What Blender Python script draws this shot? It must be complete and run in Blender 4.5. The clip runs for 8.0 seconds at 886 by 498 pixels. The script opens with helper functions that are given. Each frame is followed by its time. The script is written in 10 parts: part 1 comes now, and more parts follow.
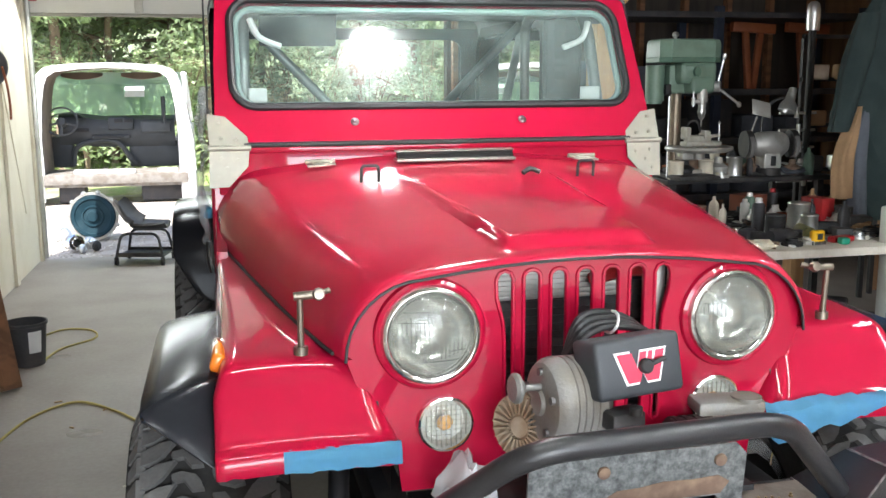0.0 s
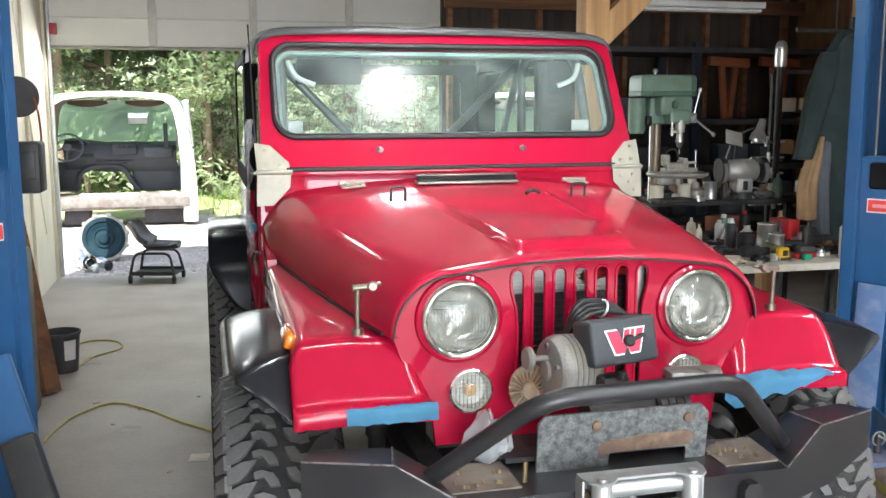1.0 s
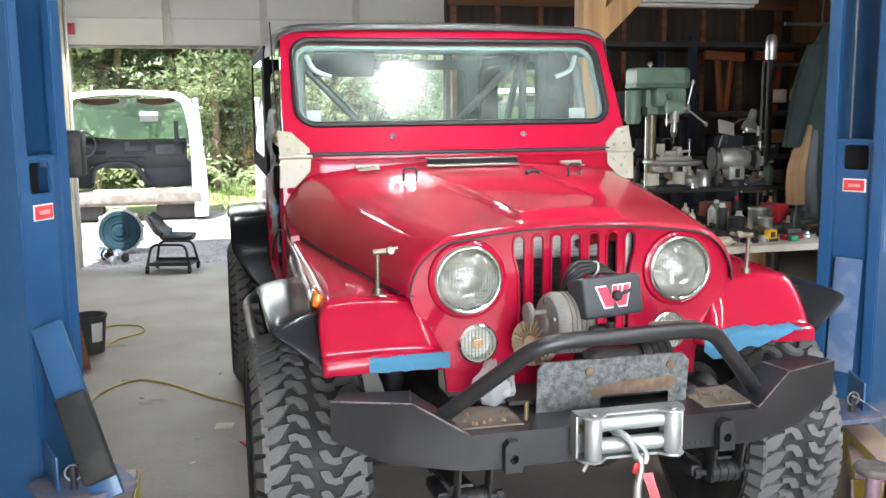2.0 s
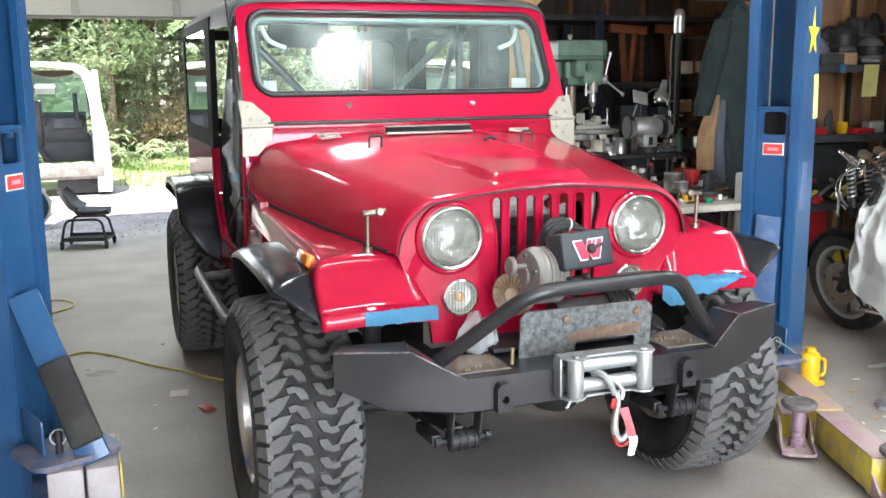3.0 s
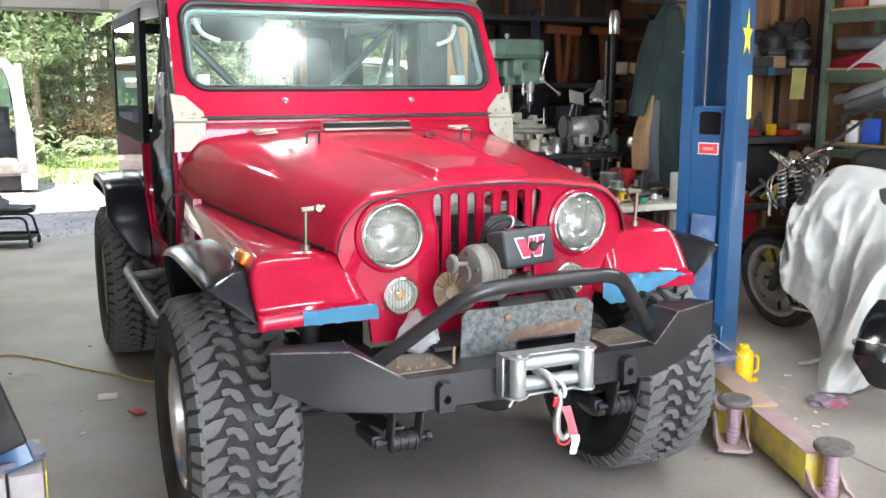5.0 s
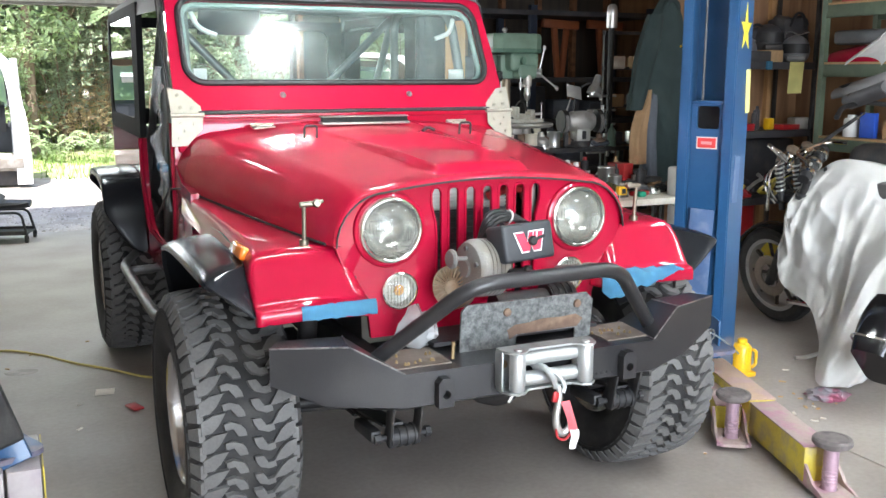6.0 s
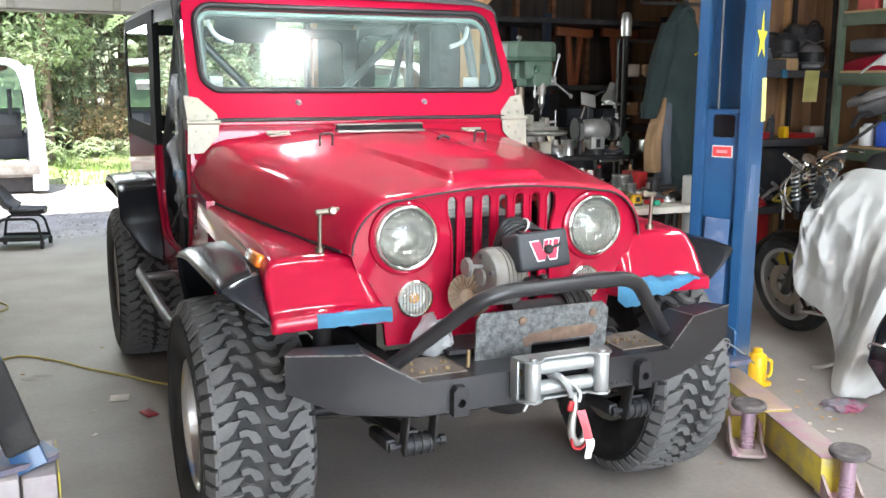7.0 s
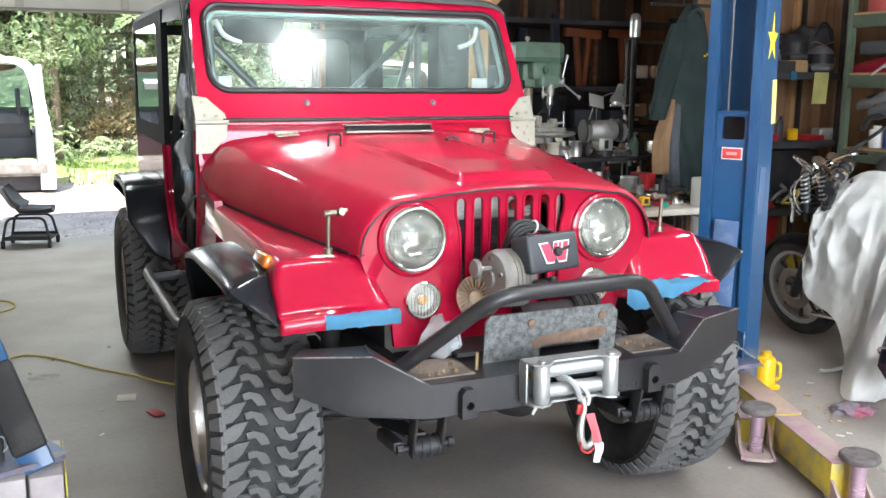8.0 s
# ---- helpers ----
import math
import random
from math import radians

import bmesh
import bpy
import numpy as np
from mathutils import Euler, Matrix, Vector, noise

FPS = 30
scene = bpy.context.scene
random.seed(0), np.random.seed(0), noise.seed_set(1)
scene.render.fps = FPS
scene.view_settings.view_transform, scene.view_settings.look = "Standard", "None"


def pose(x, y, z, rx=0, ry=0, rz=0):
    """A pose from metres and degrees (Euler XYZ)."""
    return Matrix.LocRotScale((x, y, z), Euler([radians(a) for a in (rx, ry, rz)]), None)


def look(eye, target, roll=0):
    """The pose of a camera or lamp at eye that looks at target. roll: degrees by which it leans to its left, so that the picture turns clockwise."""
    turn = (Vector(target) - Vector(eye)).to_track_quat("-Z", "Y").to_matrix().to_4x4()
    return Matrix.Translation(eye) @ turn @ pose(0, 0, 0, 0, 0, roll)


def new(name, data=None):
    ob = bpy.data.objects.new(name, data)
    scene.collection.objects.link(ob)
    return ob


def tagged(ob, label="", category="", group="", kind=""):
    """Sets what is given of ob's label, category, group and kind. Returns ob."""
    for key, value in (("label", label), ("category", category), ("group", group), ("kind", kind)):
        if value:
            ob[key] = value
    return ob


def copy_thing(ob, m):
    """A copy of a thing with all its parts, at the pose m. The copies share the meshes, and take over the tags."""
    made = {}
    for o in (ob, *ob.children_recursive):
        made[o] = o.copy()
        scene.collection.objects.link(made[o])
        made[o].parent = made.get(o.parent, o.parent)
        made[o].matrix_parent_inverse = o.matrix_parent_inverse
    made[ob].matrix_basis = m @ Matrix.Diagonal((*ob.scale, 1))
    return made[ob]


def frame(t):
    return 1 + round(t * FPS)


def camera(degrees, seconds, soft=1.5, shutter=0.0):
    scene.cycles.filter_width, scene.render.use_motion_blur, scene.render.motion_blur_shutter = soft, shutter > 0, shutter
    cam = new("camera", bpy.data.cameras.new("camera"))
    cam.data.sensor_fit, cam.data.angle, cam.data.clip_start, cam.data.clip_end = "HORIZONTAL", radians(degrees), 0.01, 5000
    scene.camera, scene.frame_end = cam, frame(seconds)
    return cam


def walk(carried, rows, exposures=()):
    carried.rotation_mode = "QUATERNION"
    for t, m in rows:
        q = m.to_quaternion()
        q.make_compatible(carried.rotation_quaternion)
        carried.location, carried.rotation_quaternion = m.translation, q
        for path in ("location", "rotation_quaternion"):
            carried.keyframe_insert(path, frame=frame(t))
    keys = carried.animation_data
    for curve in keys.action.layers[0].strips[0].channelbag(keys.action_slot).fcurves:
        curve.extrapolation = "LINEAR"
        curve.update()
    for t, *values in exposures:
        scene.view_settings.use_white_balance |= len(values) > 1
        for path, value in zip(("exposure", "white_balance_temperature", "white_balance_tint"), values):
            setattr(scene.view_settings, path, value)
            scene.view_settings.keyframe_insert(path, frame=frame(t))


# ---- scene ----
cam = camera(50.4, 8.0)
PATH = [
    (0, (-0.708, -1.762, 1.511), (-0.26, 0.156, 1.161), -0.3),
    (0.5, (-0.879, -2.007, 1.508), (-0.426, -0.087, 1.177), 0.2),
    (1, (-0.922, -2.22, 1.54), (-0.44, -0.301, 1.244), -0.1),
    (1.5, (-0.908, -2.467, 1.531), (-0.434, -0.544, 1.256), -0.3),
    (1.7, (-0.924, -2.498, 1.513), (-0.483, -0.567, 1.232), -0.5),
    (2.8, (-1.317, -2.589, 1.496), (-0.648, -0.737, 1.144), -0.7),
    (3, (-1.328, -2.62, 1.495), (-0.638, -0.777, 1.138), -0.6),
    (3.5, (-1.328, -2.66, 1.491), (-0.589, -0.839, 1.118), 0.0),
    (4, (-1.332, -2.646, 1.49), (-0.562, -0.835, 1.13), 0.3),
    (4.5, (-1.327, -2.597, 1.482), (-0.522, -0.8, 1.13), 0.3),
    (6, (-1.33, -2.559, 1.477), (-0.506, -0.775, 1.109), 0.1),
    (6.5, (-1.342, -2.565, 1.482), (-0.526, -0.775, 1.123), 0.2),
    (7, (-1.338, -2.553, 1.479), (-0.536, -0.755, 1.126), 0.2),
    (7.5, (-1.338, -2.546, 1.48), (-0.541, -0.746, 1.13), 0.3),
    (8, (-1.34, -2.538, 1.48), (-0.55, -0.735, 1.128), 0.4),
]
walk(cam, [(t, look(eye, target, roll)) for t, eye, target, roll in PATH], exposures=[(0, 1.60, 6200, 10), (1.5, 1.64, 6200, 10), (3, 1.86, 6050, 10), (8, 1.86, 6050, 10)])

# ---- world and lights ----
world = bpy.data.worlds.new("sky")
scene.world = world
world.use_nodes = True
wn = world.node_tree.nodes
sky = wn.new("ShaderNodeTexSky")
sky.sky_type = "NISHITA"
sky.sun_disc = False
sky.sun_elevation, sky.sun_rotation = radians(59), radians(205)
sky.air_density, sky.dust_density = 1.0, 2.0
world.node_tree.links.new(sky.outputs[0], wn["Background"].inputs[0])
wn["Background"].inputs[1].default_value = 0.15
sun_data = bpy.data.lights.new("sun", "SUN")
sun_data.energy, sun_data.angle, sun_data.color = 5.0, radians(0.6), (1.0, 0.95, 0.87)
sun = new("sun", sun_data)
sun.matrix_world = look((-6, 7.5, 15.5), (-2, 16, 0))


def area_lamp(name, at, target, sx, sy, watts, colour=(1, 1, 1)):
    d = bpy.data.lights.new(name, "AREA")
    d.shape, d.size, d.size_y, d.energy, d.color = "RECTANGLE", sx, sy, watts, colour
    ob = new(name, d)
    ob.matrix_world = look(at, target)
    return ob


# added area lamps as daylight: unseen door behind the camera, and rear opening
area_lamp("front_door_daylight", (0.1, -6.45, 1.35), (0.5, -1.7, 0.8), 4.2, 2.1, 134, (0.93, 0.97, 1.0))
area_lamp("rear_door_daylight", (-0.5, 6.80, 2.03), (-0.5, 4.6, 0.0), 3.3, 0.35, 22, (0.97, 1.0, 0.97))

# ---- mesh helpers ----
def thing(name, label="", category="", at=(0, 0, 0), group="", turn=0, kind=""):
    ob = new(name)
    ob.empty_display_size = 0.1
    ob.matrix_basis = pose(*at, 0, 0, turn)
    return tagged(ob, label, category, group, kind)


def finish(bm, name, smooth):
    me = bpy.data.meshes.new(name)
    bmesh.ops.recalc_face_normals(bm, faces=bm.faces)
    if smooth:
        for f in bm.faces:
            f.smooth = True
    bm.to_mesh(me)
    bm.free()
    if smooth:
        me.set_sharp_from_angle(angle=radians(smooth if smooth > 1 else 38))
    return me


def part(name, bm, material, parent, label="", smooth=True):
    ob = new(name, finish(bm, name, smooth))
    ob.data.materials.append(material)
    ob.parent = parent
    return tagged(ob, label)


def solo(name, bm, material, label, category="", kind="", smooth=True, at=None, group=""):
    """A thing, or a piece of the setting, that is one mesh."""
    ob = new(name, finish(bm, name, smooth))
    ob.data.materials.append(material)
    if at is not None:
        ob.matrix_basis = at if isinstance(at, Matrix) else pose(*at)
    return tagged(ob, label, category, group, kind)


def box(bm, centre, size, rot=(0, 0, 0), bevel=0.0, seg=2):
    r = bmesh.ops.create_cube(bm, size=1.0)
    vs = r["verts"]
    m = pose(*centre, *rot) @ Matrix.Diagonal((*size, 1))
    bmesh.ops.transform(bm, matrix=m, verts=vs)
    if bevel:
        es = {e for v in vs for e in v.link_edges}
        bmesh.ops.bevel(bm, geom=list(es), offset=bevel, segments=seg, affect="EDGES", profile=0.5)
    return bm


def span(bm, a, b, bevel=0.0):
    """A box from corner a to corner b."""
    return box(bm, [(p + q) / 2 for p, q in zip(a, b)], [abs(q - p) for p, q in zip(a, b)], bevel=bevel)


def frame_of(d):
    d = Vector(d).normalized()
    up = Vector((0, 0, 1)) if abs(d.z) < 0.9 else Vector((0, 1, 0))
    a = d.cross(up).normalized()
    return a, a.cross(d).normalized()


def rod(bm, a, b, r, r2=None, n=14):
    a, b = Vector(a), Vector(b)
    u, w = frame_of(b - a)
    r2 = r if r2 is None else r2
    rings = []
    for p, rad in ((a, r), (b, r2)):
        rings.append([bm.verts.new(p + (u * math.cos(t) + w * math.sin(t)) * rad) for t in [2 * math.pi * i / n for i in range(n)]])
    for i in range(n):
        bm.faces.new((rings[0][i], rings[0][(i + 1) % n], rings[1][(i + 1) % n], rings[1][i]))
    bm.faces.new(rings[0])
    bm.faces.new(rings[1])
    return bm


def smooth_path(points, steps=6):
    """Catmull-Rom through the points."""
    ps = [Vector(p) for p in points]
    out = []
    for i in range(len(ps) - 1):
        p0, p1, p2, p3 = ps[max(i - 1, 0)], ps[i], ps[i + 1], ps[min(i + 2, len(ps) - 1)]
        for k in range(steps):
            t = k / steps
            out.append(0.5 * (2 * p1 + (p2 - p0) * t + (2 * p0 - 5 * p1 + 4 * p2 - p3) * t * t + (3 * p1 - p0 - 3 * p2 + p3) * t ** 3))
    return out + [ps[-1]]


def round_path(points, radius, steps=6):
    """Straight runs with rounded corners."""
    ps = [Vector(p) for p in points]
    out = [ps[0]]
    for a, b, c in zip(ps, ps[1:], ps[2:]):
        u, w = (a - b), (c - b)
        k = min(radius, u.length * 0.49, w.length * 0.49)
        p, q = b + u.normalized() * k, b + w.normalized() * k
        for i in range(steps + 1):
            t = i / steps
            out.append(p * (1 - t) ** 2 + b * 2 * t * (1 - t) + q * t * t)
    return out + [ps[-1]]


def tube(bm, path, r, n=10, closed=False):
    path = [Vector(p) for p in path]
    rings, u = [], None
    m = len(path)
    for i, p in enumerate(path):
        if closed:
            d = path[(i + 1) % m] - path[i - 1]
        else:
            d = path[min(i + 1, m - 1)] - path[max(i - 1, 0)]
        d.normalize()
        if u is None:
            u, w = frame_of(d)
        else:
            u = (u - d * u.dot(d)).normalized()
            w = u.cross(d).normalized()
        rr = r(i / (m - 1)) if callable(r) else r
        rings.append([bm.verts.new(p + (u * math.cos(2 * math.pi * k / n) + w * math.sin(2 * math.pi * k / n)) * rr) for k in range(n)])
    pairs = list(zip(rings, rings[1:])) + ([(rings[-1], rings[0])] if closed else [])
    for a, b in pairs:
        for k in range(n):
            bm.faces.new((a[k], a[(k + 1) % n], b[(k + 1) % n], b[k]))
    if not closed:
        bm.faces.new(rings[0])
        bm.faces.new(rings[-1])
    return bm


def lathe(bm, profile, m=None, n=32, closed=False):
    """Turn (radius, height) points round z, then place by m."""
    m = m or Matrix()
    rings = []
    for r, h in profile:
        if r < 1e-5:
            rings.append([bm.verts.new(m @ Vector((0, 0, h)))])
        else:
            rings.append([bm.verts.new(m @ Vector((r * math.cos(2 * math.pi * i / n), r * math.sin(2 * math.pi * i / n), h))) for i in range(n)])
    pairs = list(zip(rings, rings[1:])) + ([(rings[-1], rings[0])] if closed else [])
    for a, b in pairs:
        for i in range(n):
            j = (i + 1) % n
            vs = []
            for v in (a[i % len(a)], a[j % len(a)], b[j % len(b)], b[i % len(b)]):
                if v not in vs:
                    vs.append(v)
            if len(vs) > 2:
                bm.faces.new(vs)
    return bm


def grid(bm, rows, loop_u=False, thick=0.0):
    """A sheet through rows of points, or a shell of that thickness."""
    vs = [[bm.verts.new(p) for p in row] for row in rows]
    fs = []
    for a, b in zip(vs, vs[1:]):
        k = len(a)
        for i in range(k if loop_u else k - 1):
            j = (i + 1) % k
            try:
                fs.append(bm.faces.new((a[i], a[j], b[j], b[i])))
            except ValueError:
                pass
    if thick:
        bmesh.ops.recalc_face_normals(bm, faces=fs)
        bmesh.ops.solidify(bm, geom=fs, thickness=thick)
    return bm


def plate(bm, outer, holes, thick, m=None):
    """A flat plate in xy with holes, from z=0 up to thick, placed by m."""
    m = m or Matrix()
    made = []
    edges = []
    for ring in [outer] + list(holes):
        vs = [bm.verts.new((p[0], p[1], 0)) for p in ring]
        made += vs
        for i in range(len(vs)):
            edges.append(bm.edges.new((vs[i], vs[(i + 1) % len(vs)])))
    faces = [g for g in bmesh.ops.triangle_fill(bm, edges=edges, use_beauty=True)["geom"] if isinstance(g, bmesh.types.BMFace)]
    ext = bmesh.ops.extrude_face_region(bm, geom=faces)["geom"]
    top = [g for g in ext if isinstance(g, bmesh.types.BMVert)]
    bmesh.ops.translate(bm, verts=top, vec=(0, 0, thick))
    bmesh.ops.transform(bm, matrix=m, verts=made + top)
    return bm


def round_rect(w, h, r, cx=0.0, cy=0.0, n=6):
    out = []
    for sx, sy, a0 in ((1, 1, 0), (-1, 1, 90), (-1, -1, 180), (1, -1, 270)):
        for i in range(n + 1):
            a = radians(a0 + 90 * i / n)
            out.append((cx + sx * (w / 2 - r) + r * math.cos(a), cy + sy * (h / 2 - r) + r * math.sin(a)))
    return out


def circle(r, cx=0.0, cy=0.0, n=24):
    return [(cx + r * math.cos(2 * math.pi * i / n), cy + r * math.sin(2 * math.pi * i / n)) for i in range(n)]


XZ = Matrix(((1, 0, 0, 0), (0, 0, 1, 0), (0, 1, 0, 0), (0, 0, 0, 1)))   # plate x,y -> world x,z ; thickness -> +y
YZ = Matrix(((0, 0, 1, 0), (1, 0, 0, 0), (0, 1, 0, 0), (0, 0, 0, 1)))   # plate x,y -> world y,z ; thickness -> +x


def lerp(a, b, t):
    return a + (b - a) * t


def bezel_at(p, d):
    """Pose at p whose z axis points along d."""
    return Matrix.Translation(p) @ Vector(d).to_track_quat("Z", "Y").to_matrix().to_4x4()


# ---- materials ----
def mat(name, colour, rough=0.5, metal=0.0, coat=0.0, vary=0.12, scale=6.0, bump=0.0, bscale=60.0, second=None, amount=0.35, rvary=0.1, spec=0.5, detail=6.0, edge=(0.45, 0.62)):
    """Base colour with stains at one scale and grain at another, and a fine relief."""
    m = bpy.data.materials.new(name)
    m.use_nodes = True
    nt = m.node_tree
    n, l = nt.nodes, nt.links
    b = n["Principled BSDF"]
    tc = n.new("ShaderNodeTexCoord")
    big = n.new("ShaderNodeTexNoise")
    big.inputs["Scale"].default_value, big.inputs["Detail"].default_value = scale, detail
    l.new(tc.outputs["Object"], big.inputs["Vector"])
    fine = n.new("ShaderNodeTexNoise")
    fine.inputs["Scale"].default_value, fine.inputs["Detail"].default_value = bscale, 4.0
    l.new(tc.outputs["Object"], fine.inputs["Vector"])
    info = n.new("ShaderNodeObjectInfo")
    ramp = n.new("ShaderNodeMapRange")
    ramp.inputs["From Min"].default_value, ramp.inputs["From Max"].default_value = edge
    l.new(big.outputs["Fac"], ramp.inputs["Value"])
    mix = n.new("ShaderNodeMix")
    mix.data_type = "RGBA"
    c2 = second or tuple(c * 0.6 for c in colour)
    mix.inputs["A"].default_value, mix.inputs["B"].default_value = (*colour, 1), (*c2, 1)
    sc = n.new("ShaderNodeMath")
    sc.operation = "MULTIPLY"
    sc.inputs[1].default_value = amount
    l.new(ramp.outputs[0], sc.inputs[0])
    l.new(sc.outputs[0], mix.inputs["Factor"])
    hsv = n.new("ShaderNodeHueSaturation")
    l.new(mix.outputs["Result"], hsv.inputs["Color"])
    vr = n.new("ShaderNodeMapRange")
    vr.inputs["To Min"].default_value, vr.inputs["To Max"].default_value = 1 - vary, 1 + vary
    l.new(fine.outputs["Fac"], vr.inputs["Value"])
    l.new(vr.outputs[0], hsv.inputs["Value"])
    l.new(hsv.outputs[0], b.inputs["Base Color"])
    rr = n.new("ShaderNodeMapRange")
    rr.inputs["To Min"].default_value, rr.inputs["To Max"].default_value = max(rough - rvary, 0.01), min(rough + rvary, 1)
    l.new(big.outputs["Fac"], rr.inputs["Value"])
    l.new(rr.outputs[0], b.inputs["Roughness"])
    b.inputs["Metallic"].default_value = metal
    b.inputs["Coat Weight"].default_value = coat
    b.inputs["Coat Roughness"].default_value = 0.04
    b.inputs["Specular IOR Level"].default_value = spec
    if bump:
        bp = n.new("ShaderNodeBump")
        bp.inputs["Strength"].default_value, bp.inputs["Distance"].default_value = bump, 0.004
        l.new(fine.outputs["Fac"], bp.inputs["Height"])
        l.new(bp.outputs[0], b.inputs["Normal"])
    return m


def wood_mat(name, colour, dark, along=1, scale=14.0, rough=0.7, vary=0.0):
    """Boards with grain along one axis of the object."""
    m = mat(name, colour, rough, second=dark, amount=0.8, scale=3.0, bscale=90, bump=0.25, vary=0.1)
    n, l = m.node_tree.nodes, m.node_tree.links
    mp = n.new("ShaderNodeMapping")
    s = [scale, scale, scale]
    s[along] = 0.8
    mp.inputs["Scale"].default_value = s
    tc = next(x for x in n if x.bl_idname == "ShaderNodeTexCoord")
    big = next(x for x in n if x.bl_idname == "ShaderNodeTexNoise")
    info = next(x for x in n if x.bl_idname == "ShaderNodeObjectInfo")
    add = n.new("ShaderNodeVectorMath")
    l.new(tc.outputs["Object"], add.inputs[0])
    l.new(info.outputs["Random"], add.inputs[1])
    l.new(add.outputs[0], mp.inputs["Vector"])
    l.new(mp.outputs[0], big.inputs["Vector"])
    big.inputs["Scale"].default_value = 1.0
    big.inputs["Distortion"].default_value = 0.6
    return m


def glass_mat(name, tint=(1, 1, 1), rough=0.0, ior=1.5):
    m = bpy.data.materials.new(name)
    m.use_nodes = True
    n, l = m.node_tree.nodes, m.node_tree.links
    n.remove(n["Principled BSDF"])
    tr, gl, mx, fr = n.new("ShaderNodeBsdfTransparent"), n.new("ShaderNodeBsdfGlossy"), n.new("ShaderNodeMixShader"), n.new("ShaderNodeFresnel")
    tr.inputs[0].default_value = (*tint, 1)
    gl.inputs["Roughness"].default_value = rough
    fr.inputs[0].default_value = ior
    l.new(fr.outputs[0], mx.inputs[0])
    l.new(tr.outputs[0], mx.inputs[1])
    l.new(gl.outputs[0], mx.inputs[2])
    l.new(mx.outputs[0], n["Material Output"].inputs[0])
    return m


def glow_mat(name, colour, strength):
    m = bpy.data.materials.new(name)
    m.use_nodes = True
    b = m.node_tree.nodes["Principled BSDF"]
    b.inputs["Base Color"].default_value = (0.8, 0.8, 0.8, 1)
    b.inputs["Emission Color"].default_value = (*colour, 1)
    b.inputs["Emission Strength"].default_value = strength
    return m


RED = mat("red_paint", (0.350, 0.0035, 0.029), 0.45, spec=0.05, coat=0.90, vary=0.03, scale=2.5, second=(0.35, 0.006, 0.030), amount=0.5, rvary=0.06)
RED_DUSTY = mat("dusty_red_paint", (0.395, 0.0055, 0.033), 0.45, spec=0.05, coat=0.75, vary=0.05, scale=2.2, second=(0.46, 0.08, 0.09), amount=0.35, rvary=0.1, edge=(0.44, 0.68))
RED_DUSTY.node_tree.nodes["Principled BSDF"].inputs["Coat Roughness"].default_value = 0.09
BLACK_PLASTIC = mat("black_plastic", (0.015, 0.016, 0.019), 0.22, spec=0.16, vary=0.1, scale=3, rvary=0.08)
BLACK_POWDER = mat("black_powder_coat", (0.017, 0.017, 0.019), 0.33, spec=0.5, vary=0.2, bump=0.15, bscale=300, scale=4, second=(0.05, 0.048, 0.046), amount=0.3)
# groove rubber darkened so the shade between the lugs sits in its colour
RUBBER = mat("tyre_rubber", (0.013, 0.0125, 0.0125), 0.75, vary=0.25, bump=0.2, bscale=120, scale=7, second=(0.06, 0.056, 0.052), amount=0.5)
TREAD = mat("worn_tread_rubber", (0.118, 0.116, 0.113), 0.72, vary=0.22, bump=0.25, bscale=140, scale=9, second=(0.085, 0.082, 0.08), amount=0.6)
SEAL = mat("rubber_seal", (0.015, 0.015, 0.016), 0.55)
CHROME = mat("chrome", (0.86, 0.86, 0.85), 0.07, metal=1.0, vary=0.03, rvary=0.04)
STEEL = mat("zinc_steel", (0.62, 0.63, 0.62), 0.34, metal=0.9, vary=0.1, scale=9, second=(0.42, 0.42, 0.4), amount=0.5, bump=0.05)
STAINLESS = mat("dull_stainless", (0.33, 0.32, 0.265), 0.5, metal=0.4, vary=0.08, scale=14, second=(0.40, 0.37, 0.29), amount=0.5, bump=0.06)
ALUMINIUM = mat("cast_aluminium", (0.48, 0.47, 0.44), 0.5, metal=0.6, vary=0.14, scale=11, second=(0.28, 0.26, 0.22), amount=0.5, bump=0.25, bscale=160)
POLISHED = mat("polished_alloy", (0.62, 0.63, 0.64), 0.24, metal=1.0, vary=0.05, scale=5, second=(0.5, 0.5, 0.5), amount=0.3)
RUSTY = mat("rusty_galvanised", (0.215, 0.225, 0.222), 0.5, metal=0.5, vary=0.6, scale=52, second=(0.070, 0.075, 0.075), amount=0.85, bump=0.25, bscale=190, edge=(0.40, 0.66))
RUST = mat("rust", (0.15, 0.095, 0.065), 0.8, vary=0.3, scale=22, second=(0.27, 0.185, 0.125), amount=0.7, bump=0.4)
IRON = mat("dark_iron", (0.03, 0.03, 0.032), 0.55, metal=0.4, vary=0.25, scale=10, second=(0.075, 0.068, 0.06), amount=0.5, bump=0.2)
BOX_GREY = mat("winch_box_plastic", (0.035, 0.04, 0.046), 0.5, vary=0.08, bump=0.12, bscale=350)
TAPE = mat("blue_masking_tape", (0.045, 0.16, 0.26), 0.85, vary=0.06, scale=18, second=(0.05, 0.18, 0.33), amount=0.6, bump=0.2)
BLUE = mat("blue_enamel", (0.020, 0.080, 0.195), 0.34, vary=0.06, scale=3, second=(0.036, 0.105, 0.225), amount=0.5, rvary=0.1, coat=0.2)
BLUE_WORN = mat("worn_blue_enamel", (0.085, 0.145, 0.28), 0.45, vary=0.08, scale=9, second=(0.25, 0.28, 0.38), amount=0.6)
DIRTY_BLUE = mat("dirty_blue_enamel", (0.065, 0.10, 0.19), 0.5, vary=0.15, scale=14, second=(0.20, 0.16, 0.18), amount=0.75, bump=0.1)
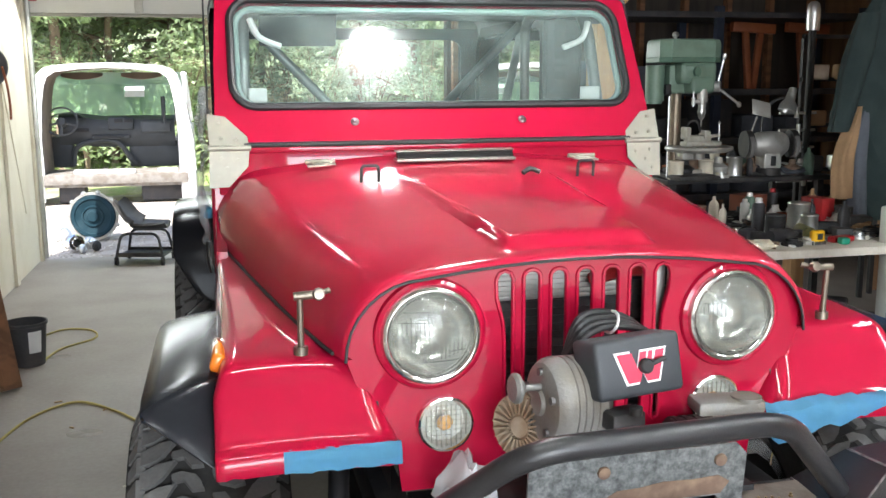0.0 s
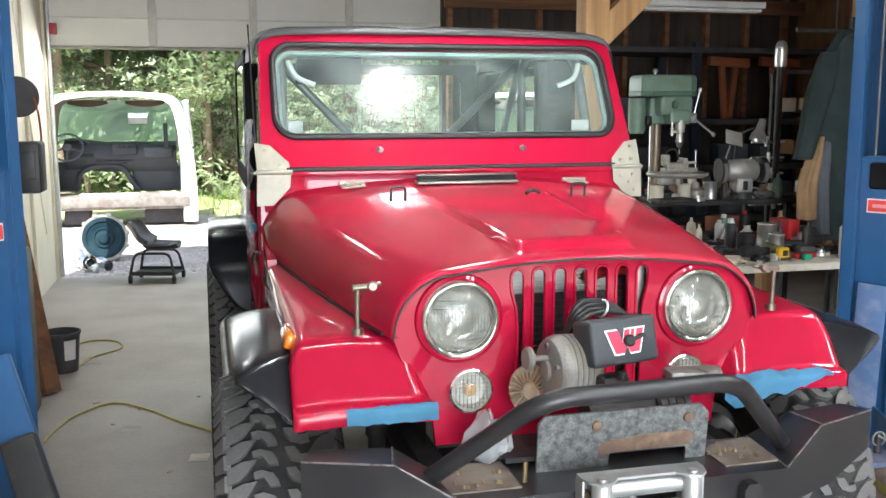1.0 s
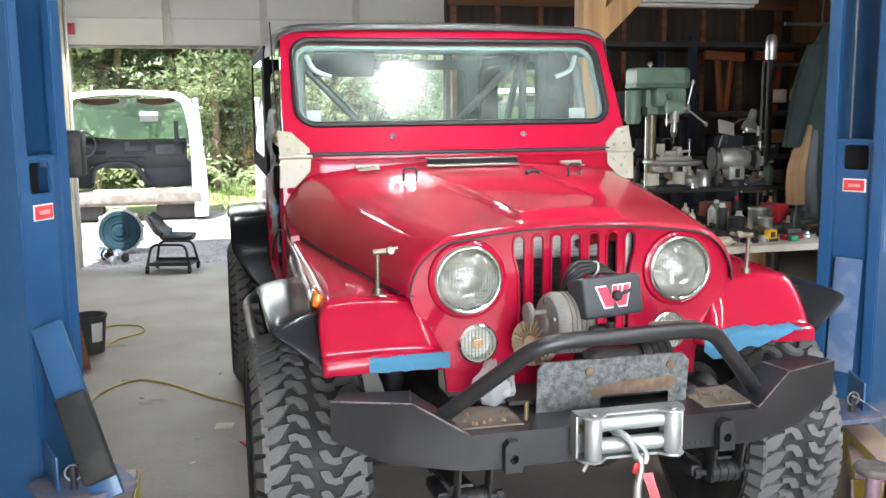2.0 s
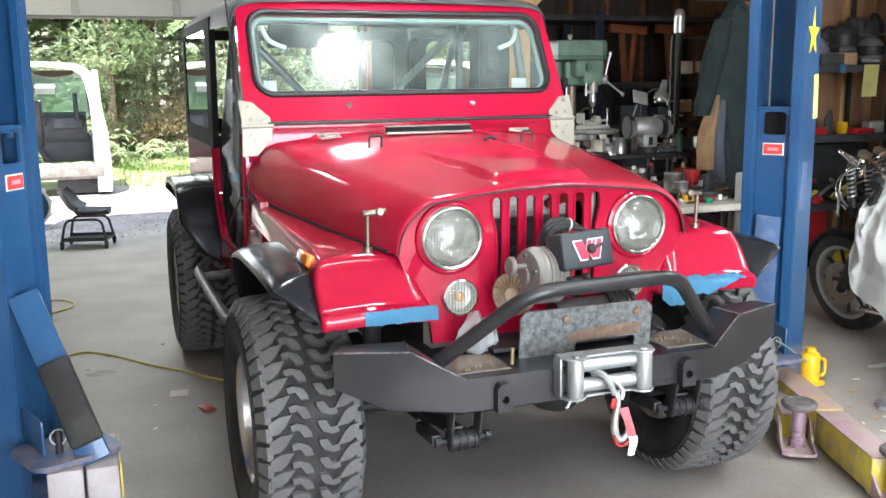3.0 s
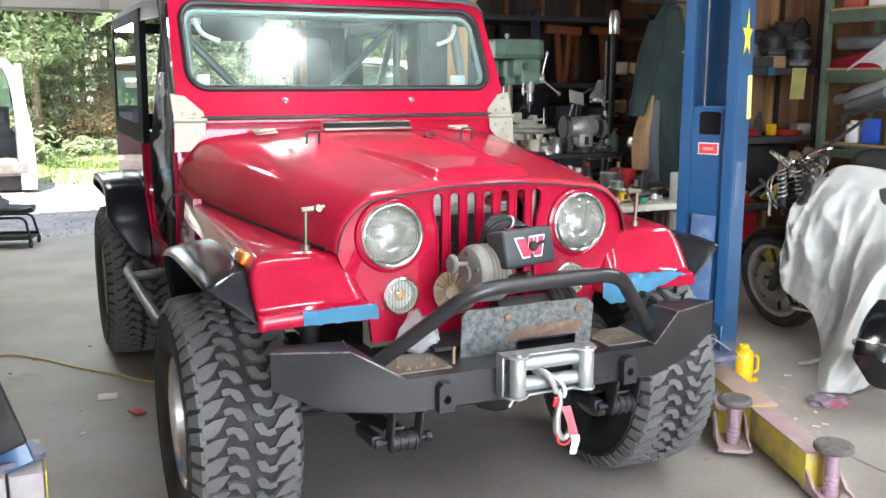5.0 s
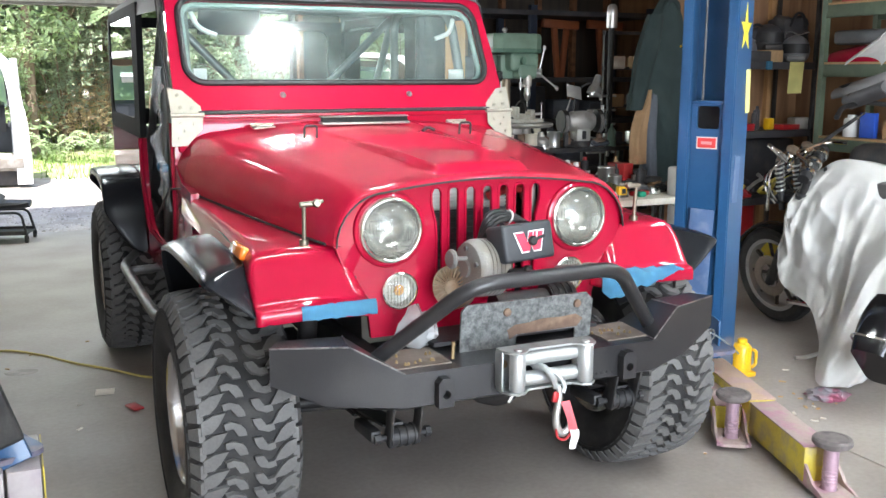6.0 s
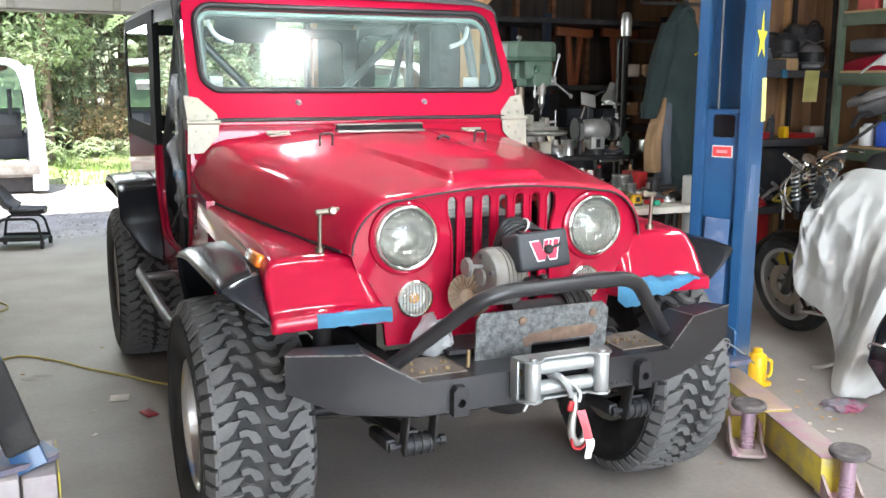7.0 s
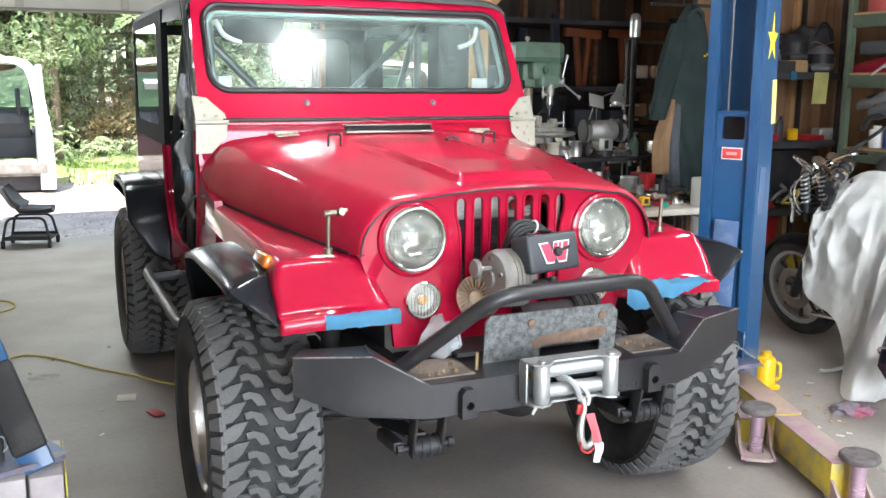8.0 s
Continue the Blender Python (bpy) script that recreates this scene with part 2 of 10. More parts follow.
YELLOW = mat("yellow_enamel", (0.58, 0.46, 0.05), 0.5, vary=0.12, scale=14, second=(0.36, 0.29, 0.17), amount=0.75)
YELLOW_CLEAN = mat("clean_yellow_enamel", (0.85, 0.48, 0.01), 0.3, vary=0.05, coat=0.3)
ARM_TOP = mat("scuffed_arm", (0.42, 0.33, 0.30), 0.6, vary=0.15, scale=12, second=(0.45, 0.24, 0.32), amount=0.8, bump=0.15)
CONCRETE = mat("concrete", (0.33, 0.297, 0.27), 0.6, vary=0.17, scale=1.7, second=(0.225, 0.19, 0.165), amount=0.65, bump=0.12, bscale=45, rvary=0.12, edge=(0.4, 0.7))
PLYWOOD = wood_mat("plywood", (0.30, 0.17, 0.085), (0.18, 0.095, 0.05), along=2, scale=7)
LUMBER = wood_mat("lumber", (0.52, 0.31, 0.13), (0.36, 0.19, 0.08), along=2, scale=16)
GREY_WOOD = wood_mat("weathered_wood", (0.34, 0.30, 0.25), (0.22, 0.19, 0.15), along=2, scale=12)
CAST_GREY = mat("grey_cast_housing", (0.22, 0.215, 0.205), 0.5, metal=0.3, vary=0.12, scale=12, second=(0.20, 0.17, 0.13), amount=0.6, bump=0.3, bscale=160)
SLIDER = mat("worn_grey_tube", (0.14, 0.14, 0.145), 0.42, metal=0.5, vary=0.12, scale=9, second=(0.08, 0.075, 0.07), amount=0.6)
DIRTY_TRAY = mat("dirty_tray", (0.17, 0.14, 0.115), 0.7, vary=0.2, scale=14, second=(0.10, 0.075, 0.055), amount=0.7, bump=0.3)
OLD_BOARD = wood_mat("very_dark_old_boards", (0.055, 0.042, 0.032), (0.03, 0.024, 0.02), along=2, scale=10)
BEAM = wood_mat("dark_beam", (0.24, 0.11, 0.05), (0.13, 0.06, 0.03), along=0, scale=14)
CREAM = mat("cream_painted_board", (0.74, 0.68, 0.55), 0.7, vary=0.05, scale=2.2, second=(0.60, 0.52, 0.38), amount=0.5, bump=0.1)
WHITE_PANEL = mat("white_door_panel", (0.74, 0.74, 0.70), 0.6, vary=0.03, scale=1.6, second=(0.62, 0.61, 0.55), amount=0.4)
WHITE_PAINT = mat("white_car_paint", (0.82, 0.82, 0.81), 0.25, coat=0.4, vary=0.02)
DARK = mat("dark_shop_junk", (0.035, 0.035, 0.04), 0.6, vary=0.3, scale=8, second=(0.08, 0.07, 0.06), amount=0.5)
GREEN_MACHINE = mat("green_machine_paint", (0.16, 0.25, 0.19), 0.42, vary=0.08, scale=9, second=(0.11, 0.16, 0.12), amount=0.5)
GREEN_RACK = mat("green_rack_steel", (0.11, 0.15, 0.10), 0.5, vary=0.1, scale=9)
CHIPBOARD = mat("chipboard", (0.46, 0.30, 0.15), 0.8, vary=0.25, scale=40, bscale=200)
CLOTH = mat("white_sheet", (0.50, 0.495, 0.48), 0.95, vary=0.05, scale=4, second=(0.42, 0.405, 0.375), amount=0.5, bump=0.15, bscale=200, spec=0.08)
GREEN_CLOTH = mat("dark_green_cloth", (0.019, 0.033, 0.032), 0.9, vary=0.2, scale=7, bump=0.3, bscale=140)
TAN_CLOTH = mat("tan_cloth", (0.34, 0.21, 0.11), 0.9, vary=0.12, scale=8, bump=0.3, bscale=140)
DENIM = mat("grey_denim", (0.09, 0.10, 0.12), 0.9, vary=0.2, scale=9, bump=0.3, bscale=140)
for cloth_, size_, deep_ in ((CLOTH, 3.4, 0.035), (GREEN_CLOTH, 5.0, 0.03), (TAN_CLOTH, 6.0, 0.02), (DENIM, 6.0, 0.02)):   # creases pressed into the cloth
    n_, l_ = cloth_.node_tree.nodes, cloth_.node_tree.links
    ridge_, cb_, tc_ = n_.new("ShaderNodeTexNoise"), n_.new("ShaderNodeBump"), n_.new("ShaderNodeTexCoord")
    ridge_.noise_type = "RIDGED_MULTIFRACTAL"
    ridge_.inputs["Scale"].default_value, ridge_.inputs["Detail"].default_value, ridge_.inputs["Distortion"].default_value = size_, 1.5, 0.6
    cb_.inputs["Strength"].default_value, cb_.inputs["Distance"].default_value = 0.55, deep_
    l_.new(tc_.outputs["Object"], ridge_.inputs["Vector"])
    l_.new(ridge_.outputs["Fac"], cb_.inputs["Height"])
    l_.new(n_["Bump"].outputs[0], cb_.inputs["Normal"])
    l_.new(cb_.outputs[0], n_["Principled BSDF"].inputs["Normal"])
ORANGE = mat("orange_enamel", (0.30, 0.085, 0.03), 0.5, vary=0.1)
RED_PLASTIC = mat("red_plastic", (0.40, 0.018, 0.022), 0.4, vary=0.06)
AMBER = mat("amber_lens", (0.75, 0.19, 0.008), 0.15, coat=0.6, vary=0.05)
PAPER = mat("paper", (0.72, 0.66, 0.58), 0.9, vary=0.04)
NOTE = mat("yellow_note", (0.78, 0.74, 0.28), 0.85, vary=0.03)
LABEL_RED = mat("red_sticker", (0.72, 0.06, 0.06), 0.5, vary=0.03)
LABEL_WHITE = mat("white_sticker", (0.8, 0.8, 0.78), 0.5, vary=0.03)
STAR_YELLOW = mat("yellow_sticker", (0.85, 0.68, 0.05), 0.45, vary=0.03)
CORD = mat("yellow_cord", (0.50, 0.40, 0.12), 0.6, vary=0.08)
BOTTLE = mat("teal_drum", (0.012, 0.034, 0.047), 0.55, vary=0.15, scale=8, second=(0.026, 0.052, 0.066), amount=0.6, spec=0.15)
GLASS = glass_mat("clear_glass", (0.90, 0.97, 0.95))
gn, gl_ = GLASS.node_tree.nodes, GLASS.node_tree.links
wide, gmix, gb, gnz = gn.new("ShaderNodeBsdfGlossy"), gn.new("ShaderNodeMixShader"), gn.new("ShaderNodeBump"), gn.new("ShaderNodeTexNoise")
wide.inputs["Roughness"].default_value = 0.22
gnz.inputs["Scale"].default_value, gnz.inputs["Detail"].default_value = 26.0, 6.0
gb.inputs["Strength"].default_value, gb.inputs["Distance"].default_value = 0.35, 0.002
gn["Glossy BSDF"].inputs["Roughness"].default_value = 0.035
gmix.inputs[0].default_value = 0.30
gl_.new(gnz.outputs["Fac"], gb.inputs["Height"])
gl_.new(gb.outputs[0], gn["Glossy BSDF"].inputs["Normal"])
gl_.new(gn["Glossy BSDF"].outputs[0], gmix.inputs[1])
gl_.new(wide.outputs[0], gmix.inputs[2])
gl_.new(gmix.outputs[0], gn["Mix Shader"].inputs[2])
dust, dmix = gn.new("ShaderNodeBsdfDiffuse"), gn.new("ShaderNodeMixShader")   # film of dust and scratches; its teal colour also paints in milky haze
dust.inputs[0].default_value = (0.50, 0.63, 0.59, 1)
dn, dr_ = gn.new("ShaderNodeTexNoise"), gn.new("ShaderNodeMapRange")
dn.inputs["Scale"].default_value, dn.inputs["Detail"].default_value, dn.inputs["Distortion"].default_value = 4.0, 8.0, 1.5
dr_.inputs["From Min"].default_value, dr_.inputs["From Max"].default_value = 0.35, 0.75
dr_.inputs["To Min"].default_value, dr_.inputs["To Max"].default_value = 0.07, 0.26
gtc = gn.new("ShaderNodeTexCoord")
gl_.new(gtc.outputs["Object"], dn.inputs["Vector"])
gl_.new(dn.outputs["Fac"], dr_.inputs["Value"])
gl_.new(dr_.outputs[0], dmix.inputs[0])
gl_.new(gn["Mix Shader"].outputs[0], dmix.inputs[1])
gl_.new(gtc.outputs["Object"], gnz.inputs["Vector"])
gl_.new(dust.outputs[0], dmix.inputs[2])
gl_.new(dmix.outputs[0], gn["Material Output"].inputs[0])
LENS = glass_mat("lamp_lens", (0.90, 0.92, 0.90), 0.12)
ln_, ll_ = LENS.node_tree.nodes, LENS.node_tree.links
frost, fmix = ln_.new("ShaderNodeBsdfDiffuse"), ln_.new("ShaderNodeMixShader")   # moulded flutes scatter
frost.inputs[0].default_value = (0.62, 0.63, 0.60, 1)
fmix.inputs[0].default_value = 0.09
ll_.new(ln_["Mix Shader"].outputs[0], fmix.inputs[1])
ll_.new(frost.outputs[0], fmix.inputs[2])
ll_.new(fmix.outputs[0], ln_["Material Output"].inputs[0])
LATCH = mat("dull_latch_steel", (0.22, 0.19, 0.15), 0.4, metal=0.85, vary=0.1)
SILVERED = mat("silvered_reflector", (0.62, 0.62, 0.58), 0.38, metal=0.45, vary=0.05)
LENS_CLEAR = glass_mat("clear_lens", (0.94, 0.95, 0.93), 0.05)
cn_, cl_ = LENS_CLEAR.node_tree.nodes, LENS_CLEAR.node_tree.links
cfrost, cmix = cn_.new("ShaderNodeBsdfDiffuse"), cn_.new("ShaderNodeMixShader")
cfrost.inputs[0].default_value = (0.75, 0.75, 0.70, 1)
cmix.inputs[0].default_value = 0.13
cl_.new(cn_["Mix Shader"].outputs[0], cmix.inputs[1])
cl_.new(cfrost.outputs[0], cmix.inputs[2])
cl_.new(cmix.outputs[0], cn_["Material Output"].inputs[0])
VAN_GLASS = glass_mat("green_glass", (0.62, 0.80, 0.70))
vn_, vl_ = VAN_GLASS.node_tree.nodes, VAN_GLASS.node_tree.links
film, vmix = vn_.new("ShaderNodeBsdfTranslucent"), vn_.new("ShaderNodeMixShader")   # pale green film paints in the haze and reflections on the van glass
film.inputs[0].default_value = (0.42, 0.56, 0.46, 1)
vmix.inputs[0].default_value = 0.35
vl_.new(vn_["Mix Shader"].outputs[0], vmix.inputs[1])
vl_.new(film.outputs[0], vmix.inputs[2])
vl_.new(vmix.outputs[0], vn_["Material Output"].inputs[0])
TOP_BLACK = mat("matt_black_top", (0.012, 0.012, 0.013), 0.75, spec=0.12, vary=0.15, bump=0.2, bscale=220)
SMOKED = glass_mat("smoked_glass", (0.60, 0.70, 0.63))

# ================= the garage =================
XL, XR, YB, YF, ZC = -2.29, 5.3, 6.9, -6.4, 3.3
bm = bmesh.new()
span(bm, (XL - 0.2, YF, -0.12), (1.62, YB, 0.0), 0.006)
span(bm, (1.628, YF, -0.12), (XR + 0.2, YB, 0.0), 0.006)
solo("floor", bm, CONCRETE, "worn grey concrete garage floor with stains", "floor", "structure", smooth=30)
bm = bmesh.new()
span(bm, (1.61, YF, -0.13), (1.64, YB, -0.006))
solo("floor_joint", bm, DARK, "dark joint between two floor slabs", "floor", "structure", smooth=False)

bm = bmesh.new()
span(bm, (XL - 0.14, YF, 0), (XL - 0.02, YB, ZC))
solo("wall_west", bm, GREY_WOOD, "weathered grey board wall", "wall", "structure", smooth=False)
bm = bmesh.new()
span(bm, (XR, YF, 0), (XR + 0.12, YB, ZC))
solo("wall_east", bm, PLYWOOD, "plywood wall behind the shelves", "wall", "structure", smooth=False)
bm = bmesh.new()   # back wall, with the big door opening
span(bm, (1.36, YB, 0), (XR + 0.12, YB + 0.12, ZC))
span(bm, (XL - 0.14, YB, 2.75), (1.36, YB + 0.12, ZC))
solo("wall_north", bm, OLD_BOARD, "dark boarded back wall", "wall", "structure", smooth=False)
bm = bmesh.new()   # front wall behind the camera, with an open door
span(bm, (XL - 0.14, YF - 0.12, 0), (-3.0 + 0.9, YF, ZC))
span(bm, (2.3, YF - 0.12, 0), (XR + 0.12, YF, ZC))
span(bm, (-2.1, YF - 0.12, 2.9), (2.3, YF, ZC))
solo("wall_south", bm, GREY_WOOD, "weathered board front wall", "wall", "structure", smooth=False)
bm = bmesh.new()
span(bm, (XL - 0.14, YF - 0.12, ZC), (XR + 0.12, YB + 0.12, ZC + 0.1))
for k in range(17):
    y = YF + 0.4 + k * 0.8
    span(bm, (XL, y, ZC - 0.2), (XR, y + 0.05, ZC + 0.01))
solo("ceiling", bm, GREY_WOOD, "open wooden ceiling with joists", "ceiling", "structure", smooth=False)

# cream board along the left wall, with battens
bm = bmesh.new()
span(bm, (XL - 0.02, 4.75, 0.0), (XL + 0.015, YB, 2.74), 0.003)
solo("wall_panel", bm, CREAM, "cream painted wall board beside the door", "wall", "structure", smooth=False)
for y in (4.78, 5.75, 6.80):
    bm = bmesh.new()
    span(bm, (XL + 0.0155, y, 0.0), (XL + 0.04, y + 0.09, 2.74), 0.003)
    solo("trim", bm, CREAM, "cream painted upright batten", "trim", "structure", smooth=False)
bm = bmesh.new()
tube(bm, [(XL + 0.05, 5.2, 2.6), (XL + 0.05, 6.2, 0.5)], 0.006, 6)
solo("cable_on_wall", bm, CREAM, "thin pale cable running down the wall board", "cable")
for k, y in enumerate((-5.4, -4.2, -3.0, -1.8, -0.6, 0.6, 1.8, 3.0, 3.6, 4.2, 4.6)):
    bm = bmesh.new()
    span(bm, (XL - 0.02, y, 0.0), (XL + 0.07, y + 0.045, ZC - 0.2), 0.002)
    solo("stud", bm, LUMBER, "bare wooden wall stud", "stud", "structure", smooth=False)
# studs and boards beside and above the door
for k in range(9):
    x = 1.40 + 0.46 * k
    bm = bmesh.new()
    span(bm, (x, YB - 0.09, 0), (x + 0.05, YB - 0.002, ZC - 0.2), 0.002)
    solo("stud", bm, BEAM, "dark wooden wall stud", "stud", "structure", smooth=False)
bm = bmesh.new()
span(bm, (1.36, YB - 0.13, 2.50), (XR, YB - 0.092, 2.64), 0.003)
solo("beam", bm, BEAM, "reddish wooden header beam", "beam", "structure", smooth=False)

# half-open sectional door
def door_panels():
    door = thing("door_1", "white sectional garage door, rolled half up", "door", kind="structure")
    for row in range(2):
        z0 = 2.10 + row * 0.50
        bm = bmesh.new()
        span(bm, (XL + 0.02, YB + 0.02, z0), (1.35, YB + 0.06, z0 + 0.495), 0.006)
        sec = part("panel", bm, WHITE_PANEL, door, smooth=30)
        for k in range(4):
            xa = XL + 0.06 + k * 0.90
            bm = bmesh.new()
            if k:
                span(bm, (xa - 0.05, YB - 0.012, z0 + 0.008), (xa + 0.02, YB + 0.019, z0 + 0.487), 0.004)
                part("stile", bm, mat("door_stile", (0.55, 0.55, 0.50), 0.6), sec, smooth=30)
            else:
                bm.free()
        bm = bmesh.new()
        span(bm, (XL + 0.02, YB + 0.005, z0 + 0.24), (1.35, YB + 0.019, z0 + 0.255))
        part("rib", bm, mat("door_rib", (0.6, 0.6, 0.56), 0.6), sec, smooth=False)
    bm = bmesh.new()
    span(bm, (XL + 0.02, YB + 0.015, 2.072), (1.35, YB + 0.065, 2.098), 0.004)
    part("bottom_seal", bm, mat("door_seal", (0.34, 0.33, 0.29), 0.8), door, "grey bottom seal")
    bm = bmesh.new()
    span(bm, (XL + 0.045, YB - 0.06, 0.02), (XL + 0.075, YB - 0.002, 2.9), 0.004)
    part("track", bm, STEEL, door, "steel door track")
    bm = bmesh.new()
    box(bm, (XL + 0.10, YB - 0.03, 2.24), (0.07, 0.04, 0.10), bevel=0.006)
    part("roller_bracket", bm, RED_PLASTIC, door, "red roller bracket")
door_panels()


def raised_door():
    """An unseen front door, added flat under the joists for soft white reflections."""
    door = thing("door_2", "unseen white sectional door added under the ceiling as a reflector", "door", kind="structure")
    for k in range(6):
        y0 = -6.25 + 0.53 * k
        bm = bmesh.new()
        span(bm, (-2.15, y0, 2.96), (2.35, y0 + 0.52, 3.0), 0.006)
        part("panel", bm, WHITE_PANEL, door, smooth=30)
    for x in (-2.2, 2.38):
        bm = bmesh.new()
        span(bm, (x, -6.3, 2.94), (x + 0.03, -3.0, 3.0), 0.004)
        part("track", bm, STEEL, door, "steel door track")


raised_door()

# post with knee brace
bm = bmesh.new()
span(bm, (1.245, 3.0, 0), (1.395, 3.15, ZC - 0.2), 0.006)
solo("post", bm, LUMBER, "yellowish square wooden post", "post", "structure", smooth=30)
bm = bmesh.new()
a, b = Vector((1.36, 3.075, 1.96)), Vector((1.98, 3.075, 2.56))
d = (b - a)
box(bm, (a + b) / 2, (d.length, 0.10, 0.14), (0, -math.degrees(math.atan2(d.z, d.x)), 0), 0.005)
solo("knee_brace", bm, LUMBER, "diagonal wooden brace on the post", "brace", "structure", smooth=30)
bm = bmesh.new()
span(bm, (1.24, 3.0, 2.55), (XR, 3.14, 2.78), 0.005)
solo("beam", bm, BEAM, "heavy wooden beam over the post", "beam", "structure", smooth=30)

# ---- lamps ----
TUBE_GLOW = glow_mat("fluorescent_tube", (0.97, 1.0, 0.98), 21.5)
BULB_GLOW = glow_mat("work_lamp_glow", (1.0, 1.0, 0.96), 46.0)


def tube_light(at, turn, length=1.25, lit=True):
    t = thing("ceiling_light", "white ceiling batten with two fluorescent tubes" if lit else "unlit white ceiling batten", "lamp", at, "ceiling lights", turn)
    bm = bmesh.new()
    box(bm, (0, 0, 0.03), (length, 0.13, 0.05), bevel=0.006)
    part("housing", bm, LABEL_WHITE, t)
    for s in (-1, 1):
        bm = bmesh.new()
        rod(bm, (-length / 2 + 0.03, s * 0.035, -0.014), (length / 2 - 0.03, s * 0.035, -0.014), 0.014, n=10)
        part("tube", bm, TUBE_GLOW if lit else LABEL_WHITE, t)
    for s in (-1, 1):
        bm = bmesh.new()
        rod(bm, (s * length * 0.35, 0, 0.05), (s * length * 0.35, 0, ZC + 0.004 - at[2]), 0.004, n=6)
        part("hanger", bm, STEEL, t)
    return t


# lit battens added out of view, placed to brighten hood, fenders, floor and door
LIGHTS = [(1.75, -3.4, 2.75, 90), (1.35, -2.9, 2.75, 90), (1.1, -1.2, 2.75, 90), (-0.3, -3.9, 2.75, 90), (0.95, -2.7, 2.75, 90), (-0.5, -0.75, 2.75, 0), (-1.15, 3.7, 2.75, 90), (2.9, -0.9, 2.75, 90), (2.3, -0.3, 2.75, 90)]
for x, y, z, a in LIGHTS:
    tube_light((x, y, z), a)
tube_light((3.05, 5.07, 2.36), 0, 1.3, lit=False)
lampo = thing("work_lamp", "bright bell-shaped work lamp hanging over the car", "lamp", (-0.07, 0.95, 2.42))
bm = bmesh.new()
lathe(bm, [(0.165, -0.15), (0.16, -0.06), (0.135, 0.03), (0.09, 0.10), (0.03, 0.14), (0.0, 0.14), (0.0, 0.135), (0.027, 0.135), (0.086, 0.097), (0.131, 0.028), (0.156, -0.06), (0.161, -0.15)], n=28, closed=False)
part("shade", bm, LABEL_WHITE, lampo)
bm = bmesh.new()
lathe(bm, [(0, -0.13), (0.04, -0.12), (0.068, -0.07), (0.075, 0.0), (0.065, 0.06), (0.04, 0.10)], n=24)
part("bulb", bm, BULB_GLOW, lampo)
bm = bmesh.new()
rod(bm, (0, 0, 0.14), (0, 0, ZC + 0.004 - 2.42), 0.005, n=6)
part("cord", bm, SEAL, lampo)

# ================= two-post lift =================
def lift_post(sx, label, m):
    """Upright with an open channel, carriage, guard and foot; m turns and places the upright in the thing."""
    t = thing("lift_post", label, "car lift", (1.60 if sx > 0 else -1.55, 0.855, 0), "two-post car lift")
    h = ZC - 0.25

    def piece(name, bm, material, parent, text="", smooth=30):
        bmesh.ops.transform(bm, matrix=m, verts=bm.verts)
        return part(name, bm, material, parent, text, smooth)

    bm = bmesh.new()
    w, d = 0.13, 0.20
    plate(bm, [(-w, 0), (-w + 0.052, 0), (-w + 0.052, 0.035), (-w + 0.042, 0.035), (-w + 0.042, 0.010), (-w + 0.010, 0.010), (-w + 0.010, d - 0.01), (w - 0.010, d - 0.01), (w - 0.010, 0.010), (w - 0.042, 0.010), (w - 0.042, 0.035), (w - 0.052, 0.035), (w - 0.052, 0), (w, 0), (w, d), (-w, d)], [], h - 0.02, Matrix.Translation((0, 0, 0.02)))
    es = [e for e in bm.edges if abs(e.verts[0].co.z - e.verts[1].co.z) > 1 and len(e.link_faces) == 2 and min(v.co.y for v in e.verts) < 0.001]
    bmesh.ops.bevel(bm, geom=es, offset=0.005, segments=2, affect="EDGES")
    piece("channel", bm, BLUE, t)
    bm = bmesh.new()   # carriage plate with a window
    plate(bm, [(-0.076, 0.22), (0.076, 0.22), (0.076, 1.345), (-0.076, 1.345)], [round_rect(0.105, 0.105, 0.014, 0.004, 1.275, 3)], 0.012, Matrix.Translation((0, 0.024, 0)) @ XZ)
    span(bm, (-0.076, 0.02, 1.336), (0.076, 0.07, 1.352), 0.003)
    piece("carriage", bm, BLUE, t)
    bm = bmesh.new()
    span(bm, (-0.110, 0.12, 0.2), (0.110, 0.185, 1.33))
    piece("carriage_core", bm, SEAL, t, smooth=False)
    bm = bmesh.new()
    rod(bm, (-0.040, 0.06, 1.33), (-0.042, 0.06, h), 0.006, n=8)
    piece("lift_cable", bm, SLIDER, t, "steel lift cable")
    bm = bmesh.new()
    box(bm, (0.004, 0.0215, 1.158), (0.098, 0.003, 0.056))
    lab = piece("warning_sticker", bm, LABEL_WHITE, t, "red and white warning sticker", smooth=False)
    bm = bmesh.new()
    box(bm, (0.004, 0.0185, 1.158), (0.086, 0.003, 0.045))
    piece("sticker_face", bm, LABEL_RED, lab, smooth=False)
    bm = bmesh.new()
    box(bm, (0.004, 0.016, 1.158), (0.05, 0.002, 0.014))
    piece("sticker_bar", bm, mat("sticker_bar", (0.8, 0.35, 0.35), 0.5), lab, smooth=False)
    bm = bmesh.new()
    span(bm, (-0.17, -0.05, 0.0), (0.17, 0.24, 0.02), 0.003)
    piece("base_plate", bm, BLUE_WORN, t)
    return t, piece


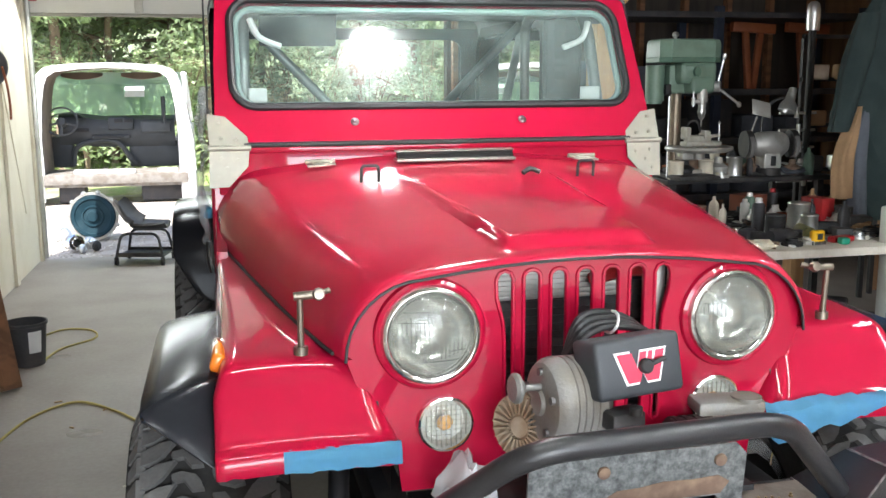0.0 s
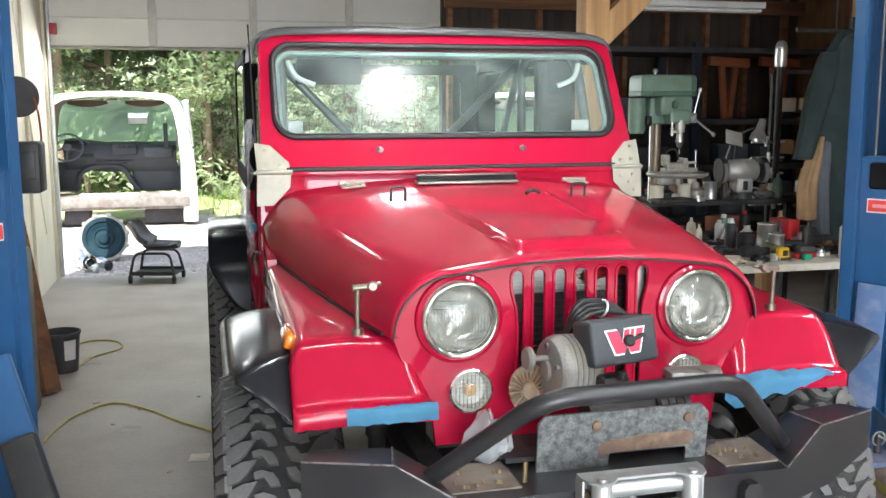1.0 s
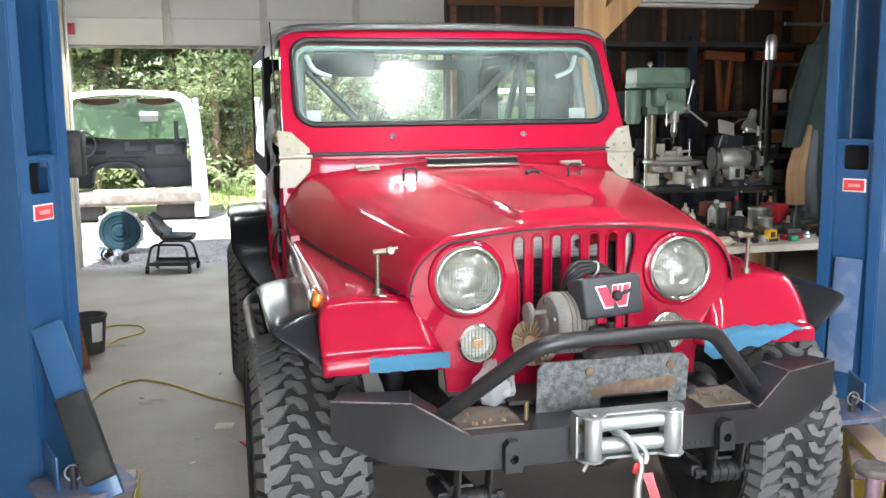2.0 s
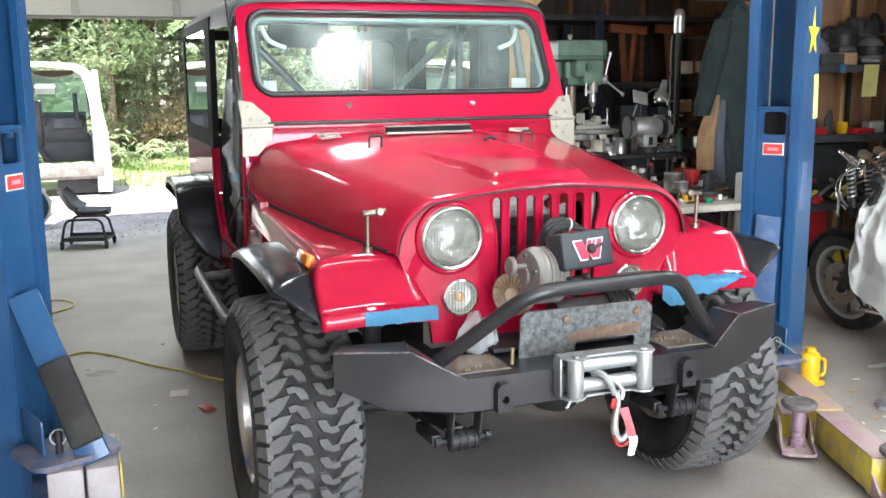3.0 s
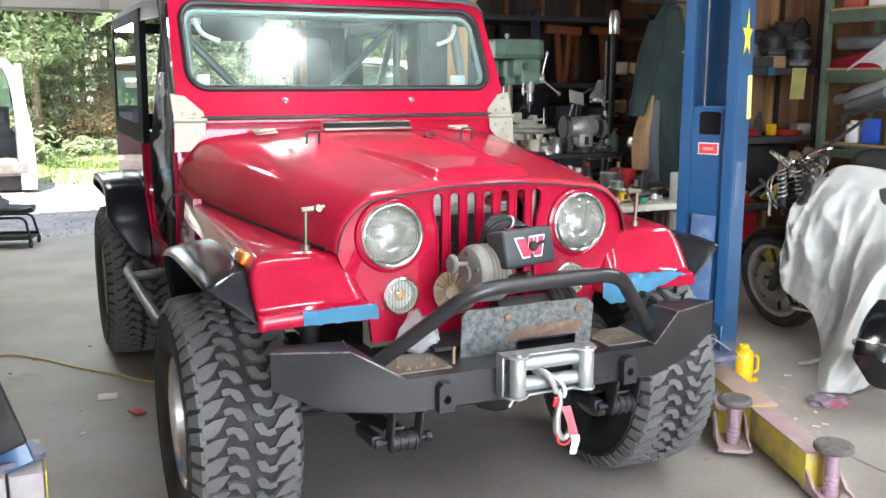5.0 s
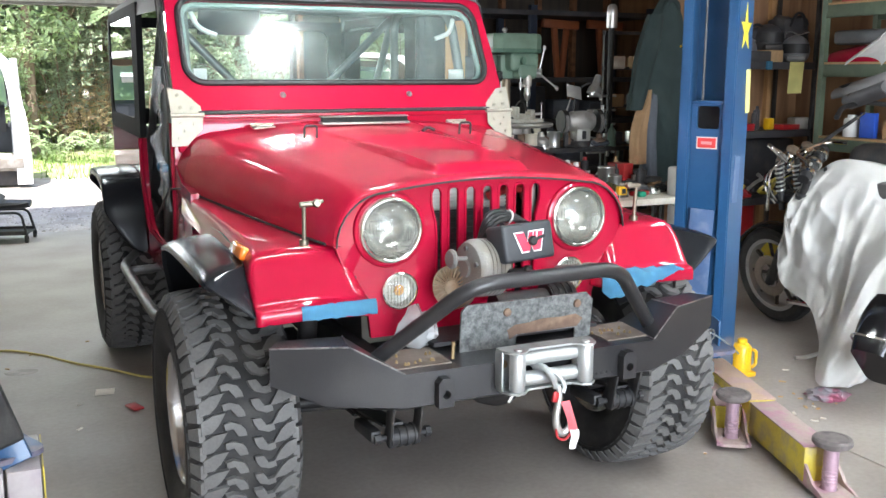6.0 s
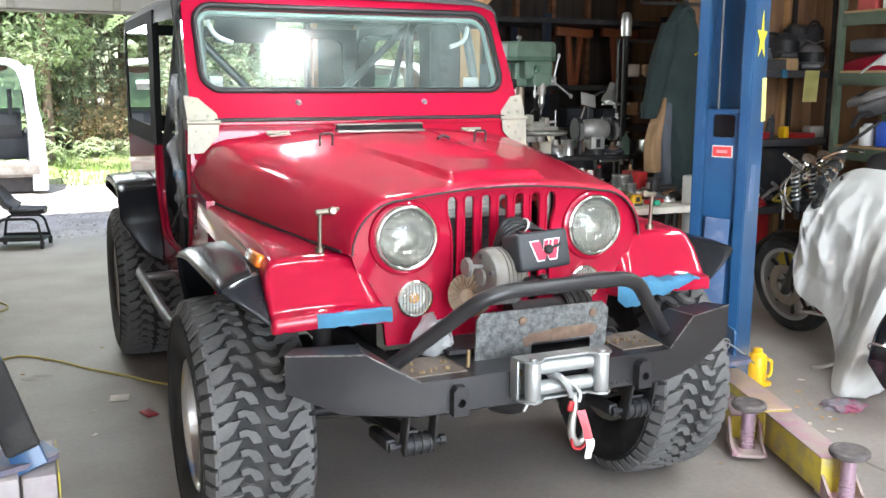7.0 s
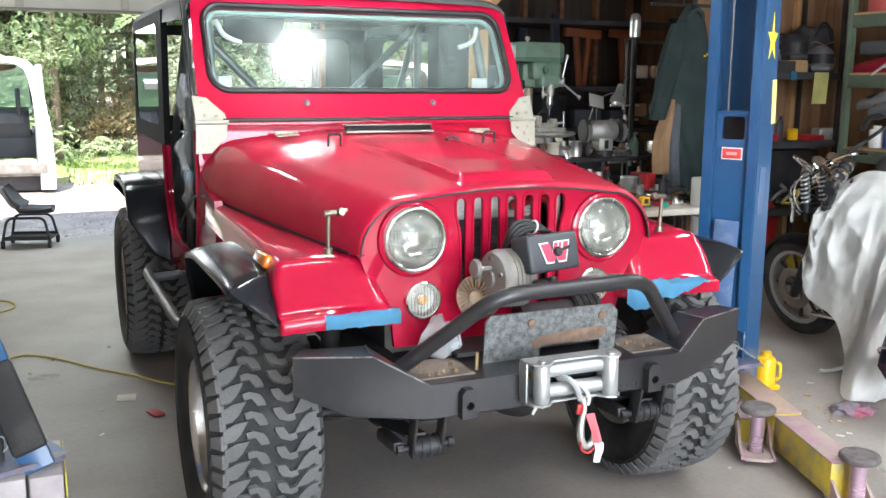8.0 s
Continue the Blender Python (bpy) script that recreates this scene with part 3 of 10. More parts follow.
right_post, on_post = lift_post(1, "blue steel lift post with a star sticker, standing on the concrete", pose(0.007, 0.057, 0, 0, 0, -60))
bm = bmesh.new()
star = []
for k in range(10):
    a = math.pi / 2 + k * math.pi / 5
    r = (0.105, 0.040)[k % 2]
    star.append((r * math.cos(a) * 0.72, r * math.sin(a) * (1.15 if k == 0 else 1.0)))
SIDE = Matrix(((0, 0, 1, 0.1315), (1, 0, 0, 0.105), (0, 1, 0, 0), (0, 0, 0, 1)))
plate(bm, star, [], 0.002, SIDE @ Matrix.Translation((-0.005, 1.672, 0)))
on_post("star_sticker", bm, STAR_YELLOW, right_post, "yellow star sticker", smooth=False)
bm = bmesh.new()
for k in range(3):
    box(bm, (0.1348, 0.10, 1.662 + 0.018 * k), (0.0012, 0.012, 0.004))
on_post("star_mark", bm, mat("star_mark", (0.35, 0.24, 0.03), 0.5), right_post, smooth=False)
bm = bmesh.new()
box(bm, (0.132, 0.10, 1.90), (0.003, 0.07, 0.08))
on_post("sticker", bm, LABEL_WHITE, right_post, "small white label", smooth=False)
bm = bmesh.new()
box(bm, (0.1335, 0.172, 1.395), (0.003, 0.055, 0.20), (4, 0, 0))
on_post("paper_note", bm, NOTE, right_post, "pale yellow paper strip", smooth=False)
bm = bmesh.new()
box(bm, (0.1318, 0.075, 0.99), (0.003, 0.075, 0.215), (-4, 0, 0))
on_post("tape_patch", bm, BLUE_WORN, right_post, "pale worn patch", smooth=False)
bm = bmesh.new()
box(bm, (0.0, -0.004, 0.60), (0.115, 0.006, 0.50), (0, 2, 0), 0.002)
on_post("guard_plate", bm, BLUE_WORN, right_post, "worn pale blue guard plate")

left_post, on_left = lift_post(-1, "blue steel lift post with a black padded guard", pose(-0.007, 0.057, 0, 0, 0, 60))
bm = bmesh.new()   # slanted guard with rubber pad
box(bm, (0.075, -0.17, 0.52), (0.10, 0.03, 0.62), (-24, -20, 0), 0.004)
part("guard", bm, BLUE, left_post, "slanted blue guard")
bm = bmesh.new()
box(bm, (0.105, -0.245, 0.45), (0.105, 0.05, 0.30), (-24, -20, 0), 0.012, 3)
part("guard_pad", bm, RUBBER, left_post, "black rubber door pad")


def lift_foot(parent, s, dx=0.0):
    """Carriage foot with its arm pin; local to the post, s to the car side."""
    bm = bmesh.new()
    plate(bm, round_rect(0.30 if dx == 0 else 0.24, 0.26, 0.05), [], 0.018, Matrix.Translation((s * 0.08 + dx, -0.20, 0.262)) @ pose(0, 0, 0, 0, 0, 24 if dx == 0 else 0))
    part("arm_bracket", bm, DIRTY_BLUE, parent, "scuffed dirty blue arm bracket")
    bm = bmesh.new()
    rod(bm, (s * 0.06 + dx, -0.24, 0.27), (s * 0.06 + dx, -0.24, 0.36), 0.013, n=10)
    part("arm_pin", bm, IRON, parent, "dark arm pin")
    bm = bmesh.new()
    tube(bm, [(s * 0.06 + dx + 0.026 * math.cos(a), -0.245, 0.335 + 0.026 * math.sin(a)) for a in [2 * math.pi * i / 16 for i in range(16)]], 0.0035, 6, closed=True)
    part("pin_ring", bm, STEEL, parent)
    bm = bmesh.new()
    box(bm, (s * -0.02 + dx, -0.16, 0.33), (0.008, 0.20, 0.13), (0, 0, s * 20), 0.002)
    part("gusset", bm, BLUE, parent)


lift_foot(left_post, 1)
bm = bmesh.new()   # control box on an arm behind the post
box(bm, (0.02, 0.545, 1.335), (0.088, 0.14, 0.18), bevel=0.010)
cb_ = part("control_box", bm, SEAL, left_post, "black control box")
bm = bmesh.new()
box(bm, (0.02, 0.472, 1.345), (0.06, 0.008, 0.10), bevel=0.003)
part("control_panel", bm, IRON, cb_)
bm = bmesh.new()
box(bm, (-0.03, 0.36, 1.33), (0.03, 0.36, 0.05), bevel=0.004)
part("bracket", bm, BLUE, left_post)
bm = bmesh.new()
span(bm, (0.02, -0.36, 0.03), (0.13, -0.06, 0.255), 0.006)
span(bm, (0.14, -0.34, 0.03), (0.24, -0.02, 0.245), 0.006)
part("arm_stub", bm, mat("pale_arm_paint", (0.40, 0.36, 0.36), 0.5, vary=0.1, scale=12, second=(0.33, 0.27, 0.28), amount=0.5), left_post, "pale scuffed folded arms")
bm = bmesh.new()
span(bm, (0.245, -0.33, 0.03), (0.25, -0.03, 0.245))
part("arm_edge", bm, YELLOW, left_post)


SCREW = mat("pink_dusty_screw", (0.40, 0.27, 0.33), 0.5, metal=0.3, vary=0.12, scale=20)
PAD_RUBBER = mat("dusty_rubber_pad", (0.15, 0.13, 0.125), 0.85, vary=0.2, scale=25, second=(0.08, 0.07, 0.07), amount=0.6, bump=0.3)
ARM_TAN = mat("rubbed_tan_plate", (0.40, 0.28, 0.20), 0.6, vary=0.12, scale=10, second=(0.36, 0.25, 0.26), amount=0.7, bump=0.1)


def arm(post, a, b, runs, pad, label):
    """A telescoping swing arm of a post from a to b: runs of (start, end, width, top, paint, cap), with a screw pad."""
    a, b = Vector((*a, 0)), Vector((*b, 0))
    d = b - a
    t = None
    for x0, x1, w, z1, paint, cap in runs:
        bm = bmesh.new()
        box(bm, ((x0 + x1) / 2, 0, (0.028 + z1) / 2), (x1 - x0, w, z1 - 0.028), bevel=0.007)
        run = part("swing_arm", bm, paint, post, label)
        run.matrix_basis = post.matrix_basis.inverted() @ pose(*a.xy, 0, 0, 0, math.degrees(math.atan2(d.y, d.x)))
        bm = bmesh.new()
        box(bm, ((x0 + x1) / 2, 0, z1 + 0.003), (x1 - x0 - 0.006, w + 0.004, 0.006), bevel=0.0015)
        part("top_plate", bm, cap, run, "dusty scuffed top plate")
        t = t or run
    x, y = pad
    bm = bmesh.new()   # U-shaped bracket with rolled lips
    outline = [(-0.09, -0.062), (0.075, -0.062), (0.09, -0.045), (0.09, 0.045), (0.075, 0.062), (-0.09, 0.062)]
    plate(bm, outline, [circle(0.032, 0, 0, 18)], 0.012, Matrix.Translation((x, y, 0.020)))
    for s_ in (-1, 1):
        plate(bm, [(-0.10, 0.02), (0.080, 0.02), (0.086, 0.036), (0.0, 0.05), (-0.06, 0.10), (-0.10, 0.12)], [], 0.010, Matrix.Translation((x, y + s_ * 0.060 + 0.005, 0)) @ XZ @ Matrix.Diagonal((1, 1, -1, 1)))
    part("pad_bracket", bm, ARM_TOP, t, "dusty pink pad bracket", smooth=30)
    bm = bmesh.new()
    rod(bm, (x, y, 0.026), (x, y, 0.186), 0.026, n=18)
    for k in range(5):
        lathe(bm, [(0.026, -0.003), (0.0285, 0), (0.026, 0.003)], pose(x, y, 0.05 + 0.012 * k), 18)
    part("pad_screw", bm, SCREW, t)
    bm = bmesh.new()
    lathe(bm, [(0, 0.184), (0.040, 0.184), (0.062, 0.194), (0.069, 0.203), (0.069, 0.214), (0.064, 0.220), (0.052, 0.222), (0.050, 0.219), (0, 0.218)], pose(x, y, 0), 32)
    part("pad", bm, PAD_RUBBER, t, "round dusty rubber pad")
    return t


arm(right_post, (1.565, 0.74), (1.235, -0.22), [(0.0, 0.56, 0.115, 0.168, YELLOW, ARM_TAN), (0.561, 1.03, 0.108, 0.160, YELLOW, ARM_TOP)], (1.09, 0.014), "yellow telescoping lift arm with a round rubber pad")
arm(right_post, (1.50, 0.62), (1.243, 0.228), [(0.0, 0.38, 0.10, 0.125, YELLOW, ARM_TOP)], (0.47, 0.0), "short yellow lift arm with a round rubber pad")
lift_foot(right_post, -1, -0.10)
bm = bmesh.new()
tube(bm, smooth_path([(1.43, 0.60, 0.35), (1.50, 0.60, 0.31), (1.64, 0.64, 0.215)], 5), 0.004, 6)
solo("pin_wire", bm, STEEL, "bent wire hanging from the lift pin", "wire")
bj = thing("bottle_jack", "bright yellow bottle jack beside the lift post", "jack", (1.90, 0.90, 0))
bm = bmesh.new()
box(bm, (0, 0, 0.012), (0.11, 0.10, 0.024), bevel=0.004)
lathe(bm, [(0.047, 0.02), (0.048, 0.03), (0.048, 0.14), (0.043, 0.155), (0.030, 0.165), (0.024, 0.168), (0.024, 0.185), (0.016, 0.19), (0, 0.19)], n=24)
part("body", bm, YELLOW_CLEAN, bj)
bm = bmesh.new()
tube(bm, round_path([(0.05, -0.02, 0.04), (0.075, -0.02, 0.05), (0.075, -0.02, 0.12), (0.05, -0.02, 0.13)], 0.02), 0.008, 8)
part("handle_socket", bm, YELLOW_CLEAN, bj)

# ================= the red off-road car =================
jeep = thing("jeep", "red off-road car with black flares, mud tyres and front winch", "car")


# -- hood
def hood_section(y, drop=0.0):
    """Half section of the hood at y, from the lower side edge up to the centre: (x, z)."""
    t = min(max(y / 1.12, 0), 1)
    w, zc, zs, r = lerp(0.505, 0.725, t ** 0.85) - drop * 0.8, lerp(1.178, 1.276, t) - drop, lerp(0.985, 1.032, t), lerp(0.155, 0.17, t)
    crown = lerp(0.026, 0.035, t)
    pts = [(w - 0.016, zs + 0.001)] + [(w, lerp(zs, zc - crown - r, k / 3)) for k in range(4)]
    for k in range(1, 9):
        a = radians(90 * k / 8)
        pts.append((w - r + r * math.cos(a), zc - crown - r + r * math.sin(a) * 1.0))
    x0 = w - r
    for k in range(1, 41):
        x = x0 * (1 - k / 40)
        pts.append((x, zc - crown * (x / x0) ** 2))
    return pts


def hood_bulge(x, y):
    half = lerp(0.155, 0.232, min(max(y / 0.95, 0), 1))
    k = min(max((half + 0.012 - abs(x)) / 0.024, 0), 1)
    k = k * k * (3 - 2 * k)
    fade = 1 - 0.9 * min(max((y - 0.25) / 0.65, 0), 1)
    return 0.024 * k * fade * min(max((y - 0.020) / 0.03, 0), 1)


rows = []
nose = [(0.010 - 0.034 * math.sin(radians(a)), 0.013 * (1 - math.cos(radians(a)))) for a in (90, 75, 60, 45, 30, 15)]
ys = nose + [(y, 0.0) for y in (0.012, 0.02, 0.03, 0.045, 0.06, 0.08)] + [(0.1 + 1.015 * i / 26, 0.0) for i in range(27)]
for y, drop in ys:
    half = [(x, y, z + hood_bulge(x, y)) for x, z in hood_section(y, drop)]
    rows.append(half + [(-x, yy, z) for x, yy, z in half[-2::-1]])
bm = bmesh.new()
grid(bm, rows)
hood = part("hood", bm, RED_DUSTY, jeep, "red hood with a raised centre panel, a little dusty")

bm = bmesh.new()   # raised vent at the rear of the hood
box(bm, (-0.012, 1.045, 1.279), (0.375, 0.055, 0.010), (3, 0, 0), 0.004)
box(bm, (-0.012, 1.055, 1.305), (0.372, 0.035, 0.004), (3, 0, 0), 0.0015)
part("vent_frame", bm, mat("vent_rim", (0.30, 0.28, 0.25), 0.4, metal=0.6), hood, "thin metal vent frame")
bm = bmesh.new()
for k in range(4):
    box(bm, (-0.012, 1.036 + 0.002 * k, 1.287 + 0.0045 * k), (0.362, 0.012, 0.0022), (25, 0, 0))
box(bm, (-0.012, 1.052, 1.294), (0.362, 0.02, 0.018))
part("vent_grille", bm, SEAL, hood, "black vent slats")
for sx in (-1, 1):   # hood hinges, footman loops, latches
    bm = bmesh.new()
    box(bm, (sx * 0.42, 1.075, 1.268), (0.085, 0.045, 0.006), (4, sx * 4, 0), 0.002)
    rod(bm, (sx * 0.42 - 0.045, 1.10, 1.275), (sx * 0.42 + 0.045, 1.10, 1.275), 0.007, n=8)
    for k in (-1, 1):
        rod(bm, (sx * 0.42 + k * 0.025, 1.07, 1.27), (sx * 0.42 + k * 0.025, 1.07, 1.277), 0.006, n=8)
    part("hood_hinge", bm, STAINLESS, hood, "bright hood hinge")
    bm = bmesh.new()
    x0 = sx * 0.315 + 0.0
    tube(bm, round_path([(x0 - 0.024, 0.80, 1.24), (x0 - 0.024, 0.795, 1.285), (x0 + 0.024, 0.795, 1.285), (x0 + 0.024, 0.80, 1.24)], 0.012), 0.0045, 8)
    part("footman_loop", bm, IRON, hood, "dark wire loop")
    bm = bmesh.new()
    xb = sx * 0.575
    rod(bm, (xb, 0.03, 0.988), (xb, 0.03, 1.004), 0.014, n=12)
    rod(bm, (xb, 0.028, 1.004), (xb, 0.022, 1.105), 0.0065, n=10)
    rod(bm, (xb + sx * 0.012, 0.022, 1.106), (xb - sx * 0.030, 0.022, 1.108), 0.0085, n=10)
    lathe(bm, [(0, -0.011), (0.009, -0.010), (0.013, 0), (0.010, 0.009), (0, 0.010)], bezel_at((xb - sx * 0.036, 0.014, 1.110), (0, -1, 0.2)), 12)
    rod(bm, (xb - sx * 0.032, 0.02, 1.108), (xb - sx * 0.058, 0.032, 1.113), 0.006, n=8)
    part("hood_latch", bm, LATCH, jeep, "bright hood latch")
bm = bmesh.new()
tube(bm, smooth_path([(0.10, 0.72, 1.262), (0.125, 0.73, 1.272), (0.15, 0.72, 1.262)], 4), 0.007, 6)
part("washer_nozzle", bm, IRON, hood)

# -- grille
prof = [(x + 0.004, z - 0.002) if x > 0.01 else (x, z - 0.002) for x, z in hood_section(0.0, 0.009)[1:]]
right_half = [(0.385, 0.697), (0.392, 0.76), (0.405, 0.815), (0.442, 0.875), (0.474, 0.93), (0.490, 0.975)] + prof
outer = right_half + [(-x, z) for x, z in right_half[-2::-1]]
holes = []
for k in range(7):
    cx = (k - 3) * 0.057
    tall = 0.355 if k not in (0, 6) else 0.335
    ring = round_rect(0.036, tall, 0.0165, cx, 1.14 - tall / 2, 5)
    if k in (0, 6):   # the outermost slots narrow beside the headlights
        o = 1 if k == 6 else -1
        z1, z2, zb = 1.085, 1.035, 1.14 - tall
        half = [(cx - o * 0.018, zb + 0.008), (cx - o * 0.012, zb), (cx - o * 0.005, zb), (cx + o * 0.001, zb + 0.008), (cx + o * 0.001, 0.99), (cx + o * 0.004, z2), (cx + o * 0.011, 1.062), (cx + o * 0.017, z1), (cx + o * 0.018, 1.10), (cx + o * 0.018, 1.122), (cx + o * 0.012, 1.135), (cx, 1.14), (cx - o * 0.012, 1.135), (cx - o * 0.018, 1.122)]
        ring = half if o > 0 else half[::-1]
    holes.append(ring)
for sx in (-1, 1):
    holes.append(circle(0.094, sx * 0.325, 1.022, 36))
    holes.append(circle(0.05, sx * 0.296, 0.833, 24))
bm = bmesh.new()
plate(bm, outer, holes, 0.018, Matrix.Translation((0, -0.004, 0)) @ XZ)
grille = part("grille", bm, RED, jeep, "red grille panel with seven upright slots", smooth=30)
bm = bmesh.new()
# black tube added to draw the dark gap between hood and grille
lipline = [(x, z - 0.004) for x, z in hood_section(0.0, 0.013)[1:]]
tube(bm, [(x, -0.0235, z) for x, z in lipline] + [(-x, -0.0235, z) for x, z in lipline[-2::-1]], 0.0032, 6)
part("hood_gap_line", bm, SEAL, grille, "thin black line drawn as the gap under the hood lip")
bm = bmesh.new()   # rounded lips round slots
for h in holes[:7]:
    tube(bm, [(x, -0.004, z) for x, z in h], 0.0045, 6, closed=True)
for sx in (-1, 1):
    tube(bm, [(sx * 0.325 + 0.103 * math.cos(a), -0.006, 1.022 + 0.103 * math.sin(a)) for a in [2 * math.pi * i / 40 for i in range(40)]], 0.011, 8, closed=True)
part("grille_lip", bm, RED, grille)
for sx in (-1, 1):   # rubber strip where the hood meets the fender
    bm = bmesh.new()
    tube(bm, [(sx * (hood_section(y)[1][0] + 0.002), y, hood_section(y)[1][1] + 0.002) for y in [0.02 + 1.07 * i / 20 for i in range(21)]], 0.0042, 6)
    part("hood_side_seal", bm, SEAL, jeep, "thin black strip along the hood edge")
# radiator, shroud and hoses behind
bm = bmesh.new()
box(bm, (0, 0.17, 0.94), (0.62, 0.05, 0.44))
radiator = part("radiator", bm, IRON, jeep, "dark radiator core", smooth=False)
for k in range(24):
    bm = bmesh.new()
    box(bm, (0.0, 0.143, 0.74 + k * 0.0175), (0.60, 0.006, 0.004))
    part("fin", bm, IRON, radiator, smooth=False)
bm = bmesh.new()
box(bm, (-0.03, 0.115, 1.095), (0.30, 0.03, 0.085), bevel=0.004)
cooler = part("cooler", bm, ALUMINIUM, jeep, "ribbed grey cooler")
for k in range(7):
    bm = bmesh.new()
    box(bm, (-0.03, 0.097, 1.062 + k * 0.011), (0.30, 0.006, 0.004))
    part("fin", bm, ALUMINIUM, cooler, smooth=False)
bm = bmesh.new()
box(bm, (-0.188, 0.06, 0.93), (0.022, 0.05, 0.40), bevel=0.003)
part("bracket", bm, ALUMINIUM, jeep, "grey steel bracket")
bm = bmesh.new()
box(bm, (0.185, 0.06, 1.0), (0.022, 0.05, 0.30), bevel=0.003)
part("bracket", bm, ALUMINIUM, jeep, "grey steel bracket")
bm = bmesh.new()
tube(bm, smooth_path([(0.05, 0.09, 1.09), (0.10, 0.06, 1.115), (0.17, 0.08, 1.11), (0.2, 0.12, 1.08)]), 0.016, 8)
part("hose", bm, RED_PLASTIC, jeep)

# -- lamps
BRIGHT_RING = mat("bright_trim_ring", (0.58, 0.57, 0.54), 0.16, metal=0.95, vary=0.04)
REFLECTOR = mat("lamp_reflector", (0.64, 0.63, 0.59), 0.2, metal=0.9, vary=0.05)
for sx in (-1, 1):
    at = bezel_at((sx * 0.325, -0.012, 1.022), (0, -1, 0))
    bm = bmesh.new()
    lathe(bm, [(0.081, 0.004), (0.084, 0.013), (0.088, 0.016), (0.091, 0.012), (0.093, 0.014), (0.097, 0.012), (0.1005, 0.002), (0.098, -0.012), (0.081, -0.012)], at, 48, closed=True)
    lamp = part("headlight", bm, BRIGHT_RING, jeep, "round headlight in a chrome ring")
    bm = bmesh.new()
    lathe(bm, [(0.083, 0.006), (0.085, 0.010), (0.0868, 0.006)], at, 40)
    part("retaining_ring", bm, SEAL, lamp)
    bm = bmesh.new()
    lathe(bm, [(0.082, 0.0), (0.075, -0.02), (0.055, -0.045), (0.025, -0.06), (0, -0.064)], at, 40)
    part("reflector", bm, REFLECTOR, lamp, "silvered reflector")
    bm = bmesh.new()
    lathe(bm, [(0.012, -0.06), (0.014, -0.03), (0.011, -0.02), (0, -0.018)], at, 16)
    part("bulb", bm, LABEL_WHITE, lamp)
    bm = bmesh.new()
    lathe(bm, [(0.083, 0.005), (0.078, 0.012), (0.06, 0.021), (0.035, 0.027), (0, 0.029)], at, 48)
    part("lens", bm, LENS, lamp, "fluted clear glass lens")
    bm = bmesh.new()   # moulded flutes of the lens
    for k in range(-8, 9):
        x = k * 0.0085
        hh = 0.048 * math.sqrt(max(0.0, 1 - (x / 0.078) ** 2))
        pts = [at @ Vector((x, t, 0.024 * (1 - (x * x + t * t) / 0.0072) + 0.004)) for t in [lerp(-hh, hh, i / 6) for i in range(7)]]
        tube(bm, pts, 0.0011, 5)
    for k in (-0.05, -0.03, 0.03, 0.05):
        hw = math.sqrt(max(0.0, 0.075 ** 2 - k * k))
        tube(bm, [at @ Vector((t, k, 0.024 * (1 - (k * k + t * t) / 0.0072) + 0.004)) for t in [lerp(-hw, hw, i / 8) for i in range(9)]], 0.0012, 5)
    tagged(part("flute", bm, LENS, lamp), kind="stuff")
    at = bezel_at((sx * 0.296, -0.008, 0.836), (0, -1, 0)) @ Matrix.Diagonal((1.07, 1.07, 1, 1))
    bm = bmesh.new()
    lathe(bm, [(0.046, 0.004), (0.049, 0.012), (0.053, 0.010), (0.054, 0.0), (0.05, -0.01), (0.046, -0.01)], at, 32, closed=True)
    sig = part("turn_signal", bm, CHROME, jeep, "round turn signal with an amber bulb in a bright ring")
    bm = bmesh.new()
    lathe(bm, [(0.046, -0.001), (0.04, -0.016), (0, -0.02)], at, 28)
    part("reflector", bm, SILVERED, sig)
    bm = bmesh.new()
    lathe(bm, [(0, 0.009), (0.012, 0.006), (0.016, -0.002), (0.011, -0.016)], at, 14)
    part("bulb", bm, mat("amber_bulb", (0.92, 0.42, 0.03), 0.2, coat=0.5), sig, "amber bulb")
    bm = bmesh.new()
    lathe(bm, [(0.047, 0.006), (0.04, 0.011), (0, 0.014)], at, 28)
    part("lens", bm, LENS_CLEAR, sig)
    bm = bmesh.new()
    for k in range(-4, 5):
        hh = math.sqrt(max(0.0, 0.043 ** 2 - (k * 0.0095) ** 2))
        tube(bm, [at @ Vector((k * 0.0095, lerp(-hh, hh, i / 4), 0.012)) for i in range(5)], 0.0016, 5)
        tube(bm, [at @ Vector((lerp(-hh, hh, i / 4), k * 0.0095, 0.0125)) for i in range(5)], 0.0006, 4)
    tagged(part("flute", bm, LENS_CLEAR, sig), kind="stuff")

# -- front fenders, flares, side markers, tape
FPROF = [(1.10, 1.030), (0.8, 1.014), (0.6, 1.004), (0.4, 0.996), (0.26, 0.992), (0.165, 0.989), (0.11, 0.985), (0.075, 0.982), (0.05, 0.979), (0.035, 0.975), (0.025, 0.968), (0.018, 0.959), (0.011, 0.947), (-0.002, 0.9275), (-0.017, 0.9055), (-0.032, 0.8835), (-0.044, 0.866), (-0.052, 0.855), (-0.058, 0.845), (-0.066, 0.839), (-0.078, 0.8365), (-0.087, 0.833), (-0.092, 0.826), (-0.094, 0.816), (-0.094, 0.800), (-0.092, 0.792), (-0.085, 0.789)]


def fender_edge(y, z):
    top = lerp(0.716, 0.738, min(max((y - 0.15) / 0.8, 0), 1))
    return lerp(top, 0.746, min(max((0.988 - z) / 0.07, 0), 1) ** 0.7)


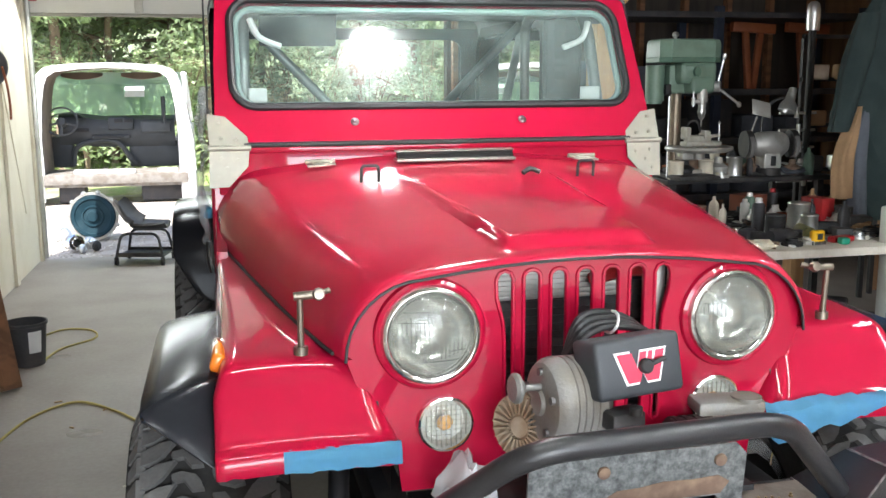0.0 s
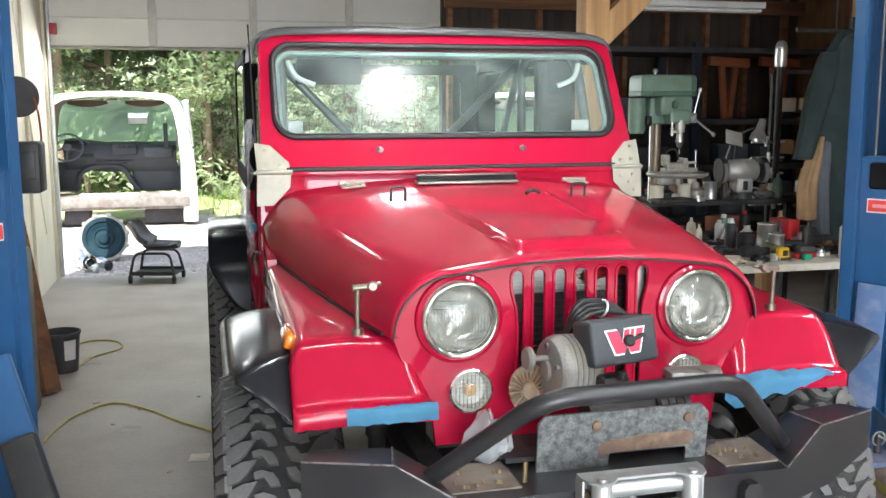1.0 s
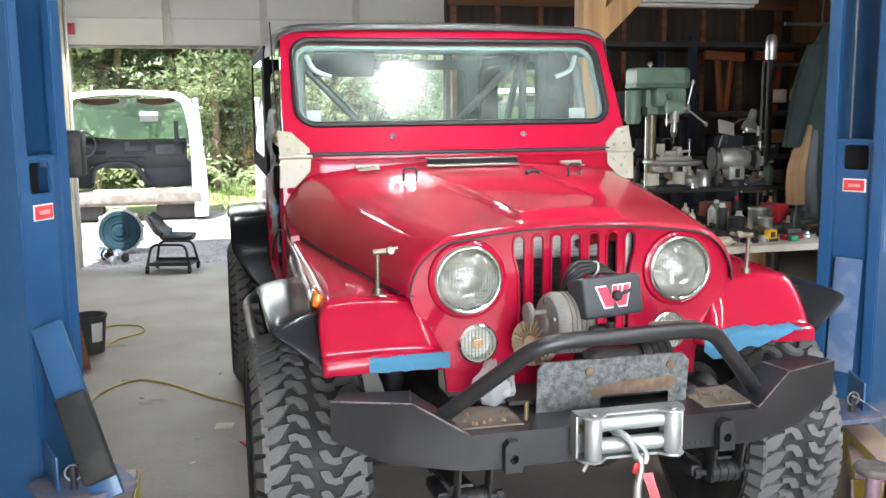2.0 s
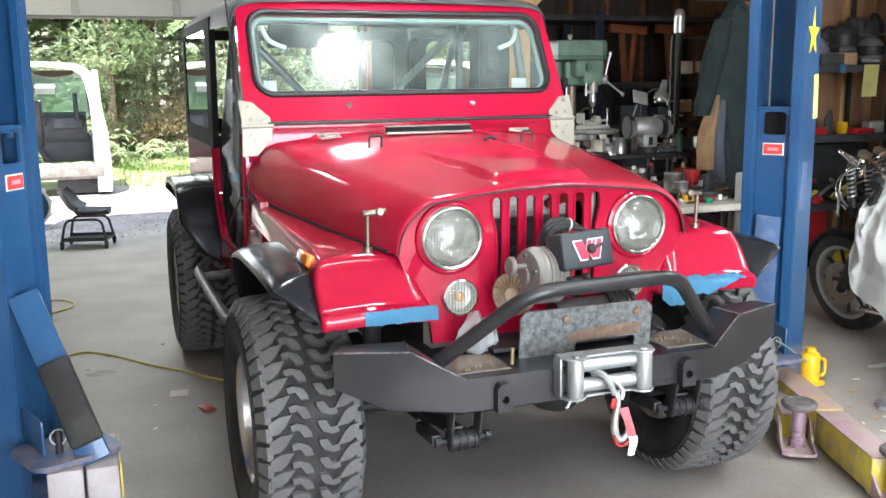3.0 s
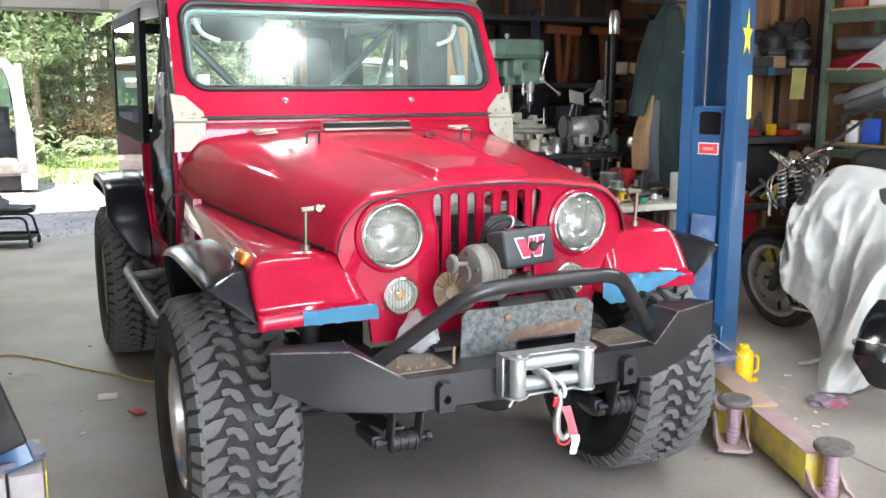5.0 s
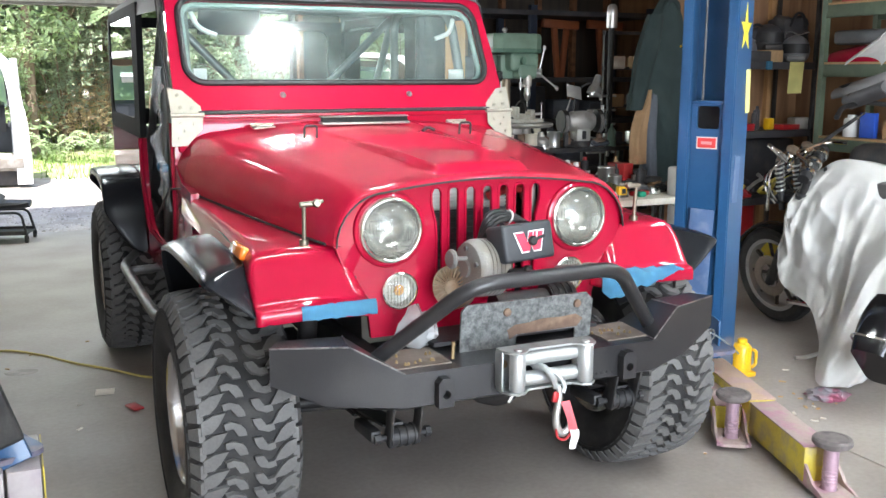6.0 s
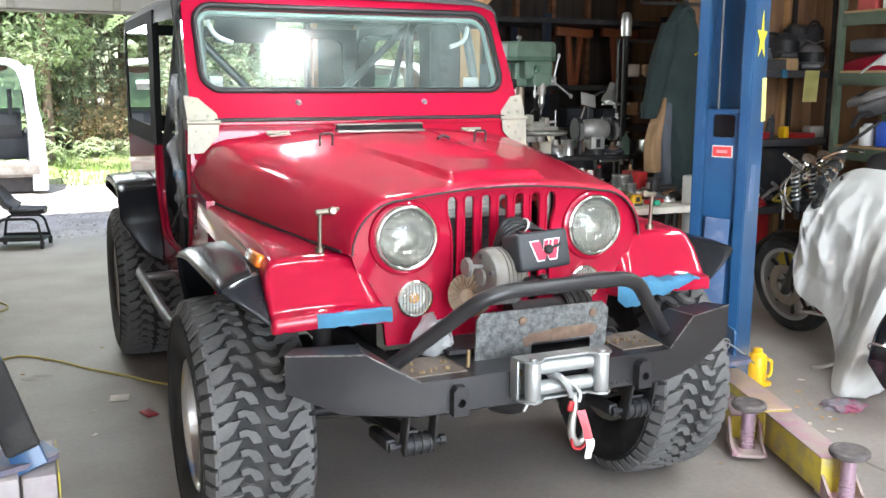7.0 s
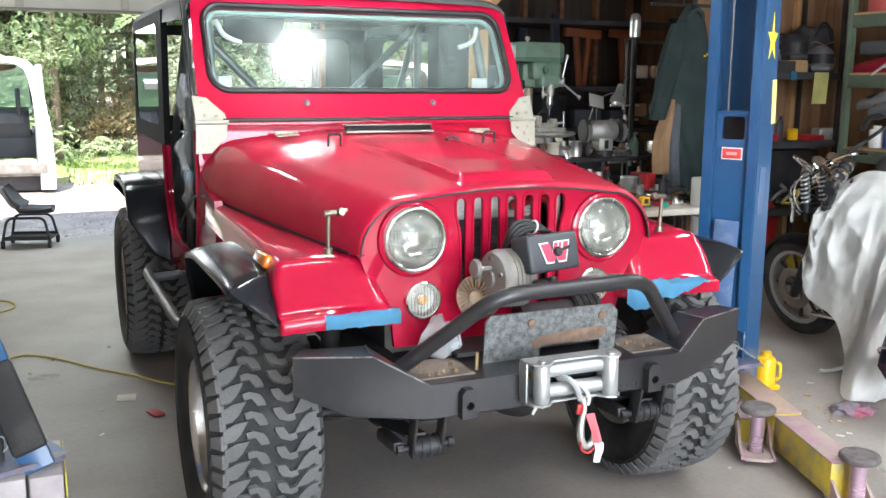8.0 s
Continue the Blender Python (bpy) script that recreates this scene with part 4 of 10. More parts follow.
def fender(sx):
    rows = []
    us = [0.04, 0.08, 0.11, 0.14, 0.17, 0.20, 0.25, 0.32, 0.40, 0.5, 0.6, 0.68, 0.75, 0.80, 0.84, 0.88, 0.92, 0.96, 1.0]
    for y, z in FPROF:
        t = min(max((0.965 - z) / 0.17, 0), 1)
        xin = lerp(0.476, 0.388, t)
        lip = z < 0.84
        xo = fender_edge(y, z)
        row = []
        for d, inset in ((0.085, 0.0), (0.05, 0.0), (0.026, 0.0), (0.014, 0.002), (0.006, 0.006), (0.0015, 0.012), (0.0, 0.02)):
            if lip:
                yy, zz = y + 0.4 * d, max(z - 0.1 * d, 0.789)
            else:
                yy, zz = y, max(z - d, min(z - d * 0.1, 0.815))
            row.append((sx * ((xo if lip else fender_edge(y, zz)) - inset), yy, zz))
        deep = 0.0
        if y < 0.03 and z > 0.838:
            deep = 0.0004 * min((0.03 - y) / 0.03, 1) * min((z - 0.838) / 0.02, 1)
        for u in us:
            x = lerp(xo - 0.02, xin + 0.035, u)
            a, b = min(max((u - 0.04) / 0.11, 0), 1), min(max((0.99 - u) / 0.14, 0), 1)
            k = deep * (a * a * (3 - 2 * a)) * (b * b * (3 - 2 * b))
            up = 0.016 * min(max((x - 0.69) / 0.05, 0), 1) ** 2 if z < 0.8 else 0.0
            row.append((sx * x, y + 0.9 * k, z - 0.4 * k + 0.005 * math.sin(math.pi * u) + up))
        yb = max(y, 0.004)
        for i in range(1, 7):   # fillet back to the grille
            a = radians(90 * i / 6)
            row.append((sx * (xin + 0.035 - 0.040 * math.sin(a)), lerp(y, yb, 1 - math.cos(a)), z))
        row.append((sx * (xin - 0.036), max(yb, 0.010), z))
        rows.append(row)
    bm = bmesh.new()
    grid(bm, rows)
    return bm


def front_flare(sx):
    """Wide flare with a flat top, a crease and a triangular front face."""
    keys = [(0.745, -0.07, 0.816, 0.7502, -0.076, 0.814), (0.744, -0.035, 0.846, 0.786, -0.077, 0.846), (0.743, 0.0, 0.875, 0.822, -0.073, 0.876), (0.742, 0.035, 0.904, 0.850, -0.066, 0.897), (0.74, 0.066, 0.929, 0.867, -0.056, 0.911), (0.739, 0.075, 0.9345, 0.8715, -0.048, 0.9165), (0.738, 0.086, 0.9385, 0.8735, -0.034, 0.9205), (0.736, 0.13, 0.942, 0.876, 0.04, 0.927), (0.735, 0.3, 0.947, 0.8757, 0.28, 0.930), (0.738, 0.5, 0.95, 0.8757, 0.5, 0.928), (0.738, 0.6, 0.946, 0.8757, 0.6, 0.920), (0.738, 0.68, 0.93, 0.8748, 0.69, 0.905), (0.738, 0.745, 0.89, 0.8716, 0.755, 0.89), (0.738, 0.79, 0.82, 0.8634, 0.8, 0.82), (0.738, 0.83, 0.7, 0.8388, 0.84, 0.7)]
    rows = []
    for i, (xa, ya, za, xb, yb, zb) in enumerate(keys):
        a, b = Vector((xa, ya, za)), Vector((xb, yb, zb))
        p, q = Vector(keys[max(i - 1, 0)][3:]), Vector(keys[min(i + 1, len(keys) - 1)][3:])
        d = (q - p).normalized()
        inn = Vector((0, d.z, -d.y)).normalized()
        if i < 8:
            inn = (inn + Vector((0, 0.5, -0.3))).normalized()
        k = min(1.0, 0.25 + i * 0.19)
        row = [a.lerp(b, u) + Vector((0, 0, 0.006 * math.sin(math.pi * u))) for u in (0, 0.2, 0.4, 0.6, 0.8, 0.92)]
        row += [b + inn * (0.004 * k), b + inn * (0.012 * k) + Vector((0.004, 0, 0)), b + inn * (0.022 * k) + Vector((0.004, 0, 0)), b + inn * (0.026 * k) + Vector((-0.012 * k, 0, 0))]
        rows.append([(sx * v.x, v.y, v.z) for v in row])
    bm = bmesh.new()
    grid(bm, rows, thick=0.003)
    return bm


def flare(sx, y0, pts, x_in, x_out, lip=0.035):
    """Wide black flare that follows (y, z) points over the wheel."""
    path = smooth_path([(0, y, z) for y, z in pts], 5)
    rows = []
    m = len(path) - 1
    for i, p in enumerate(path):
        t = i / m
        k = min(1.0, (t / 0.16) ** 0.7) if t < 0.5 else min(1.0, ((1 - t) / 0.22) ** 0.8)
        xo = lerp(x_in + 0.025, x_out, k)
        d = (path[min(i + 1, m)] - path[max(i - 1, 0)]).normalized()
        nrm = Vector((0, -d.z, d.y))
        if nrm.z < 0:
            nrm = -nrm
        row = []
        for u in (0, 0.25, 0.5, 0.75, 0.9):
            row.append((sx * lerp(x_in, xo, u), p.y, p.z - 0.012 * u * u))
        for a in (30, 60, 90):
            q = p - nrm * (0.018 * (1 - math.cos(radians(a)))) 
            row.append((sx * (xo - 0.01 + 0.012 * math.sin(radians(a))), q.y, q.z - 0.012))
        q = p - nrm * lip
        row.append((sx * (xo + 0.002), q.y, q.z - 0.012))
        row.append((sx * (xo - 0.018), q.y, q.z - 0.014))
        rows.append(row)
    bm = bmesh.new()
    grid(bm, rows, thick=0.003)
    return bm


for sx in (-1, 1):
    fen = part("front_fender", fender(sx), RED, jeep, "red front fender")
    bm = bmesh.new()   # inner wheel well
    grid(bm, [[(sx * x, y, z) for y, z in ((-0.05, 0.80), (-0.025, 0.85), (0.0, 0.90), (0.03, 0.945), (0.4, 0.975), (0.8, 0.965), (0.95, 0.9))] for x in (0.735, 0.50, 0.43)])
    grid(bm, [[(sx * 0.40, y, z) for y in (0.04, 0.3, 0.6, 0.95)] for z in (0.68, 0.85, 0.97)])
    part("wheel_well", bm, SEAL, jeep, "black inner wheel well")
    part("front_flare", front_flare(sx), BLACK_PLASTIC, jeep, "glossy black plastic wheel flare", smooth=22)
    bm = bmesh.new()
    box(bm, (sx * 0.736, 0.155, 0.964 if sx < 0 else 0.945), (0.026, 0.140, 0.040), (0, sx * -18, 0), 0.010, 3)
    part("side_marker", bm, AMBER, jeep, "amber side marker lamp")
# masking tape on the fender lips
bm = bmesh.new()
rows = []
for i in range(19):
    x = lerp(-0.622, -0.400, i / 18)
    w = 0.004 * math.sin(i * 1.3) + 0.003 * math.sin(i * 2.9)
    rows.append([(x, -0.084, 0.8385 + w * 0.15), (x, -0.0905, 0.8355), (x, -0.0965, 0.828), (x, -0.0985, 0.814), (x, -0.0980, 0.797 + w * 0.4)])
grid(bm, rows, thick=0.0008)
part("masking_tape", bm, TAPE, jeep, "strip of blue masking tape on the fender lip")
bm = bmesh.new()
rows = []
for i in range(23):
    x = lerp(0.365, 0.690, i / 22)
    f = 0.016 * noise.noise((x * 11, 0.3, 0)) + 0.014 * noise.noise((x * 34, 2.3, 0))
    top = 0.848 - 0.010 * (i / 22) + f * 0.8
    bot = 0.785 + 0.045 * max(0, (i - 12) / 10) + f
    if i < 9:
        bot -= 0.02 * math.sin(math.pi * i / 9)
    rows.append([(x, (-0.074, -0.101, -0.104, -0.104, -0.104, -0.103)[n] - (0.6 * abs(f) if n > 1 else 0.0), lerp(top, bot, u)) for n, u in enumerate((0, 0.16, 0.4, 0.6, 0.8, 1))])
grid(bm, rows, thick=0.0008)
part("masking_tape", bm, TAPE, jeep, "crumpled blue masking tape on the fender lip")

# -- cowl, tub, windshield
bm = bmesh.new()
rows = []
for y, drop in ((1.118, 0.0), (1.15, -0.004), (1.19, -0.012), (1.225, -0.02)):
    sec = hood_section(1.12)[1:]
    wide = 0.738 / 0.725
    half = [(x * lerp(0.998, wide, (y - 1.118) / 0.107), y, z + (0.010 if z > 1.2 else 0.0) * (y - 1.118) / 0.107 - 0.002) for x, z in sec]
    rows.append(half + [(-x, yy, z) for x, yy, z in half[-2::-1]])
grid(bm, rows, thick=0.003)
part("cowl", bm, RED, jeep, "red cowl below the windshield")
bm = bmesh.new()
box(bm, (0, 1.235, 1.24), (1.44, 0.03, 0.145), bevel=0.006)
box(bm, (0, 1.228, 1.306), (1.40, 0.03, 0.022), bevel=0.004)
part("dash_panel", bm, RED, jeep)
bm = bmesh.new()
tube(bm, [(-0.64, 1.222, 1.318), (0.64, 1.222, 1.318)], 0.011, 8)
part("cowl_seal", bm, SEAL, jeep, "black rubber seal under the windshield frame")
for sx in (-1, 1):
    bm = bmesh.new()
    plate(bm, [(0.93, 0.60), (2.30, 0.60), (2.33, 0.80), (2.42, 0.92), (2.55, 0.975), (2.90, 0.975), (3.02, 0.90), (3.06, 0.62), (3.52, 0.62), (3.52, 1.16), (2.26, 1.16), (2.25, 1.0), (2.21, 0.86), (2.12, 0.76), (2.0, 0.72), (1.50, 0.72), (1.38, 0.745), (1.31, 0.82), (1.285, 0.93), (1.275, 1.30), (1.238, 1.30), (1.232, 1.12), (1.12, 1.062), (0.93, 1.04)], [], 0.03 , Matrix.Translation((sx * 0.735 - (0.03 if sx > 0 else 0), 0, 0)) @ YZ)
    part("body_side", bm, RED, jeep, "red body side with an open doorway", smooth=30)
    bm = bmesh.new()   # door opening edge roll
    tube(bm, round_path([(sx * 0.735, 2.258, 1.16), (sx * 0.735, 2.25, 0.95), (sx * 0.735, 2.09, 0.735), (sx * 0.735, 1.40, 0.725), (sx * 0.735, 1.29, 0.86), (sx * 0.735, 1.275, 1.28)], 0.1), 0.011, 8)
    part("doorway_edge", bm, RED, jeep)
    part("rear_flare", flare(sx, 0, [(2.17, 0.62), (2.21, 0.80), (2.30, 0.94), (2.46, 0.985), (2.75, 0.988), (2.98, 0.96), (3.06, 0.86), (3.10, 0.72)], 0.74, 0.925), BLACK_PLASTIC, jeep, "glossy black plastic rear wheel flare")
    # windshield hinges
    bm = bmesh.new()
    lean = Matrix.Translation((sx * 0.66, 1.212, 1.315)) @ pose(0, 0, 0, -28, 0, 0) @ XZ
    s = sx
    plate(bm, [(s * 0.085, 0.0), (s * 0.09, 0.115), (s * 0.035, 0.105), (s * -0.03, 0.035), (s * -0.035, 0.0)], [], 0.006, lean)
    part("windshield_hinge", bm, STAINLESS, jeep, "bolted stainless windshield hinge plate")
    bm = bmesh.new()
    plate(bm, [(s * 0.085, -0.004), (s * 0.09, -0.12), (s * 0.03, -0.118), (s * -0.03, -0.055), (s * -0.035, -0.004)], [], 0.005, Matrix.Translation((sx * 0.66, 1.205, 1.312)) @ XZ)
    rod(bm, (sx * 0.62, 1.208, 1.313), (sx * 0.75, 1.208, 1.313), 0.009, n=10)
    lower = part("windshield_hinge", bm, STAINLESS, jeep, "spotted stainless lower hinge plate")
    for px, pz in ((0.05, -0.03), (0.06, -0.09), (0.0, -0.035), (0.035, -0.06)):
        bm = bmesh.new()
        rod(bm, (sx * (0.66 + px), 1.198, 1.312 + pz), (sx * (0.66 + px), 1.206, 1.312 + pz), 0.006, n=8)
        part("hinge_bolt", bm, STAINLESS, lower)
    for px, pz in ((0.05, 0.03), (0.055, 0.085), (0.005, 0.025)):
        q = lean @ Vector((s * px, pz, -0.002))
        bm = bmesh.new()
        rod(bm, q, q + Vector((0, -0.008, 0)), 0.006, n=8)
        part("hinge_bolt", bm, STAINLESS, lower)
bm = bmesh.new()   # tub floor, firewall, rear
span(bm, (-0.70, 1.0, 0.60), (0.70, 3.50, 0.63))
span(bm, (-0.66, 1.0, 0.60), (0.66, 1.03, 1.06))
span(bm, (-0.70, 3.48, 0.60), (0.70, 3.52, 1.15))
span(bm, (-0.70, 1.28, 1.08), (0.70, 1.36, 1.27))
part("tub", bm, DARK, jeep, "dark tub floor and dashboard", smooth=False)

LEANY = 0.55


def on_frame(x, h, d=0.0):
    """A point of the windshield frame: h up from its foot, d behind its face."""
    return Vector((x, 1.222 + LEANY * h + d * 0.876, 1.325 + h - d * 0.48))


LEAN = Matrix(((1, 0, 0, 0), (0, LEANY, 0.876, 1.222), (0, 1, -0.48, 1.325), (0, 0, 0, 1)))
bm = bmesh.new()
out = [(-0.728, 0.0), (0.728, 0.0), (0.722, 0.25), (0.712, 0.44)] + [(0.672 + 0.04 * math.cos(radians(a)), 0.46 + 0.04 * math.sin(radians(a))) for a in (0, 30, 60, 90)] + [(-0.672 - 0.04 * math.cos(radians(a)), 0.46 + 0.04 * math.sin(radians(a))) for a in (90, 60, 30, 0)] + [(-0.712, 0.44), (-0.722, 0.25)]
plate(bm, out, [round_rect(1.335, 0.345, 0.075, 0, 0.283, 8)], 0.045, LEAN)
wframe = part("windshield_frame", bm, RED, jeep, "red windshield frame", smooth=30)
bm = bmesh.new()
tube(bm, [on_frame(x, h, 0.0) for x, h in round_rect(1.335, 0.345, 0.075, 0, 0.283, 8)], 0.013, 8, closed=True)
part("windshield_seal", bm, SEAL, wframe, "black rubber windshield seal")
bm = bmesh.new()
tube(bm, [on_frame(x, h, 0.03) for x, h in round_rect(1.30, 0.31, 0.06, 0, 0.283, 8)], 0.011, 8, closed=True)
part("inner_trim", bm, mat("grey_green_trim", (0.32, 0.41, 0.39), 0.5), wframe, "grey inner windshield trim")
bm = bmesh.new()
bm.faces.new([bm.verts.new(on_frame(x, h, 0.012)) for x, h in round_rect(1.33, 0.34, 0.07, 0, 0.283, 8)])
part("windshield_glass", bm, GLASS, wframe, "clear windshield glass", smooth=False)
for sx in (-1, 1):
    bm = bmesh.new()
    lathe(bm, [(0, 0.014), (0.006, 0.013), (0.008, 0.007), (0.012, 0.005), (0.014, 0.0)], bezel_at(on_frame(sx * 0.28 - 0.01, 0.062), (0, -0.87, 0.48)), 16)
    part("wiper_stud", bm, mat("dull_stud", (0.25, 0.24, 0.24), 0.35, metal=0.8), wframe, "dull metal wiper stud")
bm = bmesh.new()
tube(bm, [on_frame(-0.745, 0.0), on_frame(-0.748, 0.53)], 0.003, 6)
part("antenna", bm, IRON, jeep, "thin black antenna")

FILM = bpy.data.materials.new("clear_plastic_film")
FILM.use_nodes = True
fn_, fl_ = FILM.node_tree.nodes, FILM.node_tree.links
ft_, fm_ = fn_.new("ShaderNodeBsdfTransparent"), fn_.new("ShaderNodeMixShader")
fp_ = fn_["Principled BSDF"]
fp_.inputs["Base Color"].default_value, fp_.inputs["Roughness"].default_value = (0.55, 0.57, 0.58, 1), 0.08
fm_.inputs[0].default_value = 0.38
fl_.new(ft_.outputs[0], fm_.inputs[1])
fl_.new(fp_.outputs[0], fm_.inputs[2])
fl_.new(fm_.outputs[0], fn_["Material Output"].inputs[0])
rows = []
for i in range(46):   # hangs from the windshield post down to the cowl side
    v = i / 45
    row = []
    for k in range(13):
        u = k / 12
        w = 0.045 * noise.noise((u * 3.1, v * 7.0, 1.5)) + 0.028 * abs(noise.noise((u * 6.0 + v * 3, v * 14.0, 4.5)))
        row.append((-0.752 - 0.020 * math.sin(math.pi * v) - w * (0.3 + 0.7 * u), 1.225 + lerp(0.17, 0.03, min(1, v * 1.5)) + u * lerp(0.06, 0.16, v) + 0.04 * noise.noise((v * 5, u * 2, 8.0)), lerp(1.50, 0.93, v)))
    rows.append(row)
bm = bmesh.new()
grid(bm, rows)
part("plastic_film", bm, FILM, jeep, "crumpled clear plastic film hanging at the doorway", smooth=50)
bm = bmesh.new()
tube(bm, smooth_path([(-0.752, 1.06, 1.045), (-0.765, 1.22, 1.02), (-0.77, 1.42, 0.93), (-0.765, 1.62, 0.85)], 6), 0.0045, 6)
part("wire", bm, SEAL, jeep, "thin black wire slung across the doorway")
bm = bmesh.new()
box(bm, (-0.765, 1.36, 1.10), (0.03, 0.05, 0.035), (10, 0, 20), 0.008)
part("clip", bm, TAPE, jeep, "small blue plastic clip")

# -- black hard top with smoked side windows
top_rows = []
for k in range(17):
    y = (1.475, 1.472, 1.478, 1.50)[k] if k < 4 else lerp(1.56, 3.50, (k - 4) / 12)
    z = (1.818, 1.826, 1.838, 1.847)[k] if k < 4 else (1.853 + 0.02 * math.sin(math.pi * min(1, (y - 1.5) / 1.2 * 0.5)))
    row = []
    for x, dz in ((-0.735, -0.13), (-0.733, -0.09), (-0.722, -0.045), (-0.70, -0.022), (-0.66, -0.008), (-0.6, 0.0), (-0.3, 0.008), (0, 0.010), (0.3, 0.008), (0.6, 0.0), (0.66, -0.008), (0.70, -0.022), (0.722, -0.045), (0.733, -0.09), (0.735, -0.13)):
        row.append((x, y, z + dz))
    top_rows.append(row)
bm = bmesh.new()
grid(bm, top_rows)
part("hard_top", bm, mat("grey_hard_top", (0.075, 0.075, 0.078), 0.55, vary=0.1, bump=0.15, bscale=250, scale=3), jeep, "dark grey textured hard top roof")
for sx in (-1, 1):
    bm = bmesh.new()
    plate(bm, [(2.22, 1.165), (3.50, 1.165), (3.46, 1.70), (3.36, 1.80), (2.16, 1.80)], [round_rect(1.02, 0.50, 0.06, 2.88, 1.50)], 0.03, Matrix.Translation((sx * 0.74 - (0.03 if sx > 0 else 0), 0, 0)) @ YZ)
    q = part("top_side", bm, TOP_BLACK, jeep, "black hard top side panel", smooth=30)
    bm = bmesh.new()
    bm.faces.new([bm.verts.new((sx * 0.735, y, z)) for y, z in round_rect(1.02, 0.50, 0.06, 2.88, 1.50)])
    part("side_window", bm, SMOKED, q, "smoked side window", smooth=False)
bm = bmesh.new()
plate(bm, [(-0.73, 1.165), (0.73, 1.165), (0.72, 1.80), (-0.72, 1.80)], [round_rect(1.25, 0.48, 0.06, 0, 1.50)], 0.03, Matrix.Translation((0, 3.47, 0)) @ XZ)
part("top_rear", bm, TOP_BLACK, jeep, "black hard top rear frame", smooth=30)

# -- roll cage, visors, steering wheel seen through the glass
CAGE = []
for sx in (-1, 1):
    CAGE.append((round_path([(sx * 0.64, 1.44, 0.63), (sx * 0.64, 1.44, 1.25), (sx * 0.62, 1.60, 1.77), (sx * 0.60, 2.25, 1.79), (sx * 0.62, 2.30, 0.63)], 0.12), 0.022))
    CAGE.append(([(sx * 0.60, 2.27, 1.77), (sx * 0.62, 3.0, 0.85)], 0.02))
CAGE += [([(-0.61, 1.62, 1.775), (0.61, 1.62, 1.775)], 0.02), ([(-0.60, 2.25, 1.785), (0.60, 2.25, 1.785)], 0.02), ([(-0.59, 2.27, 1.76), (0.25, 2.28, 0.90)], 0.02), ([(0.59, 2.27, 1.76), (0.0, 2.9, 1.0)], 0.02)]
CAGE.append((round_path([(-0.69, 1.56, 1.76), (-0.70, 1.50, 1.50), (-0.70, 1.46, 1.05), (-0.68, 1.33, 0.76)], 0.12), 0.021))
for path, r in CAGE:
    bm = bmesh.new()
    tube(bm, path, r, 10)
    part("cage_tube", bm, mat("cage_grey", (0.30, 0.32, 0.32), 0.4, metal=0.5, vary=0.08), jeep, "grey roll cage tube")
for sx in (-1, 1):
    bm = bmesh.new()
    tube(bm, smooth_path([(sx * 0.60, 1.52, 1.72), (sx * 0.57, 1.50, 1.66), (sx * 0.50, 1.50, 1.63)], 5), 0.011, 8)
    box(bm, (sx * 0.585, 1.45, 1.47), (0.07, 0.012, 0.045), (0, 0, sx * -30), 0.004)
    part("grab_handle", bm, LABEL_WHITE, jeep, "pale grab handle")
bm = bmesh.new()
box(bm, (-0.44, 1.53, 1.685), (0.26, 0.02, 0.115), (28, 0, 0), 0.008)
part("sun_visor", bm, DARK, jeep, "dark sun visor")
bm = bmesh.new()
box(bm, (0.585, 1.74, 1.56), (0.15, 0.02, 0.36), (0, 0, -12), 0.008)
box(bm, (0.648, 1.722, 1.56), (0.012, 0.012, 0.36), (0, 0, -12), 0.004)
box(bm, (0.522, 1.748, 1.56), (0.012, 0.012, 0.36), (0, 0, -12), 0.004)
ban = part("banner", bm, DARK, jeep, "dark upright banner")
for k in range(6):
    bm = bmesh.new()
    box(bm, (0.572, 1.729, 1.533 + 0.039 * k), (0.045, 0.004, (0.030, 0.012, 0.030, 0.030, 0.030, 0.030)[k]), (0, 0, -12))
    part("banner_bar", bm, IRON, ban, "pale unreadable mark")
for sx in (-1, 1):
    bm = bmesh.new()
    box(bm, (sx * 0.34, 1.95, 0.80), (0.46, 0.46, 0.16), (6, 0, 0), 0.05, 3)
    box(bm, (sx * 0.34, 2.18, 1.10), (0.46, 0.13, 0.56), (-12, 0, 0), 0.05, 3)
    part("seat", bm, DARK, jeep, "dark bucket seat")
bm = bmesh.new()
c = Vector((0.34, 1.62, 1.22))
u, w = Vector((1, 0, 0)), Vector((0, 0.45, 0.89))
tube(bm, [c + (u * math.cos(a) + w * math.sin(a)) * 0.185 for a in [2 * math.pi * i / 28 for i in range(28)]], 0.012, 8, closed=True)
for a in (0, 120, 240):
    rod(bm, c, c + (u * math.cos(radians(a + 90)) + w * math.sin(radians(a + 90))) * 0.18, 0.008, n=6)
rod(bm, c, c + Vector((0, -0.3, -0.12)), 0.02, n=8)
part("steering_wheel", bm, DARK, jeep, "black steering wheel")


